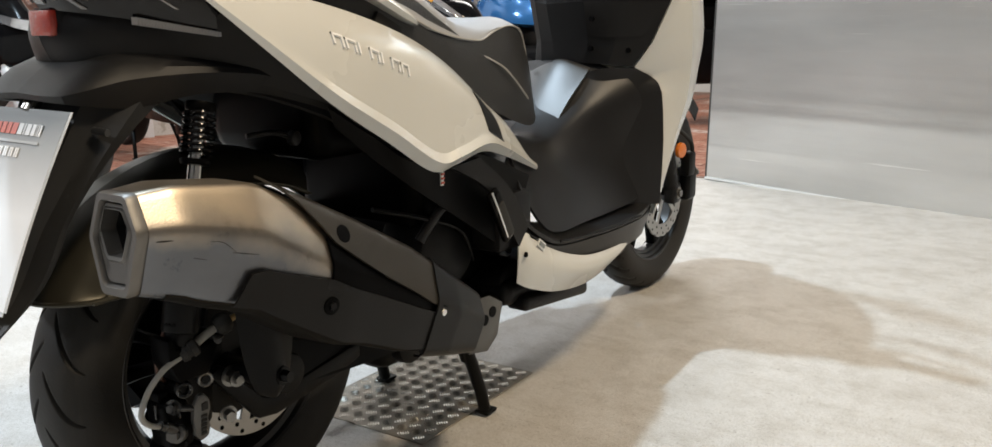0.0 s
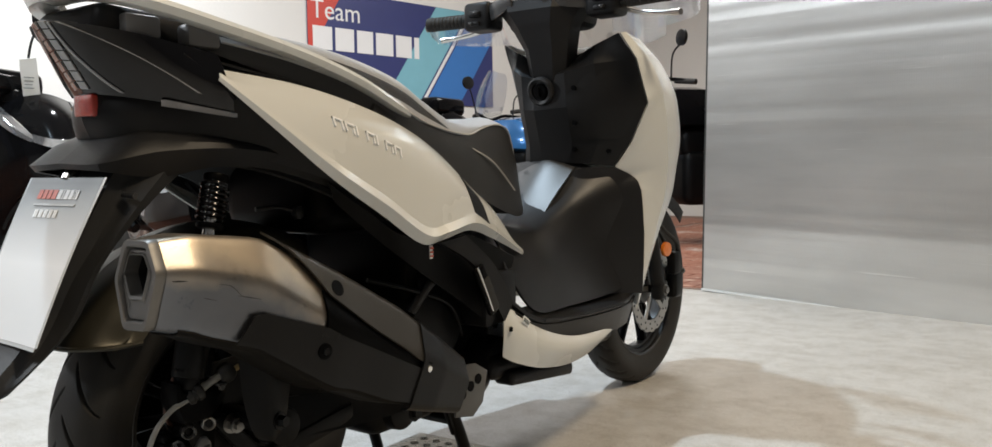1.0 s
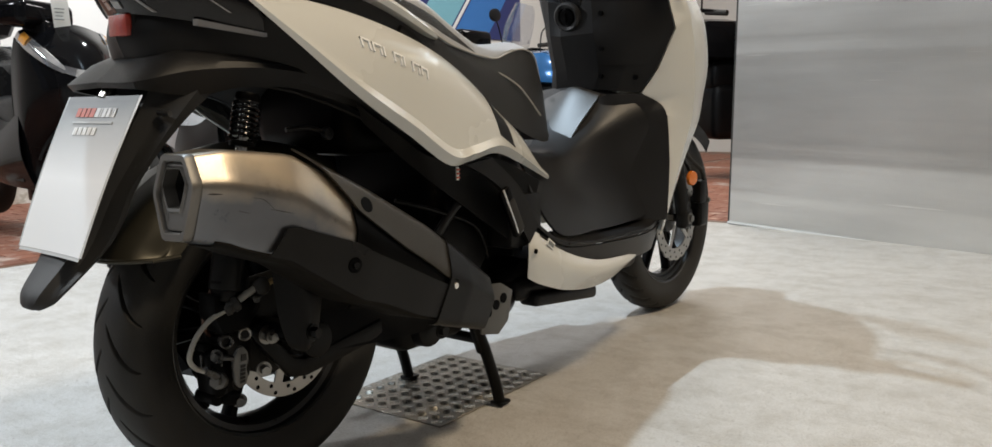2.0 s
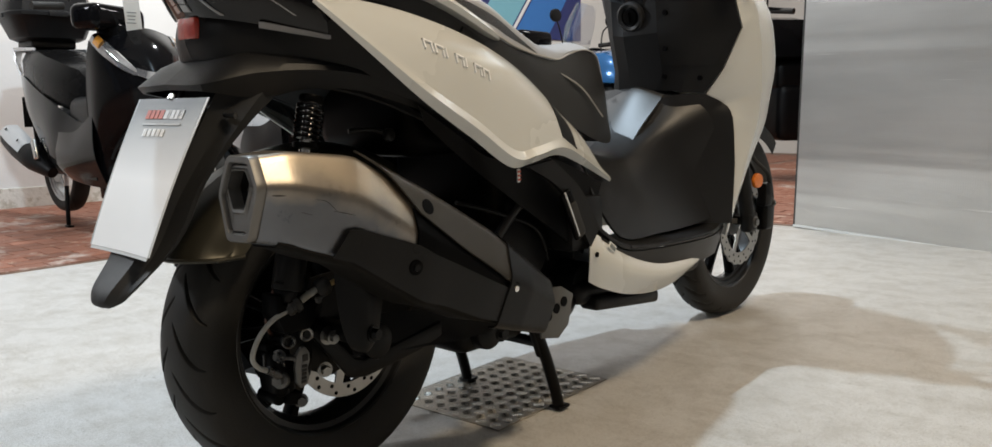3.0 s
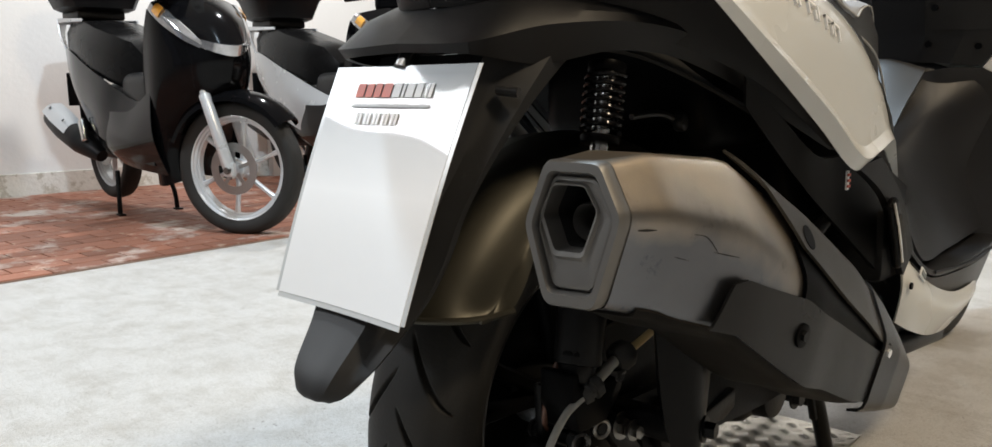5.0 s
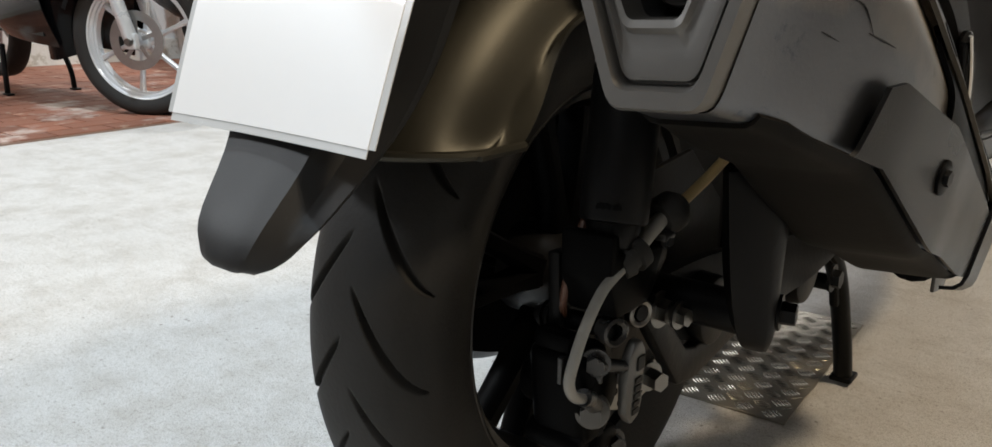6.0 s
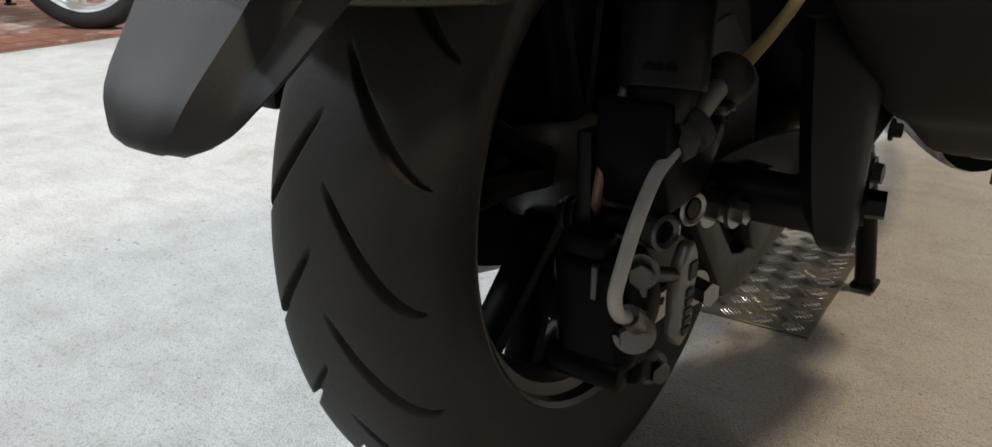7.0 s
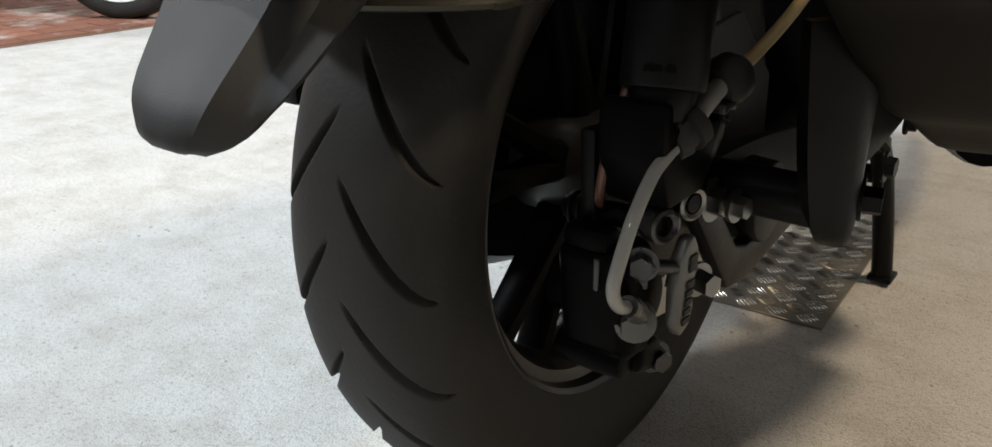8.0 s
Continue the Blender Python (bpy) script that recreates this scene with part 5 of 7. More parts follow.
part("seat_cover", thick(grid(tops), 0.003), "seat_top", seat, "grey textured seat top")
for s in (1, -1):
    part("seam", tube([row[0 if s == 1 else -1] + Vector((0.001 * s, 0, 0.001)) for row in tops][::3], 0.0018, 6, 80), "thread", seat, "grey double stitching")
part("seat_seam", tube([(0.15, 0.50, 0.70), (0.148, 0.58, 0.67), (0.13, 0.68, 0.61)], 0.0018, 6, 20), "thread", seat)

# --- footboard, tunnel and leg shield
for s in (1, -1):
    bm = sheet([[(0.225, 0.50, 0.388), (0.228, 0.53, 0.375), (0.234, 0.62, 0.325), (0.236, 0.74, 0.290), (0.228, 0.88, 0.278), (0.205, 0.99, 0.270)],
                [(0.236, 0.485, 0.345), (0.246, 0.53, 0.33), (0.25, 0.62, 0.292), (0.248, 0.74, 0.265), (0.236, 0.88, 0.262), (0.208, 0.99, 0.266)],
                [(0.225, 0.495, 0.288), (0.235, 0.53, 0.270), (0.236, 0.62, 0.243), (0.230, 0.74, 0.228), (0.218, 0.86, 0.234), (0.205, 0.985, 0.262)]], 36, 12, 0.003)
    skirt = part("lower_skirt", bm if s == 1 else mirrored(bm), "white", scooter, "pearl white lower side skirt")
    part("skirt_bolt", bolt((0.2435 * s, 0.497, 0.345), (s, 0, 0), 0.0035, 0.002), "rim", skirt)
    if s == 1:
        part("sticker", box((0.2425, 0.552, 0.352), (0.002, 0.026, 0.014), 0.0, m=Matrix.Rotation(-0.62, 4, "X")), "paper", skirt, "small white and dark sticker")
        part("sticker_mark", box((0.2438, 0.552, 0.352), (0.002, 0.020, 0.007), 0.0, m=Matrix.Rotation(-0.62, 4, "X")), "print_grey", skirt)
    bm = merged(sheet([[(0.10, 0.50, 0.43), (0.10, 0.62, 0.352), (0.10, 0.8, 0.340), (0.10, 1.0, 0.340), (0.10, 1.06, 0.36)], [(0.215, 0.50, 0.42), (0.222, 0.62, 0.350), (0.225, 0.8, 0.338), (0.215, 1.0, 0.335), (0.20, 1.08, 0.350)],
                       [(0.230, 0.515, 0.395), (0.236, 0.62, 0.338), (0.238, 0.8, 0.325), (0.226, 1.0, 0.320), (0.212, 1.09, 0.335)]], 30, 10, 0.006),
                sheet([[(0.233, 0.53, 0.372), (0.236, 0.62, 0.334), (0.238, 0.8, 0.321), (0.226, 1.0, 0.316), (0.213, 1.09, 0.330)], [(0.228, 0.54, 0.36), (0.230, 0.64, 0.31), (0.228, 0.8, 0.275), (0.214, 0.98, 0.262), (0.195, 1.08, 0.262)]], 30, 6, 0.006))
    part("footboard", bm if s == 1 else mirrored(bm), "plastic_mid", scooter, "dark grey ribbed footboard")
    part("foot_rib", tube([(0.236 * s, 0.63, 0.341), (0.240 * s, 0.8, 0.328), (0.228 * s, 1.0, 0.323)], 0.0035, 6, 24), "plastic", scooter)
    peg = part("passenger_peg", merged(box((0.242 * s, 0.420, 0.432), (0.014, 0.030, 0.104), 0.006, 3, Matrix.Rotation(0.50, 4, "X"))), "gloss", scooter, "folded black passenger footpeg")
    part("peg_edge", tube([(0.250 * s, 0.384, 0.478), (0.252 * s, 0.404, 0.438), (0.250 * s, 0.430, 0.392)], 0.0022, 8, 16), "chrome", peg, "bright worn edge")
    part("peg_rubber", box((0.248 * s, 0.424, 0.424), (0.008, 0.024, 0.07), 0.003, 2, Matrix.Rotation(0.50, 4, "X")), "rubber", peg)
# added blocks stop light showing through the gap above the skirt
for s in (1, -1):
    part("floor_gap_filler", box((0.15 * s, 0.505, 0.405), (0.14, 0.11, 0.11), 0.015, 2), "plastic", scooter, "black filler block closing the gap below the floorboard")
part("belly", merged(box((0.0, 0.75, 0.255), (0.40, 0.5, 0.05), 0.02, 3), box((0.195, 0.655, 0.222), (0.05, 0.24, 0.030), 0.010, 3, Matrix.Rotation(-0.1, 4, "X")), box((-0.195, 0.655, 0.222), (0.05, 0.24, 0.030), 0.010, 3)), "plastic", scooter,
     "matt black belly cover")
part("tunnel", sheet([[(0.21, 0.52, 0.46), (0.215, 0.62, 0.36), (0.20, 0.80, 0.345), (0.19, 0.98, 0.345), (0.20, 1.07, 0.36)],
                      [(0.19, 0.53, 0.50), (0.175, 0.62, 0.45), (0.155, 0.80, 0.42), (0.155, 0.96, 0.44), (0.19, 1.08, 0.47)],
                      [(0.14, 0.56, 0.535), (0.12, 0.66, 0.51), (0.115, 0.80, 0.495), (0.13, 0.94, 0.55), (0.19, 1.05, 0.60)],
                      [(0.08, 0.60, 0.54), (0.08, 0.70, 0.525), (0.085, 0.80, 0.515), (0.088, 0.92, 0.575), (0.11, 1.02, 0.66)],
                      [(0.0, 0.62, 0.54), (0.0, 0.72, 0.53), (0.0, 0.80, 0.522), (0.0, 0.90, 0.585), (0.0, 0.99, 0.67)]], 34, 26, 0.005), "plastic_mid", scooter, "dark grey centre tunnel")
part("tunnel", mirrored(sheet([[(0.21, 0.52, 0.46), (0.215, 0.62, 0.36), (0.20, 0.80, 0.345), (0.19, 0.98, 0.345), (0.20, 1.07, 0.36)],
                      [(0.19, 0.53, 0.50), (0.175, 0.62, 0.45), (0.155, 0.80, 0.42), (0.155, 0.96, 0.44), (0.19, 1.08, 0.47)],
                      [(0.14, 0.56, 0.535), (0.12, 0.66, 0.51), (0.115, 0.80, 0.495), (0.13, 0.94, 0.55), (0.19, 1.05, 0.60)],
                      [(0.08, 0.60, 0.54), (0.08, 0.70, 0.525), (0.085, 0.80, 0.515), (0.088, 0.92, 0.575), (0.11, 1.02, 0.66)],
                      [(0.0, 0.62, 0.54), (0.0, 0.72, 0.53), (0.0, 0.80, 0.522), (0.0, 0.90, 0.585), (0.0, 0.99, 0.67)]], 34, 26, 0.005)), "plastic_mid", scooter, "dark grey centre tunnel")
lid = part("fuel_lid", sheet([[(-0.066, 0.852, 0.540), (0, 0.850, 0.546), (0.066, 0.852, 0.540)], [(-0.07, 0.90, 0.588), (0, 0.897, 0.597), (0.07, 0.90, 0.588)], [(-0.078, 0.975, 0.652), (0, 0.968, 0.668), (0.078, 0.975, 0.652)],
                              [(-0.070, 1.0, 0.662), (0, 0.995, 0.682), (0.070, 1.0, 0.662)]], 16, 20, 0.008), "lid", scooter, "satin grey fuel filler lid", m=Matrix.Translation((0.018, 0.004, -0.004)))
part("lid_catch", sheet([[(-0.062, 0.825, 0.528), (0, 0.823, 0.534), (0.062, 0.825, 0.528)], [(-0.062, 0.850, 0.541), (0, 0.848, 0.547), (0.062, 0.850, 0.541)]], 12, 5, 0.01), "lid", lid, "grey lid catch")

# inner leg shield
SH = [[(0, 1.0, 0.672), (0.08, 1.0, 0.668), (0.13, 1.012, 0.664), (0.176, 1.045, 0.66)],
      [(0, 0.99, 0.72), (0.09, 0.995, 0.718), (0.15, 1.015, 0.716), (0.216, 1.055, 0.715)],
      [(0, 0.962, 0.80), (0.09, 0.970, 0.805), (0.17, 1.0, 0.808), (0.261, 1.06, 0.81)],
      [(0, 0.975, 0.875), (0.085, 0.968, 0.885), (0.155, 0.99, 0.905), (0.238, 1.043, 0.917)],
      [(0, 1.04, 0.91), (0.08, 1.035, 0.925), (0.14, 1.02, 0.952), (0.201, 1.03, 0.981)]]


LEFT = [(0.25, 0.70), (0.60, 0.62), (0.66, 0.46), (0.715, 0.39), (0.81, 0.40), (0.917, 0.51), (0.98, 0.67), (1.2, 0.67)]


def left_side(bm):
    """The mirror image, narrower, as the front stands turned."""
    out = mirrored(bm)
    for v in out.verts:
        k = max(i for i, r in enumerate(LEFT[:-1]) if r[0] <= v.co.z)
        (z0, a), (z1, b) = LEFT[k], LEFT[k + 1]
        v.co.x *= a + (b - a) * (v.co.z - z0) / (z1 - z0)
    return out


SHIELD = grid([poly(row, 25) for row in zip(*[poly(c, 33) for c in zip(*[poly(r, 13) for r in SH])])])
SHIELD = thick(SHIELD, 0.006)
inner = part("inner_leg_shield", merged(SHIELD.copy(), left_side(SHIELD)), "plastic", scooter, "matt black inner leg shield", smooth=14)
SHIELD.free()
KNEE = [[(0.178, 1.046, 0.656), (0.207, 1.078, 0.635), (0.232, 1.083, 0.60), (0.240, 1.083, 0.49), (0.236, 1.083, 0.34)], [(0.13, 1.0, 0.656), (0.15, 1.02, 0.61), (0.165, 1.03, 0.56), (0.17, 1.02, 0.47), (0.18, 1.02, 0.342)],
        [(0.085, 0.985, 0.645), (0.11, 0.97, 0.58), (0.12, 0.95, 0.52), (0.14, 0.92, 0.43), (0.16, 0.90, 0.342)]]
for s in (1, -1):
    bm = sheet(KNEE, 30, 14, 0.004)
    part("knee_panel", bm if s == 1 else left_side(bm), "plastic_mid", scooter, "dark grey lower leg shield panel")
part("glove_door", sheet([[(0.085, 0.974, 0.885), (0.15, 0.988, 0.902), (0.222, 1.033, 0.912)], [(0.092, 0.967, 0.80), (0.17, 0.995, 0.806), (0.247, 1.048, 0.812)], [(0.098, 0.988, 0.728), (0.15, 1.006, 0.727), (0.203, 1.042, 0.727)]], 14, 14, 0.004), "plastic", inner, "matt black glovebox door")
key = part("ignition", merged(put(lathe([(0.0, 0.036), (0.012, 0.036), (0.016, 0.031), (0.012, 0.024), (0.004, 0.022)], 36), Matrix.Rotation(radians(-90), 4, "Z"))), "plastic_mid", scooter, "dark ignition switch surround", m=Matrix.Translation((0.022, 0.962, 0.848)) @ Matrix.Rotation(0.25, 4, "X"))
part("key_slot", merged(put(cyl((0, 0, 0), (0, -0.014, 0), 0.02, seg=28, bev=0.003), Matrix()), box((0, -0.016, 0), (0.005, 0.008, 0.024), 0.001)), "rim", key, "black key barrel")
for p in ((0.098, 0.992, 0.70), (0.175, 1.028, 0.695), (-0.098, 0.992, 0.70), (0.112, 0.967, 0.85), (0.112, 0.970, 0.765)):
    part("shield_screw", cyl(p, (p[0], p[1] - 0.006, p[2]), 0.006, seg=14), "rim", inner)
# white outer leg shield
OUT = [[(0.203, 1.035, 0.982), (0.241, 1.047, 0.918), (0.264, 1.063, 0.81), (0.219, 1.058, 0.713), (0.179, 1.049, 0.657), (0.206, 1.08, 0.636), (0.233, 1.086, 0.60), (0.241, 1.086, 0.49), (0.239, 1.086, 0.40), (0.221, 1.086, 0.30)],
       [(0.208, 1.055, 0.986), (0.250, 1.075, 0.93), (0.280, 1.10, 0.85), (0.288, 1.115, 0.775), (0.288, 1.12, 0.71), (0.286, 1.125, 0.655), (0.277, 1.125, 0.58), (0.259, 1.12, 0.51), (0.240, 1.11, 0.41), (0.215, 1.10, 0.30)],
       [(0.19, 1.20, 0.97), (0.225, 1.22, 0.92), (0.252, 1.24, 0.85), (0.256, 1.26, 0.77), (0.253, 1.27, 0.71), (0.248, 1.26, 0.65), (0.24, 1.25, 0.58), (0.225, 1.22, 0.51), (0.205, 1.18, 0.41), (0.19, 1.14, 0.30)],
       [(0.10, 1.36, 0.96), (0.13, 1.40, 0.91), (0.15, 1.43, 0.84), (0.155, 1.45, 0.77), (0.15, 1.45, 0.71), (0.145, 1.43, 0.65), (0.135, 1.40, 0.58), (0.12, 1.34, 0.51), (0.10, 1.26, 0.41), (0.09, 1.20, 0.30)],
       [(0.0, 1.40, 0.96), (0.0, 1.46, 0.91), (0.0, 1.50, 0.84), (0.0, 1.52, 0.77), (0.0, 1.51, 0.71), (0.0, 1.49, 0.65), (0.0, 1.45, 0.58), (0.0, 1.38, 0.51), (0.0, 1.29, 0.41), (0.0, 1.22, 0.30)]]
for s in (1, -1):
    edges = [poly(OUT[0], 64)] + [[a.lerp(b, 0.65) for a, b in zip(spline(OUT[1], 64), poly(OUT[1], 64))]] + [spline(c, 64) for c in OUT[2:]]
    bm = thick(grid([poly([e[i] for e in edges[:2]], 5) + spline([e[i] for e in edges[1:]], 16)[1:] for i in range(64)]), 0.004)
    part("front_fairing", bm if s == 1 else left_side(bm), "white", scooter, "pearl white front leg shield")
part("cowl", sheet([[(-0.2, 1.2, 0.95), (0, 1.42, 0.96), (0.2, 1.2, 0.95)], [(-0.15, 1.12, 0.965), (0, 1.2, 0.98), (0.15, 1.12, 0.965)], [(-0.12, 1.04, 0.95), (0, 1.06, 0.93), (0.12, 1.04, 0.95)]], 16, 10, 0.004), "plastic", scooter, "matt black cowl")

# --- handlebar
NECK = [(0.872, 0.050, 0.985, 0.962), (0.95, 0.062, 0.975, 0.948), (1.005, 0.085, 0.965, 0.930), (1.045, 0.115, 0.975, 0.925), (1.075, 0.125, 0.985, 0.935)]
rows = []
for z, w, y_side, y_mid in NECK:
    o = 0.026 * min(1.0, (1.09 - z) / 0.12)
    rows.append([Vector((o + a * w, y, z)) for a, y in ((-1, y_side + 0.05), (-1, y_side), (-0.55, y_mid), (0.55, y_mid), (1, y_side), (1, y_side + 0.05))])
bar = part("handlebar_cover", merged(thick(grid([poly(c, 26) for c in zip(*[poly(k, 17) for k in zip(*rows)])]), 0.004), box((0, 1.05, 1.05), (0.22, 0.11, 0.09), 0.025, 3), box((0.0, 1.05, 0.94), (0.10, 0.10, 0.2), 0.03, 3)), "plastic", scooter, "matt black handlebar cover", smooth=20)
for s in (1, -1):
    pod = sheet([[(0.045, 0.928, 1.060), (0.10, 0.945, 1.045), (0.155, 0.985, 1.040)], [(0.050, 0.930, 1.088), (0.11, 0.950, 1.082), (0.165, 0.988, 1.075)], [(0.055, 0.985, 1.120), (0.11, 1.0, 1.108), (0.165, 1.02, 1.095)]], 16, 12, 0.006)
    part("cover_wing", pod if s == 1 else mirrored(pod), "satin", bar, "satin grey handlebar trim")
hood = sheet([[(-0.075, 0.985, 1.118), (0, 0.945, 1.100), (0.075, 0.985, 1.118)], [(-0.085, 1.03, 1.150), (0, 1.0, 1.155), (0.085, 1.03, 1.150)], [(-0.07, 1.12, 1.135), (0, 1.13, 1.150), (0.07, 1.12, 1.135)]], 16, 14, 0.005)
part("display_hood", hood, "satin", bar, "satin grey display surround")
part("display", box((0.0, 0.972, 1.122), (0.105, 0.075, 0.008), 0.003, 2, Matrix.Rotation(0.85, 4, "X")), "lens_clear", bar, "instrument display with a pale rim")
for s in (1, -1):
    part("switch_box", merged(box((0.185 * s, 1.0, 1.055), (0.085, 0.075, 0.075), 0.014, 3), box((0.185 * s, 0.962, 1.06), (0.035, 0.012, 0.016), 0.003), box((0.185 * s, 0.962, 1.035), (0.03, 0.012, 0.012), 0.003)), "plastic", bar, "black handlebar switch box")
    part("switch", merged(box((0.178 * s, 0.955, 1.062), (0.016, 0.008, 0.008), 0.002), box((0.195 * s, 0.955, 1.036), (0.012, 0.008, 0.007), 0.002)), "alloy", bar, "grey switch key")
    ribs = [(0.0, 0.0165)]
    for k in range(9):
        ribs += [(0.010 + 0.012 * k, 0.0168), (0.012 + 0.012 * k, 0.0188), (0.018 + 0.012 * k, 0.0188), (0.020 + 0.012 * k, 0.0168)]
    ribs += [(0.122, 0.020), (0.136, 0.019), (0.137, 0.0)]
    grip = put(lathe(ribs, 24), Matrix.Translation((0.225, 1.0, 1.052)) @ Matrix.Rotation(-0.12, 4, "Z"))
    part("grip", grip if s == 1 else mirrored(grip), "rubber", bar, "ribbed black rubber grip")
    part("bar_end", cyl((0.36 * s, 0.983, 1.044), (0.366 * s, 0.982, 1.044), 0.011, seg=18), "zinc", bar)
    part("brake_lever", tube([(0.20 * s, 1.045, 1.045), (0.25 * s, 1.06, 1.03), (0.31 * s, 1.05, 1.02), (0.36 * s, 1.035, 1.015)], [0.009, 0.007, 0.006, 0.008], 10, 24), "chrome", bar, "polished brake lever")
    part("hand_guard", sheet([[(0.14 * s, 1.10, 1.09), (0.25 * s, 1.12, 1.10), (0.38 * s, 1.07, 1.08), (0.41 * s, 1.03, 1.06)], [(0.14 * s, 1.12, 1.0), (0.25 * s, 1.13, 1.0), (0.38 * s, 1.08, 1.01), (0.40 * s, 1.04, 1.03)]], 20, 6, 0.003), "clear", bar, "clear plastic wind deflector")
screen = part("windscreen", sheet([[(-0.22, 1.26, 1.0), (-0.12, 1.36, 1.0), (0, 1.39, 1.0), (0.12, 1.36, 1.0), (0.22, 1.26, 1.0)], [(-0.24, 1.2, 1.2), (-0.13, 1.29, 1.22), (0, 1.31, 1.23), (0.13, 1.29, 1.22), (0.24, 1.2, 1.2)],
                                   [(-0.2, 1.13, 1.4), (-0.1, 1.19, 1.44), (0, 1.2, 1.45), (0.1, 1.19, 1.44), (0.2, 1.13, 1.4)]], 24, 14, 0.003), "clear", scooter, "clear windscreen")

# --- front end
fork = part("fork", merged(cyl((0.085, 1.50, 0.275), (0.085, 1.40, 0.60), 0.021, seg=22), cyl((-0.085, 1.50, 0.275), (-0.085, 1.40, 0.60), 0.021, seg=22), box((0.088, 1.497, 0.285), (0.035, 0.05, 0.06), 0.01, 3), box((-0.088, 1.497, 0.285), (0.035, 0.05, 0.06), 0.01, 3),
                           cyl((-0.1, 1.5, 0.285), (0.1, 1.5, 0.285), 0.012, seg=18)), "plastic", scooter, "black front fork")
part("front_mudguard", thick(put(lathe([(-0.075, 0.28), (-0.075, 0.298), (-0.05, 0.315), (0, 0.322), (0.05, 0.315), (0.075, 0.298), (0.078, 0.255)], 40, 48, 90), Matrix.Translation(FRONT)), 0.003), "plastic", scooter, "matt black front mudguard")
part("front_reflector", cyl((0.095, 1.52, 0.405), (0.106, 1.518, 0.405), 0.023, 0.021, 28, 0.002), "orange", fork, "round orange side reflector")
part("front_caliper", merged(box((0.088, 1.60, 0.30), (0.04, 0.06, 0.10), 0.012, 3), box((0.10, 1.575, 0.36), (0.03, 0.05, 0.07), 0.008)), "engine", fork, "black front brake caliper")
part("front_hose", tube([(0.10, 1.60, 0.35), (0.11, 1.57, 0.42), (0.10, 1.48, 0.48), (0.09, 1.42, 0.58)], 0.006, 8, 24), "rubber", fork)
part("fork_bolt", bolt((0.106, 1.5, 0.285), (1, 0, 0), 0.012, 0.008), "zinc", fork)
part("fork_bolt", bolt((0.108, 1.62, 0.33), (1, 0, 0), 0.007, 0.006), "zinc", fork)

# --- centre stand
stand = part("centre_stand", merged(tube([(0.120, 0.40, 0.24), (0.129, 0.452, 0.17), (0.135, 0.492, 0.07), (0.138, 0.508, 0.012)], 0.0125, 12, 24), tube([(-0.125, 0.40, 0.24), (-0.132, 0.455, 0.17), (-0.135, 0.50, 0.07), (-0.138, 0.52, 0.012)], 0.0125, 12, 24),
                                    cyl((-0.13, 0.42, 0.215), (0.13, 0.42, 0.215), 0.014, seg=16), cyl((-0.13, 0.46, 0.155), (0.13, 0.46, 0.155), 0.011, seg=16), box((0.129, 0.452, 0.165), (0.012, 0.03, 0.075), 0.003, 2, Matrix.Rotation(0.4, 4, "X"))), "engine", scooter, "black tubular centre stand")
for s in (1, -1):
    part("stand_foot", box((0.138 * s, 0.512 if s == 1 else 0.524, 0.0085), (0.030, 0.036, 0.008), 0.003), "engine", stand)
part("stand_lever", tube([(-0.13, 0.44, 0.17), (-0.15, 0.36, 0.115), (-0.16, 0.26, 0.10), (-0.175, 0.2, 0.105)], 0.010, 10, 24), "engine", stand)
part("stand_spring", tube([(0.115, 0.35, 0.26), (0.135, 0.42, 0.20)], 0.007, 8, 10), "engine", stand)

# ---------------------------------------------------------------- dealer card hung over the plate holder
card_rows = []
for i in range(16):
    f = i / 15
    z = 0.656 - 0.210 * f
    y = -0.238 - 0.104 * f - 0.004 * math.sin(f * math.pi)
    card_rows.append([Vector((-0.093 + 0.022 * f + (0.194 - 0.012 * f) * j / 10, y - 0.006 * f * (j / 10 - 0.5) + 0.003 * math.sin(j / 10 * math.pi), z)) for j in range(11)])
M["fade"] = bpy.data.materials.new("grey_fading_print")
M["fade"].use_nodes = True
nt = M["fade"].node_tree
tc, sep, rp, nz = nt.nodes.new("ShaderNodeTexCoord"), nt.nodes.new("ShaderNodeSeparateXYZ"), nt.nodes.new("ShaderNodeMapRange"), nt.nodes.new("ShaderNodeMix")
nz.data_type = "RGBA"
nz.inputs[6].default_value, nz.inputs[7].default_value = (0.86, 0.86, 0.86, 1), (0.075, 0.088, 0.09, 1)
rp.inputs[1].default_value, rp.inputs[2].default_value = 0.542, 0.648
nt.links.new(tc.outputs["Object"], sep.inputs[0])
nt.links.new(sep.outputs[2], rp.inputs[0])
nt.links.new(rp.outputs[0], nz.inputs[0])
nt.links.new(nz.outputs[2], nt.nodes["Principled BSDF"].inputs["Base Color"])
nt.nodes["Principled BSDF"].inputs["Roughness"].default_value = 0.42
nt.nodes["Principled BSDF"].inputs["Coat Weight"].default_value = 0.12
card = thing("dealer_card", "laminated white dealer card hung in front of the number plate holder", "card")
part("sheet", thick(grid(card_rows), 0.0012), "fade", card, "white laminated sheet with grey printed head")


part("laminate_edge", thick(grid([[r[0] + Vector((-0.005, 0.0004, 0)), r[0] + Vector((0.0, 0.0004, 0))] for r in card_rows]), 0.0006), "laminate", card, "clear laminate margin")
part("laminate_edge", thick(grid([[r[10] + Vector((0.0, 0.0004, 0)), r[10] + Vector((0.005, 0.0004, 0))] for r in card_rows]), 0.0006), "laminate", card, "clear laminate margin")
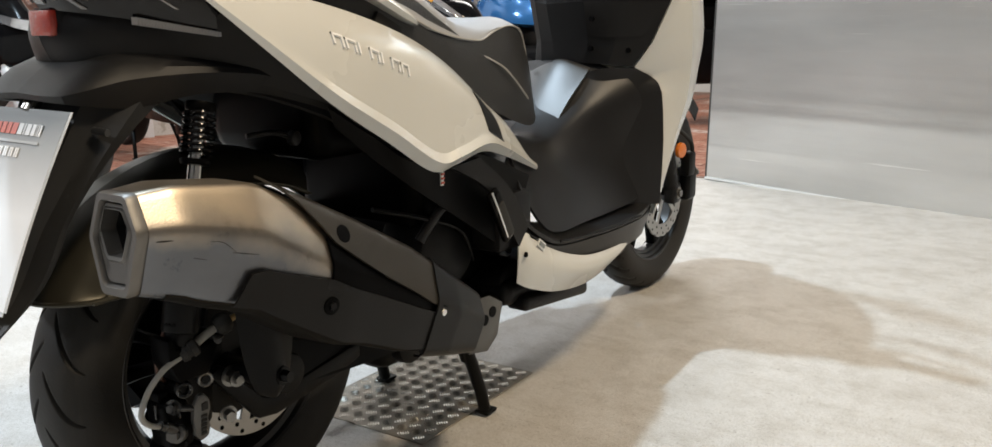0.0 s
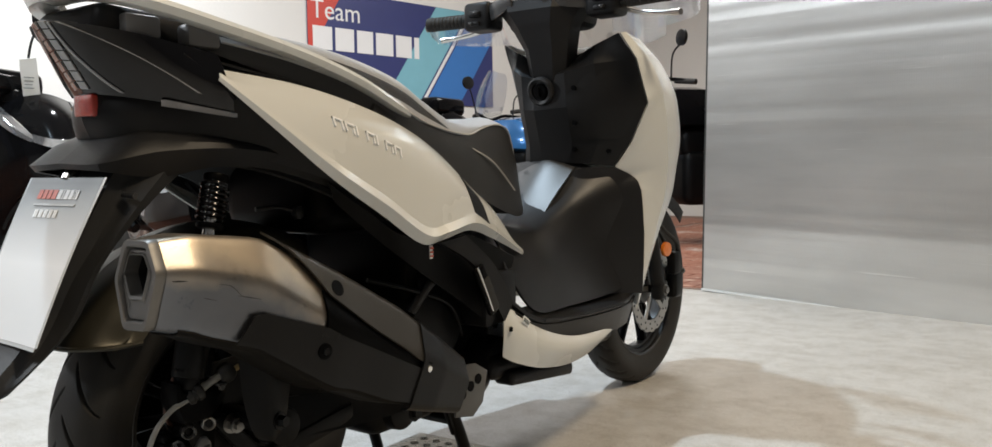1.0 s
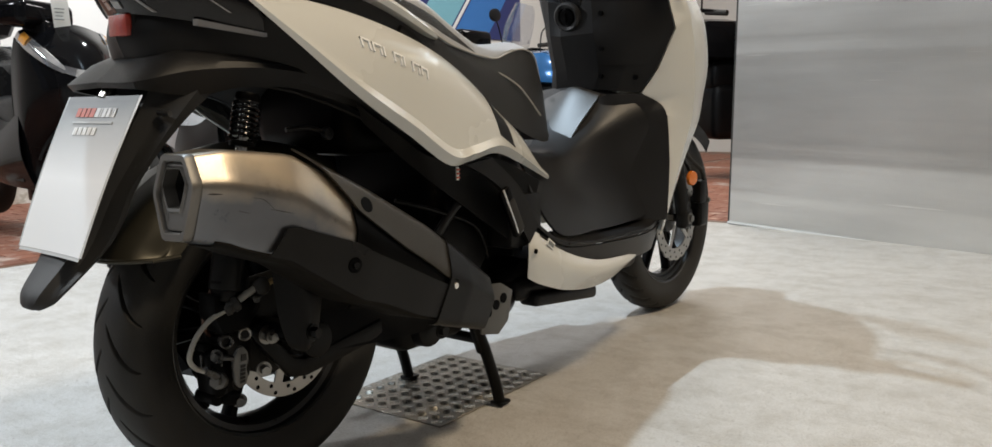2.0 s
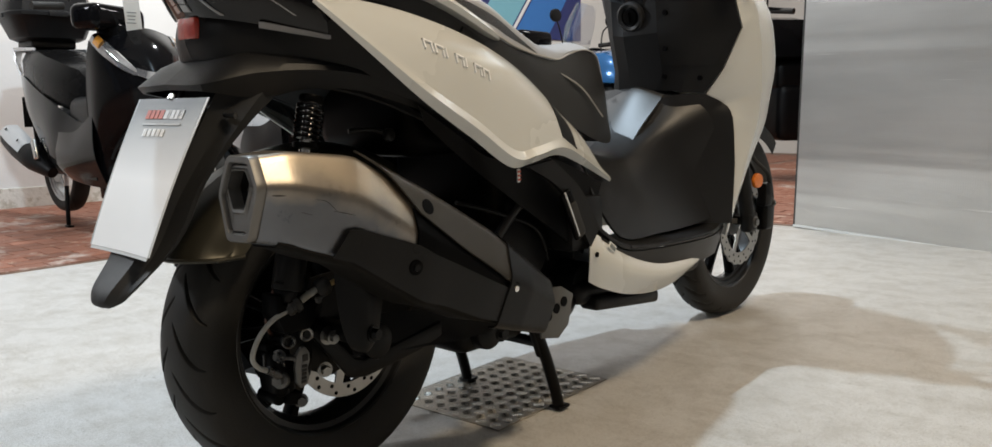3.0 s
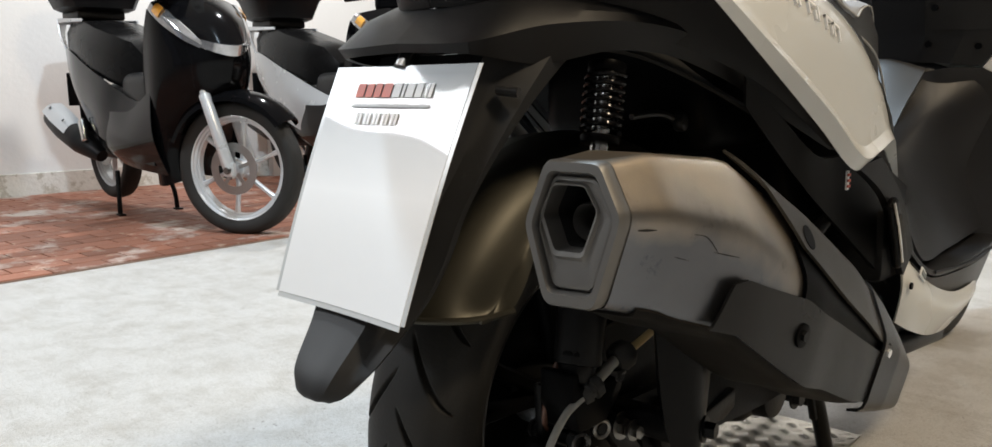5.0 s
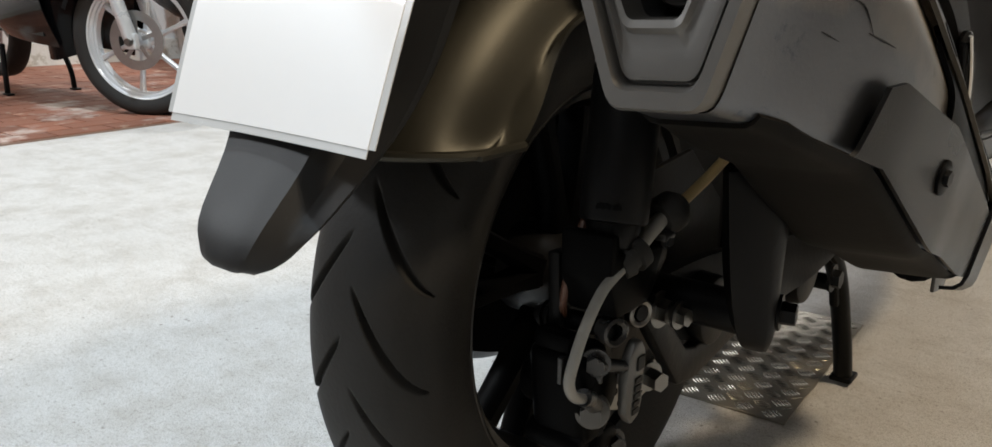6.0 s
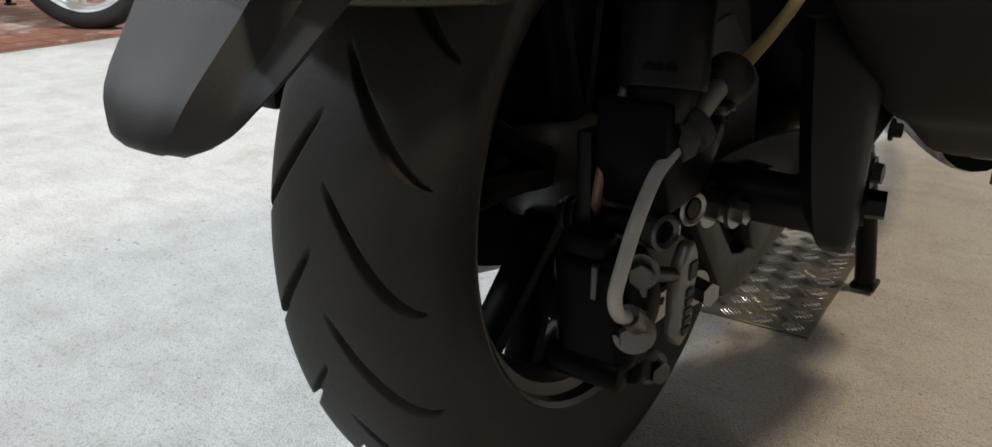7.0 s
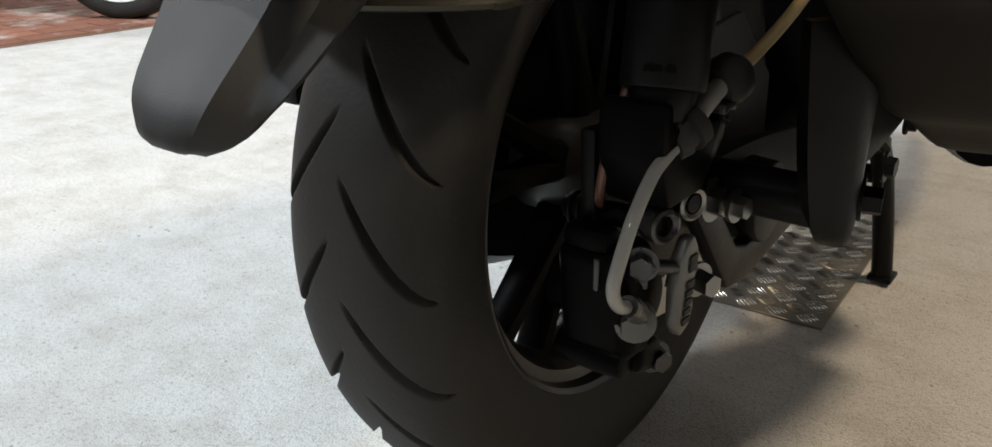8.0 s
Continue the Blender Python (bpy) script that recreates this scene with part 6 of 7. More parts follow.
part("laminate_edge", thick(grid([[p + Vector((0, 0.0004, 0.0)) for p in card_rows[15]], [p + Vector((0.0005, -0.0020, -0.0045)) for p in card_rows[15]]]), 0.0006), "laminate", card, "clear laminate margin")


def card_strip(f0, f1, x0, x1, mat, name, lift):
    """A printed patch that lies on the bent card."""
    rows = []
    n = 4
    for i in range(n + 1):
        k = (f0 + (f1 - f0) * i / n) * 15
        a = min(int(k), 14)
        r0, r1 = card_rows[a], card_rows[a + 1]
        row = []
        for j in range(5):
            u = (x0 + (x1 - x0) * j / 4) * 10
            b = min(int(u), 9)
            p = r0[b].lerp(r0[b + 1], u - b).lerp(r1[b].lerp(r1[b + 1], u - b), k - a)
            row.append(p + Vector((0, -lift, -lift * 0.3)))
        rows.append(row)
    return part(name, thick(grid(rows), -0.0004), mat, card)


x = 0.20
for w in (0.068, 0.064, 0.062, 0.076):
    card_strip(0.078, 0.138, x, x + w - 0.012, "print_red", "logo_block", 0.0014)
    x += w
for w in (0.068, 0.030, 0.068, 0.060, 0.018, 0.022, 0.034):
    card_strip(0.078, 0.138, x, x + w - 0.012, "letters", "logo_block", 0.0014)
    x += w
card_strip(0.168, 0.182, 0.19, 0.77, "print_pale", "text_bar", 0.0014)
x = 0.25
for k in range(10):
    card_strip(0.208, 0.258, x, x + 0.018, "letters", "text_bar", 0.0014)
    x += 0.042 if k in (1, 3, 5, 7) else 0.026

# ---------------------------------------------------------------- tread plate under the stand
plate = thing("tread_plate", "worn aluminium tread plate lying under the centre stand", "metal plate")
PL = Matrix.Translation((0.120, 0.338, 0.0)) @ Matrix.Rotation(radians(2.4), 4, "Z")
PW, PLN = 0.30, 0.40
part("sheet", put(box((-PW / 2, PLN / 2, 0.0015), (PW, PLN, 0.003), 0.0006, 1), PL), "tread", plate, "thin aluminium sheet")
bars = []
cell = 0.026
q45 = Matrix.Rotation(radians(45), 4, "Z")
for i in range(-20, 20):
    for j in range(-20, 20):
        c = Matrix.Translation((-PW / 2, PLN / 2, 0.003)) @ q45 @ Matrix.Translation(((i + 0.5) * cell, (j + 0.5) * cell, 0)) @ Matrix.Rotation(radians(90 * ((i + j) % 2)), 4, "Z")
        for k in range(5):
            L = 0.0112 - 0.0010 * abs(k - 2)
            m = c @ Matrix.Translation((0, (k - 2) * 0.0047, 0))
            vs = [m @ Vector(p) for p in ((-L, 0, 0), (0, -0.0015, 0), (L, 0, 0), (0, 0.0015, 0), (-L * 0.7, 0, 0.0008), (L * 0.7, 0, 0.0008))]
            if all(-PW + 0.002 < v.x < -0.002 and 0.002 < v.y < PLN - 0.002 for v in vs):
                bars.append([PL @ v for v in vs])
verts, faces = [], []
for vs in bars:
    b = len(verts)
    verts += vs
    faces += [(b, b + 1, b + 4), (b + 4, b + 1, b + 5), (b + 1, b + 2, b + 5), (b + 2, b + 3, b + 5), (b + 5, b + 3, b + 4), (b + 3, b, b + 4)]
me = bpy.data.meshes.new("bar_pattern")
me.from_pydata(verts, [], faces)
me.materials.append(M["tread_bar"])
ob = new("bar_pattern", me)
ob.parent = plate
tagged(ob, "raised five-bar rib pattern", "", "", "stuff")

# ---------------------------------------------------------------- fluted sheet standing at the edge of the concrete
sheet_thing = thing("polycarbonate_sheet", "tall grey translucent fluted polycarbonate sheet standing upright", "plastic sheet", m=Matrix.Translation((-0.534, 3.325, 0.004)) @ Matrix.Rotation(SHEET_TURN, 4, "Z") @ Matrix.Rotation(radians(1.2), 4, "Y"))
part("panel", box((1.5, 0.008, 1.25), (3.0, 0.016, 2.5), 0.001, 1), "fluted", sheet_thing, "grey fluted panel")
part("edge_strip", box((0.003, 0.008, 1.25), (0.010, 0.020, 2.5), 0.002, 1), "lid", sheet_thing, "pale edge strip")
part("foot_strip", box((1.5, -0.004, 0.006), (3.0, 0.008, 0.012), 0.002, 1), "paper", sheet_thing, "white tape along the foot")

# ---------------------------------------------------------------- banner
bn = wl @ Matrix.Translation((0.012, 0.0, 0.0)) @ Matrix.Rotation(radians(90), 4, "Z") @ Matrix.Rotation(radians(90), 4, "X")
banner = thing("wall_banner", "printed team banner in red, navy and light blue on wall", "banner", m=bn)
part("cloth", box((4.37, 1.73, 0.0), (2.26, 0.94, 0.004)), "navy", banner, "navy printed cloth")
part("red_field", slab([(3.242, 1.62), (3.40, 1.86), (3.62, 2.198), (3.242, 2.198)], 0.002, "z", 0.003), "banner_red", banner, "red printed corner")
part("light_stripe", slab([(4.05, 1.262), (4.72, 2.198), (5.15, 2.198), (4.48, 1.262)], 0.002, "z", 0.003), "banner_sky", banner, "light blue printed stripe")
part("blue_stripe", slab([(4.56, 1.262), (5.23, 2.198), (5.498, 2.198), (5.498, 1.95), (5.01, 1.262)], 0.002, "z", 0.003), "banner_blue", banner, "blue printed stripe")
part("white_line", slab([(4.50, 1.262), (5.17, 2.198), (5.21, 2.198), (4.54, 1.262)], 0.002, "z", 0.0035), "letters", banner, "white printed line")
words("Team", 0.235, "letters", Matrix.Translation((3.27, 1.945, 0.006)), banner, depth=0.001)
xx = 3.29
for w in (0.20, 0.20, 0.18, 0.20, 0.19, 0.06):
    part("word_block", box((xx + w / 2, 1.78, 0.006), (w, 0.20, 0.003)), "letters", banner)
    xx += w + 0.034

# ---------------------------------------------------------------- the other scooters
def far_scooter(m, label, body="gloss", wheels="silver", fork_mat="chrome", box_mat="plastic", tag=True, side="gloss", steer=0.0, mirrors=(1, -1)):
    """A tall-wheeled commuter scooter with a top box; rear wheel at its origin, heading along +y."""
    th = thing("scooter", label, "scooter", "scooters for sale", m=m)
    wb, lift = 1.36, 0.045

    def slim(curves, k=0.84):
        return [[(x * k, y, z) for x, y, z in c] for c in curves]

    wheels_made, steered = [], []
    for name, y in (("rear_wheel", 0.0), ("front_wheel", wb)):
        wheels_made.append(wheel(name, th, (0, y, 0.287 + (lift if y == 0 else 0)), 0.287, 0.225, 0.048, 0.036, 26, wheels, 6, 0.04, 0.013, (0.11, 0.075, 0.055, 0, 0), 104, 16, "painted cast wheel with slim spokes" if wheels == "silver" else "dark cast wheel", leans=(0.30,)))
    fk = part("fork", merged(*[merged(cyl((x, wb, 0.287), (x, wb - 0.10, 0.60), 0.026, 0.024, 20, 0.003), cyl((x, wb - 0.10, 0.60), (x, wb - 0.14, 0.74), 0.017, seg=16), box((x, wb, 0.287), (0.03, 0.05, 0.06), 0.008)) for x in (0.085, -0.085)]), fork_mat, th,
              "bright silver fork legs")
    steered += [wheels_made[1], fk]
    part("axle_nut", bolt((0.103, wb, 0.287), (1, 0, 0), 0.013, 0.012), "zinc", fk)
    fender = thick(put(lathe([(-0.085, 0.285), (-0.08, 0.305), (-0.05, 0.325), (0, 0.335), (0.05, 0.325), (0.08, 0.305), (0.085, 0.285)], 30, 38, 120), Matrix.Translation((0, wb, 0.287))), 0.003)
    steered.append(part("front_mudguard", fender, body, th, "glossy front mudguard"))
    for s in (1, -1):
        bm = sheet(slim([[(0.0, 1.418, 0.757), (0.0, 1.405, 0.70), (0.0, 1.34, 0.60), (0.0, 1.14, 0.42), (0.0, 1.08, 0.24)], [(0.125, 1.345, 0.790), (0.14, 1.335, 0.72), (0.14, 1.28, 0.60), (0.12, 1.10, 0.42), (0.11, 1.06, 0.22)],
                    [(0.226, 1.172, 0.888), (0.238, 1.16, 0.80), (0.235, 1.12, 0.64), (0.21, 1.05, 0.42), (0.185, 1.02, 0.20)], [(0.245, 1.075, 0.955), (0.250, 1.03, 0.84), (0.24, 0.99, 0.62), (0.215, 0.98, 0.40), (0.19, 0.96, 0.20)]]), 20, 18, 0.004)
        part("front_shield", bm if s == 1 else mirrored(bm), body, th, "glossy front shield")
        bm = sheet(slim([[(0.21, 1.058, 0.93), (0.244, 1.028, 0.84), (0.24, 0.985, 0.62), (0.20, 0.975, 0.36)], [(0.10, 1.0, 0.95), (0.12, 0.98, 0.84), (0.12, 0.96, 0.62), (0.10, 0.95, 0.36)]]), 14, 6, 0.004)
        part("inner_shield", bm if s == 1 else mirrored(bm), "plastic", th)
        bm = sheet([[(0.20, 1.03, 0.62), (0.205, 0.8, 0.53), (0.205, 0.55, 0.52), (0.19, 0.3, 0.50)], [(0.215, 1.06, 0.42), (0.225, 0.8, 0.38), (0.215, 0.55, 0.36), (0.18, 0.3, 0.37)],
                    [(0.165, 1.08, 0.25), (0.18, 0.8, 0.262), (0.17, 0.55, 0.285), (0.14, 0.3, 0.34)]], 24, 12, 0.004)
        part("lower_fairing", bm if s == 1 else mirrored(bm), body, th, "glossy lower fairing")
        bm = sheet([[(0.12, -0.27, 0.855), (0.165, -0.05, 0.82), (0.182, 0.2, 0.745), (0.185, 0.45, 0.67), (0.17, 0.62, 0.61), (0.165, 0.80, 0.57), (0.17, 0.98, 0.60)], [(0.125, -0.22, 0.69), (0.175, 0.0, 0.63), (0.20, 0.25, 0.58), (0.21, 0.45, 0.54), (0.20, 0.64, 0.49), (0.195, 0.82, 0.46), (0.195, 1.0, 0.46)],
                    [(0.118, -0.12, 0.56), (0.175, 0.12, 0.50), (0.2, 0.32, 0.42), (0.21, 0.48, 0.38), (0.20, 0.66, 0.33), (0.195, 0.84, 0.30), (0.19, 1.0, 0.29)]], 36, 14, 0.004)
        part("side_panel", bm if s == 1 else mirrored(bm), side, th, "smooth rear side panel")
        bm = sheet([[(0.172, 1.105, 0.992), (0.160, 1.20, 0.935), (0.128, 1.295, 0.862), (0.096, 1.350, 0.812)], [(0.196, 1.105, 0.982), (0.184, 1.19, 0.915), (0.146, 1.295, 0.842), (0.104, 1.352, 0.800)],
                    [(0.206, 1.085, 0.955), (0.192, 1.17, 0.892), (0.152, 1.285, 0.822), (0.108, 1.348, 0.786)]], 22, 10, 0.006)
        lamp = part("indicator", bm if s == 1 else mirrored(bm), "lens_clear", th, "clear front indicator lens")
        bm = sheet([[(0.178, 1.135, 0.976), (0.174, 1.175, 0.952)], [(0.197, 1.132, 0.962), (0.192, 1.172, 0.932)], [(0.202, 1.118, 0.942), (0.196, 1.160, 0.912)]], 10, 8, 0.003)
        bm = put(bm, Matrix.Translation((0.003, 0.003, 0.002)))
        part("indicator_bulb", bm if s == 1 else mirrored(bm), "amber", lamp, "amber bulb behind the lens")
        steered.append(part("grip", cyl((0.22 * s, 1.0, 1.10), (0.36 * s, 0.96, 1.09), 0.017, seg=14), "rubber", th))
        if s in mirrors:
            steered.append(part("mirror", merged(tube([(0.20 * s, 1.02, 1.12), (0.23 * s, 1.03, 1.27), (0.29 * s, 1.03, 1.37)], 0.006, 8, 14), put(lathe([(-1, 0.0), (-0.9, 0.6), (-0.3, 1.0), (0.6, 1.0), (0.75, 0.85), (0.7, 0.0)], 28), Matrix.Translation((0.31 * s, 1.03, 1.43)) @ Matrix.Rotation(radians(-90), 4, "Z") @ Matrix.Rotation(0.35, 4, "X") @ Matrix.Diagonal((0.018, 0.046, 0.080, 1)))), "plastic", th, "black rear-view mirror"))
        bm = merged(sheet([[(0.0, -0.345, 1.0), (0.06, -0.335, 1.0), (0.118, -0.290, 0.998), (0.142, -0.20, 0.994), (0.135, 0.08, 0.978)], [(0.0, -0.335, 0.978), (0.064, -0.325, 0.976), (0.124, -0.280, 0.972), (0.148, -0.195, 0.972), (0.139, 0.08, 0.964)]], 26, 5, 0.010),
                    sheet([[(0.085, -0.335, 0.998), (0.112, -0.305, 0.915), (0.122, -0.245, 0.842)], [(0.150, -0.270, 0.998), (0.156, -0.240, 0.915), (0.148, -0.190, 0.838)]], 16, 6, 0.010))
        part("grab_rail", bm if s == 1 else mirrored(bm), "silver", th, "silver grab rail bent down at the tail")
    part("headlight", merged(sheet(slim([[(-0.130, 1.345, 0.792), (-0.07, 1.40, 0.765), (0, 1.425, 0.752), (0.07, 1.40, 0.765), (0.130, 1.345, 0.792)], [(-0.120, 1.345, 0.822), (-0.07, 1.41, 0.802), (0, 1.436, 0.795), (0.07, 1.41, 0.802), (0.120, 1.345, 0.822)]]), 24, 8, 0.012)), "lens_clear", th,
         "chrome-backed V-shaped headlight")
    part("nose_panel", sheet([[(-0.175, 1.098, 0.990), (-0.08, 1.150, 1.012), (0, 1.165, 1.020), (0.08, 1.150, 1.012), (0.175, 1.098, 0.990)], [(-0.145, 1.245, 0.905), (-0.07, 1.300, 0.918), (0, 1.318, 0.922), (0.07, 1.300, 0.918), (0.145, 1.245, 0.905)], [(-0.10, 1.345, 0.815), (-0.06, 1.400, 0.800), (0, 1.425, 0.792), (0.06, 1.400, 0.800), (0.10, 1.345, 0.815)]], 20, 14, 0.006), body, th, "glossy black nose panel")
    steered.append(part("handlebar_cover", merged(box((0, 1.06, 1.06), (0.36, 0.16, 0.12), 0.04, 4), box((0, 1.08, 0.98), (0.12, 0.12, 0.14), 0.03, 3)), body, th, "glossy handlebar cover"))
    part("seat", merged(grid([[Vector((a * w, y, z0 + (z1 - z0) * b)) for a, b in ((1, 0), (1, 0.6), (0.8, 1), (0, 1.05), (-0.8, 1), (-1, 0.6), (-1, 0))] for y, w, z0, z1 in
                              ((-0.29, 0.08, 0.88, 0.955), (-0.22, 0.12, 0.85, 0.972), (-0.08, 0.155, 0.81, 0.978), (0.1, 0.17, 0.76, 0.962), (0.25, 0.175, 0.72, 0.925), (0.45, 0.16, 0.66, 0.88), (0.6, 0.12, 0.62, 0.84), (0.69, 0.07, 0.6, 0.75))], caps=True)), "vinyl", th, "black vinyl seat")
    part("leg_gap", merged(box((0, 0.80, 0.52), (0.32, 0.44, 0.36), 0.05, 3), box((0, 0.72, 0.36), (0.34, 0.6, 0.10), 0.03, 3), box((0, 0.45, 0.5), (0.30, 0.36, 0.3), 0.05, 3), box((0, 0.12, 0.42), (0.22, 0.5, 0.3), 0.05, 3)), "plastic", th, "dark floor and engine housing")
    case = part("top_box", merged(grid([[Vector((a * w, -0.13 + b * d, z + 0.038)) for a, b in ((1, 0.55), (0.8, 0.92), (0.3, 1), (-0.3, 1), (-0.8, 0.92), (-1, 0.55), (-1, -0.5), (-0.82, -0.9), (0, -1), (0.82, -0.9), (1, -0.5))] for z, w, d in
                                        ((0.99, 0.15, 0.14), (1.005, 0.18, 0.17), (1.115, 0.225, 0.205), (1.125, 0.235, 0.215), (1.142, 0.235, 0.215), (1.15, 0.225, 0.205), (1.25, 0.205, 0.19), (1.29, 0.15, 0.14))], close_v=True, caps=True)), box_mat, th, "hard plastic top box")
    part("latch", box((0.0, 0.215 - 0.13, 1.173), (0.10, 0.012, 0.03), 0.003), "plastic_mid", case)
    part("side_latch", box((0.236, -0.13, 1.168), (0.01, 0.07, 0.024), 0.003), "plastic_mid", case)
    part("box_rack", box((0, -0.15, 1.010), (0.24, 0.26, 0.050), 0.012, 3), "plastic", th)
    muf = part("muffler", tube([(0.200, -0.285, 0.480), (0.200, -0.27, 0.476), (0.198, -0.1, 0.425), (0.185, 0.08, 0.36), (0.15, 0.24, 0.29)], [0.045, 0.062, 0.072, 0.066, 0.03], 20, 32), "plastic", th, "black silencer")
    bm = sheet([[(0.168, -0.265, 0.552), (0.168, -0.12, 0.512), (0.165, 0.03, 0.452)], [(0.225, -0.268, 0.548), (0.228, -0.12, 0.508), (0.220, 0.03, 0.448)], [(0.268, -0.265, 0.512), (0.276, -0.12, 0.465), (0.262, 0.03, 0.405)]], 20, 8, 0.004)
    shield = part("heat_shield", bm, "silver", muf, "silver heat shield")
    for y, z in ((-0.215, 0.535), (-0.02, 0.474)):
        part("shield_screw", bolt((0.240, y, z - 0.006), (0.7, 0, 0.7), 0.008, 0.005, False), "engine", shield)
    part("peg", box((0.205, 0.16, 0.42), (0.03, 0.05, 0.12), 0.012, 3, Matrix.Rotation(0.3, 4, "X")), "chrome", th, "silver folded footpeg")
    part("stand_leg", merged(tube([(0.12, 0.35, 0.22), (0.14, 0.40, 0.1), (0.145, 0.41, 0.012)], 0.012, 8, 12), box((0.145, 0.42, 0.008), (0.03, 0.06, 0.012), 0.003)), "engine", th)
    part("stand_leg", merged(tube([(-0.12, 0.35, 0.22), (-0.14, 0.40, 0.1), (-0.145, 0.41, 0.012)], 0.012, 8, 12), box((-0.145, 0.42, 0.008), (0.03, 0.06, 0.012), 0.003)), "engine", th)
    part("plate_holder", merged(box((0, -0.36, 0.625), (0.20, 0.008, 0.18), 0.004), box((0, -0.29, 0.72), (0.10, 0.16, 0.06), 0.012)), "plastic", th, "dark number plate carrier")
    part("rear_shock", cyl((0.12, -0.02, 0.38), (0.11, -0.10, 0.70), 0.026, seg=14), "rim", th)
    if tag:
        t = part("price_tag", box((0.045, 1.21, 1.085), (0.075, 0.003, 0.17), 0.001, 1, Matrix.Rotation(-0.30, 4, "X") @ Matrix.Rotation(0.18, 4, "Y")), "paper", th, "white hanging price tag")
        for k in range(7):
            part("tag_line", box((0.045 + 0.0015 * k, 1.2135, 1.130 - 0.016 * k), (0.045 - 0.006 * (k % 3), 0.001, 0.004), 0.0, m=Matrix.Rotation(-0.30, 4, "X")), "print_grey", t)
    pivot = Matrix.Translation((0, 1.28, 0)) @ Matrix.Rotation(steer, 4, "Z") @ Matrix.Translation((0, -1.28, 0))
    for ob in steered:
        ob.matrix_basis = pivot @ ob.matrix_basis
    return th


FWD = Vector((0.998, -0.065))
turn = math.atan2(-FWD.x, FWD.y)
far_scooter(Matrix.Translation((-4.02, 1.21, 0.006)) @ Matrix.Rotation(turn, 4, "Z"), "glossy black scooter, silver wheels, black top box, by the wall", fork_mat="silver", steer=radians(30))
far_scooter(Matrix.Translation((-4.02, 2.35, 0.006)) @ Matrix.Rotation(turn - 0.06, 4, "Z"), "grey and black scooter with a top box beside another", "gloss", "silver", "alloy", "plastic", False, "grey_paint", radians(-40), (1,))
far_scooter(Matrix.Translation((-3.6, 3.6, 0)) @ Matrix.Rotation(turn + 0.15, 4, "Z"), "black commuter scooter standing in the back row", "gloss", "rim", "engine", "plastic", False, "gloss", mirrors=())


def far_motorcycle(m, label, tank="blue", screen=True):
    """A naked road motorcycle seen from far: rear wheel at the origin, heading along +y."""
    th = thing("motorcycle", label, "motorcycle", "motorcycles in the back row", m=m)
    for name, y in (("rear_wheel", 0.0), ("front_wheel", 1.42)):
        wheel(name, th, (0, y, 0.31), 0.31, 0.228, 0.07, 0.052, 0, "rim", 5, 0.05, 0.018, (0.145, 0.1, 0.075, 0, 0), 64, 12, "black cast wheel")
    part("fork", merged(*[cyl((x, 1.42, 0.31), (x, 1.16, 1.0), 0.027, seg=16) for x in (0.1, -0.1)]), "chrome", th, "bright fork legs")
    part("engine", merged(box((0, 0.68, 0.45), (0.36, 0.46, 0.36), 0.06, 3), box((0, 0.78, 0.68), (0.30, 0.26, 0.2), 0.05, 3), cyl((-0.2, 0.6, 0.42), (0.2, 0.6, 0.42), 0.12, seg=24, bev=0.01)), "engine", th, "dark engine block")
    part("tank", grid([[Vector((a * w, y, zc + b * h)) for a, b in ((1, -0.5), (1.0, 0.2), (0.75, 0.85), (0, 1.0), (-0.75, 0.85), (-1.0, 0.2), (-1, -0.5), (0, -0.9))] for y, w, zc, h in
                       ((0.45, 0.10, 0.80, 0.06), (0.55, 0.15, 0.84, 0.12), (0.75, 0.19, 0.88, 0.17), (0.95, 0.20, 0.88, 0.17), (1.08, 0.16, 0.86, 0.12), (1.14, 0.10, 0.85, 0.08))], close_v=True, caps=True), tank, th, "glossy fuel tank")
    part("seat", merged(box((0, 0.28, 0.83), (0.28, 0.42, 0.09), 0.035, 3), box((0, -0.02, 0.90), (0.24, 0.36, 0.09), 0.035, 3, Matrix.Rotation(-0.15, 4, "X"))), "seat", th, "black two-piece seat")
    part("tail", box((0, -0.12, 0.84), (0.2, 0.42, 0.08), 0.03, 3, Matrix.Rotation(-0.2, 4, "X")), tank, th, "painted tail unit")
    part("handlebar", merged(tube([(-0.40, 0.96, 1.05), (-0.2, 1.08, 1.08), (0, 1.10, 1.04), (0.2, 1.08, 1.08), (0.40, 0.96, 1.05)], 0.013, 8, 30)), "rim", th, "black handlebar")
    for s in (1, -1):
        part("grip", cyl((0.28 * s, 1.03, 1.065), (0.41 * s, 0.955, 1.048), 0.018, seg=12), "rubber", th)
        part("mirror", merged(tube([(0.26 * s, 1.05, 1.08), (0.30 * s, 1.06, 1.22), (0.36 * s, 1.04, 1.28)], 0.006, 8, 14), put(lathe([(-1, 0.0), (-0.9, 0.6), (-0.3, 1.0), (0.6, 1.0), (0.75, 0.85), (0.7, 0.0)], 28), Matrix.Translation((0.38 * s, 1.04, 1.32)) @ Matrix.Rotation(radians(-90), 4, "Z") @ Matrix.Diagonal((0.02, 0.065, 0.05, 1)))), "plastic", th, "black rear-view mirror")
        part("shock", cyl((0.14 * s, 0.02, 0.36), (0.13 * s, 0.16, 0.76), 0.025, seg=12), "rim", th)
    part("headlight", merged(put(lathe([(0, 0.02), (0.02, 0.09), (0.10, 0.095), (0.12, 0.085)], 24), Matrix.Translation((0, 1.17, 0.92)) @ Matrix.Rotation(radians(90), 4, "Z"))), "lens_clear", th, "round headlight")
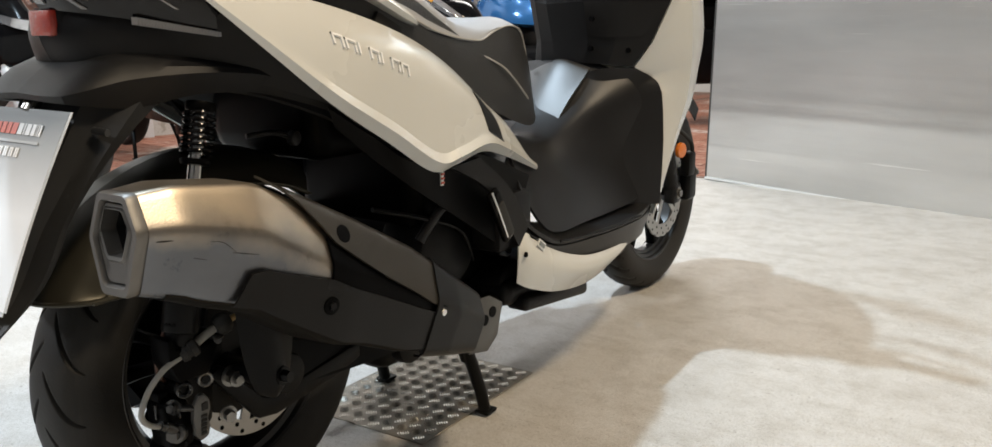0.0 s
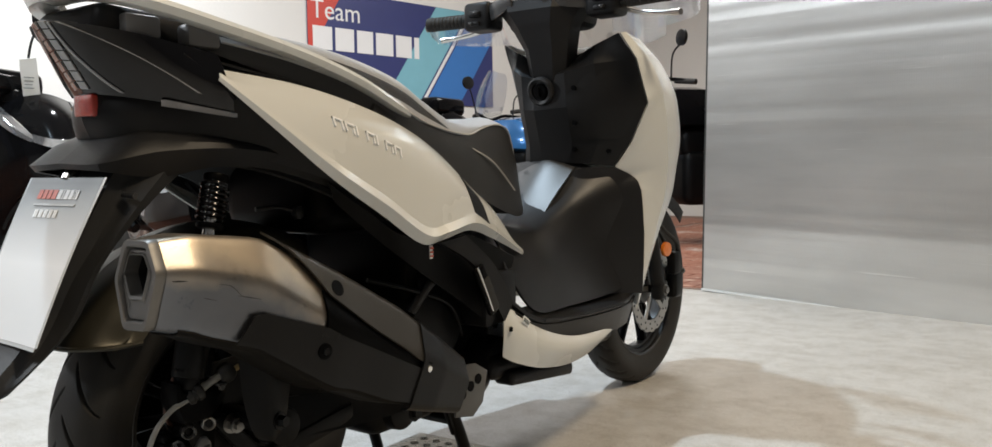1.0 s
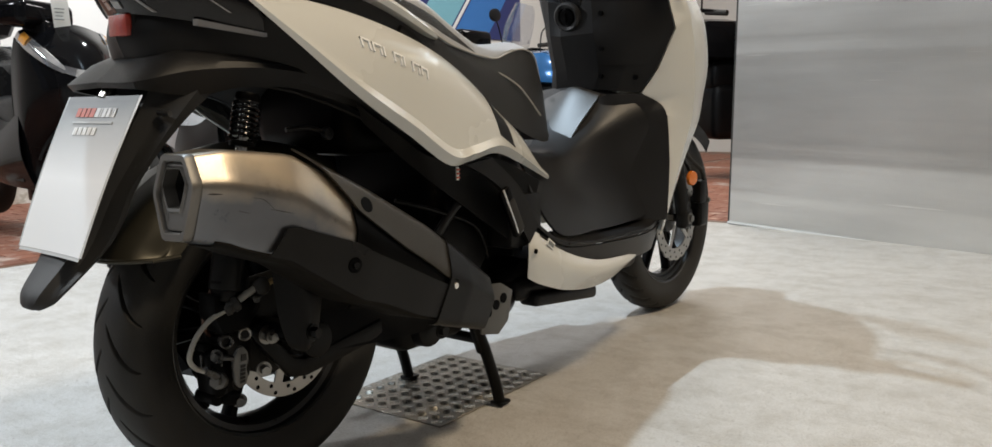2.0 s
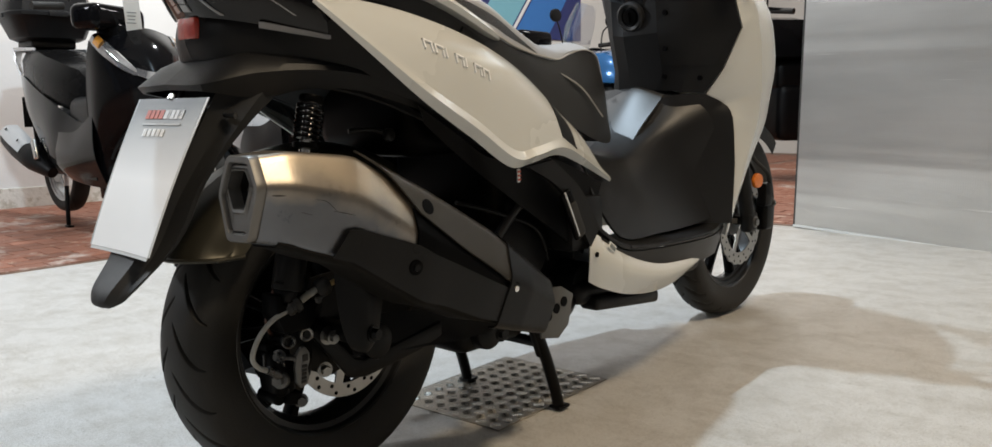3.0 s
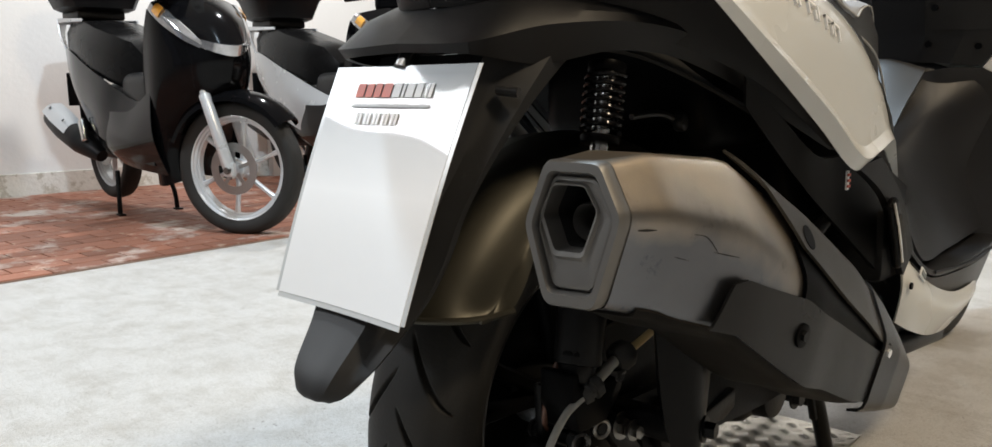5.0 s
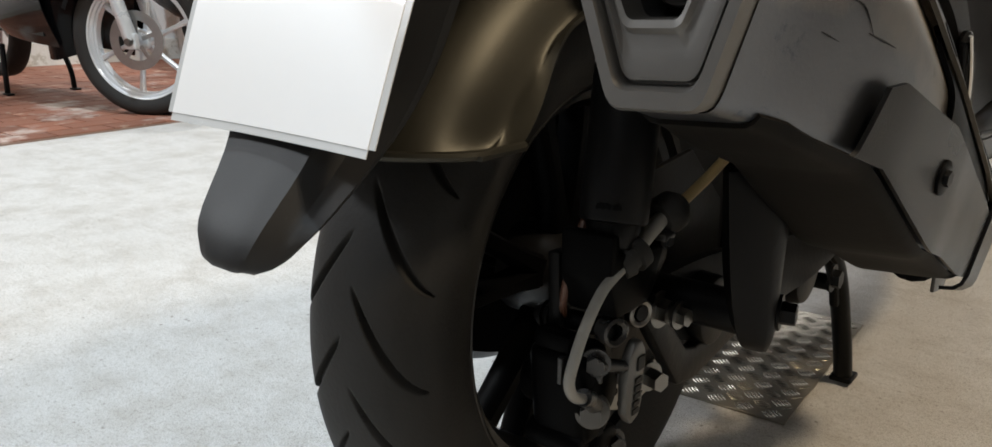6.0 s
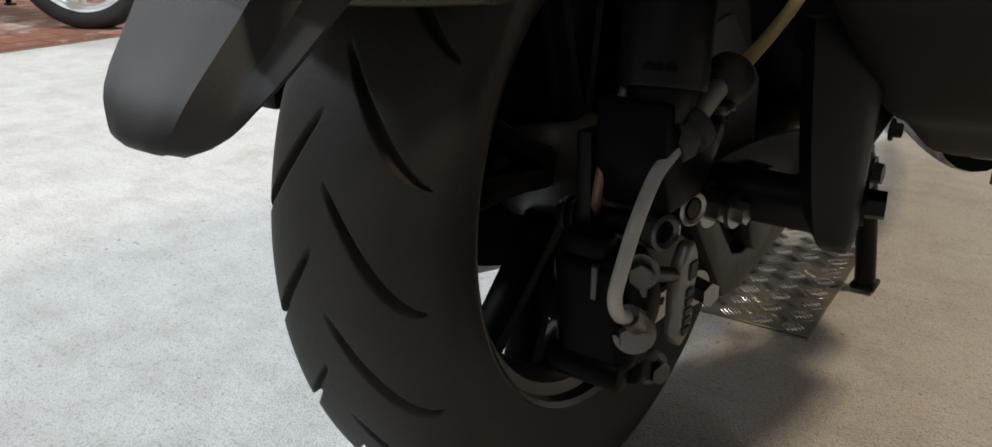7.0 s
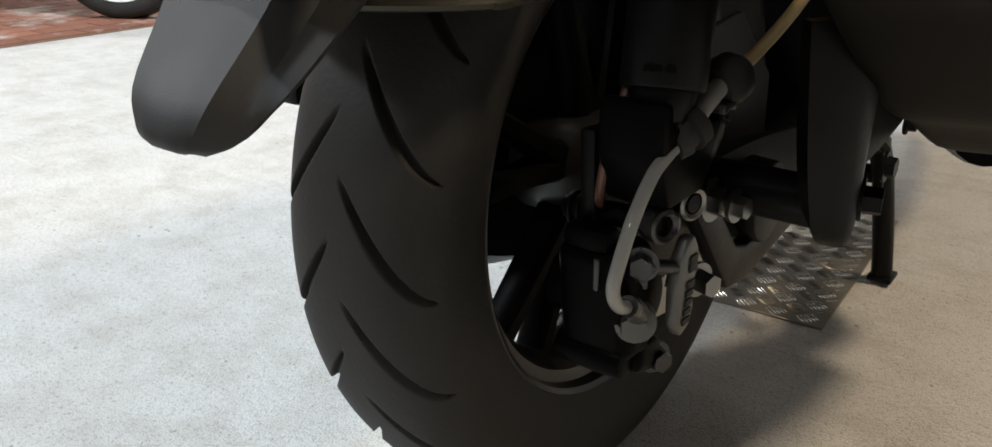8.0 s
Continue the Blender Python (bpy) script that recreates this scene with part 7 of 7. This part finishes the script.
    part("mudguard", thick(put(lathe([(-0.07, 0.315), (0, 0.335), (0.07, 0.315)], 20, 45, 90), Matrix.Translation((0, 1.42, 0.31))), 0.003), tank, th)
    part("muffler", tube([(0.17, -0.25, 0.45), (0.18, 0.1, 0.40), (0.16, 0.45, 0.32)], [0.05, 0.055, 0.03], 14, 20), "engine", th, "dark silencer")
    part("side_stand", tube([(-0.12, 0.55, 0.22), (-0.22, 0.56, 0.0)], 0.012, 8, 8), "engine", th)
    if screen:
        part("windscreen", sheet([[(-0.18, 1.14, 1.02), (0, 1.24, 1.02), (0.18, 1.14, 1.02)], [(-0.2, 1.08, 1.25), (0, 1.16, 1.27), (0.2, 1.08, 1.25)], [(-0.14, 1.02, 1.42), (0, 1.08, 1.45), (0.14, 1.02, 1.42)]], 14, 10, 0.003), "clear", th, "clear touring windscreen")
    return th


far_motorcycle(Matrix.Translation((-2.0, 5.0, 0)) @ Matrix.Rotation(radians(90), 4, "Z"), "blue motorcycle with a clear windscreen in the back row")
far_motorcycle(Matrix.Translation((-4.5, 6.2, 0)) @ Matrix.Rotation(turn + 0.1, 4, "Z") @ Matrix.Scale(1.1, 4), "dark motorcycle with tall mirrors in the back row", "gloss", False)
far_motorcycle(Matrix.Translation((-1.0, 6.4, 0)) @ Matrix.Rotation(radians(140), 4, "Z") @ Matrix.Scale(1.2, 4), "black motorcycle half hidden behind the fluted sheet", "gloss", False)

# ---------------------------------------------------------------- red tiled strip along the wall and behind
tiles = tagged(part("tiled_floor", merged(box((-3.72, 2.0, 0.003), (2.50, 14.0, 0.006)), box((1.4, 6.25, 0.003), (7.73, 5.8, 0.006))), "grout", smooth=0), "worn red terracotta tile floor with pale grout", "floor", "", "structure")
TW, TH = 0.20, 0.10
count = 0


def tile_mesh(w, h):
    me = bpy.data.meshes.new("tile")
    b = box((0, 0, 0.004), (w - 0.004, h - 0.004, 0.006), 0.0)
    for v in b.verts:
        if v.co.z > 0.004:
            v.co.x *= 0.985
            v.co.y *= 0.97
    b.to_mesh(me)
    b.free()
    me.materials.append(M["terracotta"])
    return me


tile_me = tile_mesh(TW, TH)
rest = []
for i in range(-30, 40):
    for j in range(0, 45):
        u = (i + (0.5 if j % 2 else 0)) * TW
        v = j * TH
        x, y = -2.47 - TH / 2 - v, 0.6 + u
        if x < -4.9 or y > 8.5 or y < -3.5:
            continue
        if -0.6 < y < 3.2 and count < 300 and x > -4.0:
            t = new("tile", tile_me)
            t.parent = tiles
            t.matrix_basis = Matrix.Translation((x, y, 0.004 + random.uniform(-0.0006, 0.0006))) @ Matrix.Rotation(radians(90) + random.uniform(-0.006, 0.006), 4, "Z")
            count += 1
        else:
            rest.append((x, y, True))
for i in range(0, 26):
    for j in range(0, 52):
        x, y = -2.3 + (i + (0.5 if j % 2 else 0)) * TW, 3.42 + j * TH
        if x < 3.0 and y < 8.6:
            rest.append((x, y, False))
verts, faces = [], []
for x, y, turned in rest:
    hx, hy = ((TH, TW) if turned else (TW, TH))
    hx, hy = hx / 2 - 0.002, hy / 2 - 0.002
    b = len(verts)
    z = 0.0105 + random.uniform(-0.0006, 0.0006)
    verts += [(x - hx, y - hy, 0.004), (x + hx, y - hy, 0.004), (x + hx, y + hy, 0.004), (x - hx, y + hy, 0.004), (x - hx + 0.002, y - hy + 0.002, z), (x + hx - 0.002, y - hy + 0.002, z), (x + hx - 0.002, y + hy - 0.002, z), (x - hx + 0.002, y + hy - 0.002, z)]
    faces += [(b + 4, b + 5, b + 6, b + 7), (b, b + 1, b + 5, b + 4), (b + 1, b + 2, b + 6, b + 5), (b + 2, b + 3, b + 7, b + 6), (b + 3, b, b + 4, b + 7)]
me = bpy.data.meshes.new("far_tiles")
me.from_pydata(verts, [], faces)
me.materials.append(M["terracotta"])
ob = new("far_tiles", me)
ob.parent = tiles
tagged(ob, "", "", "", "stuff")
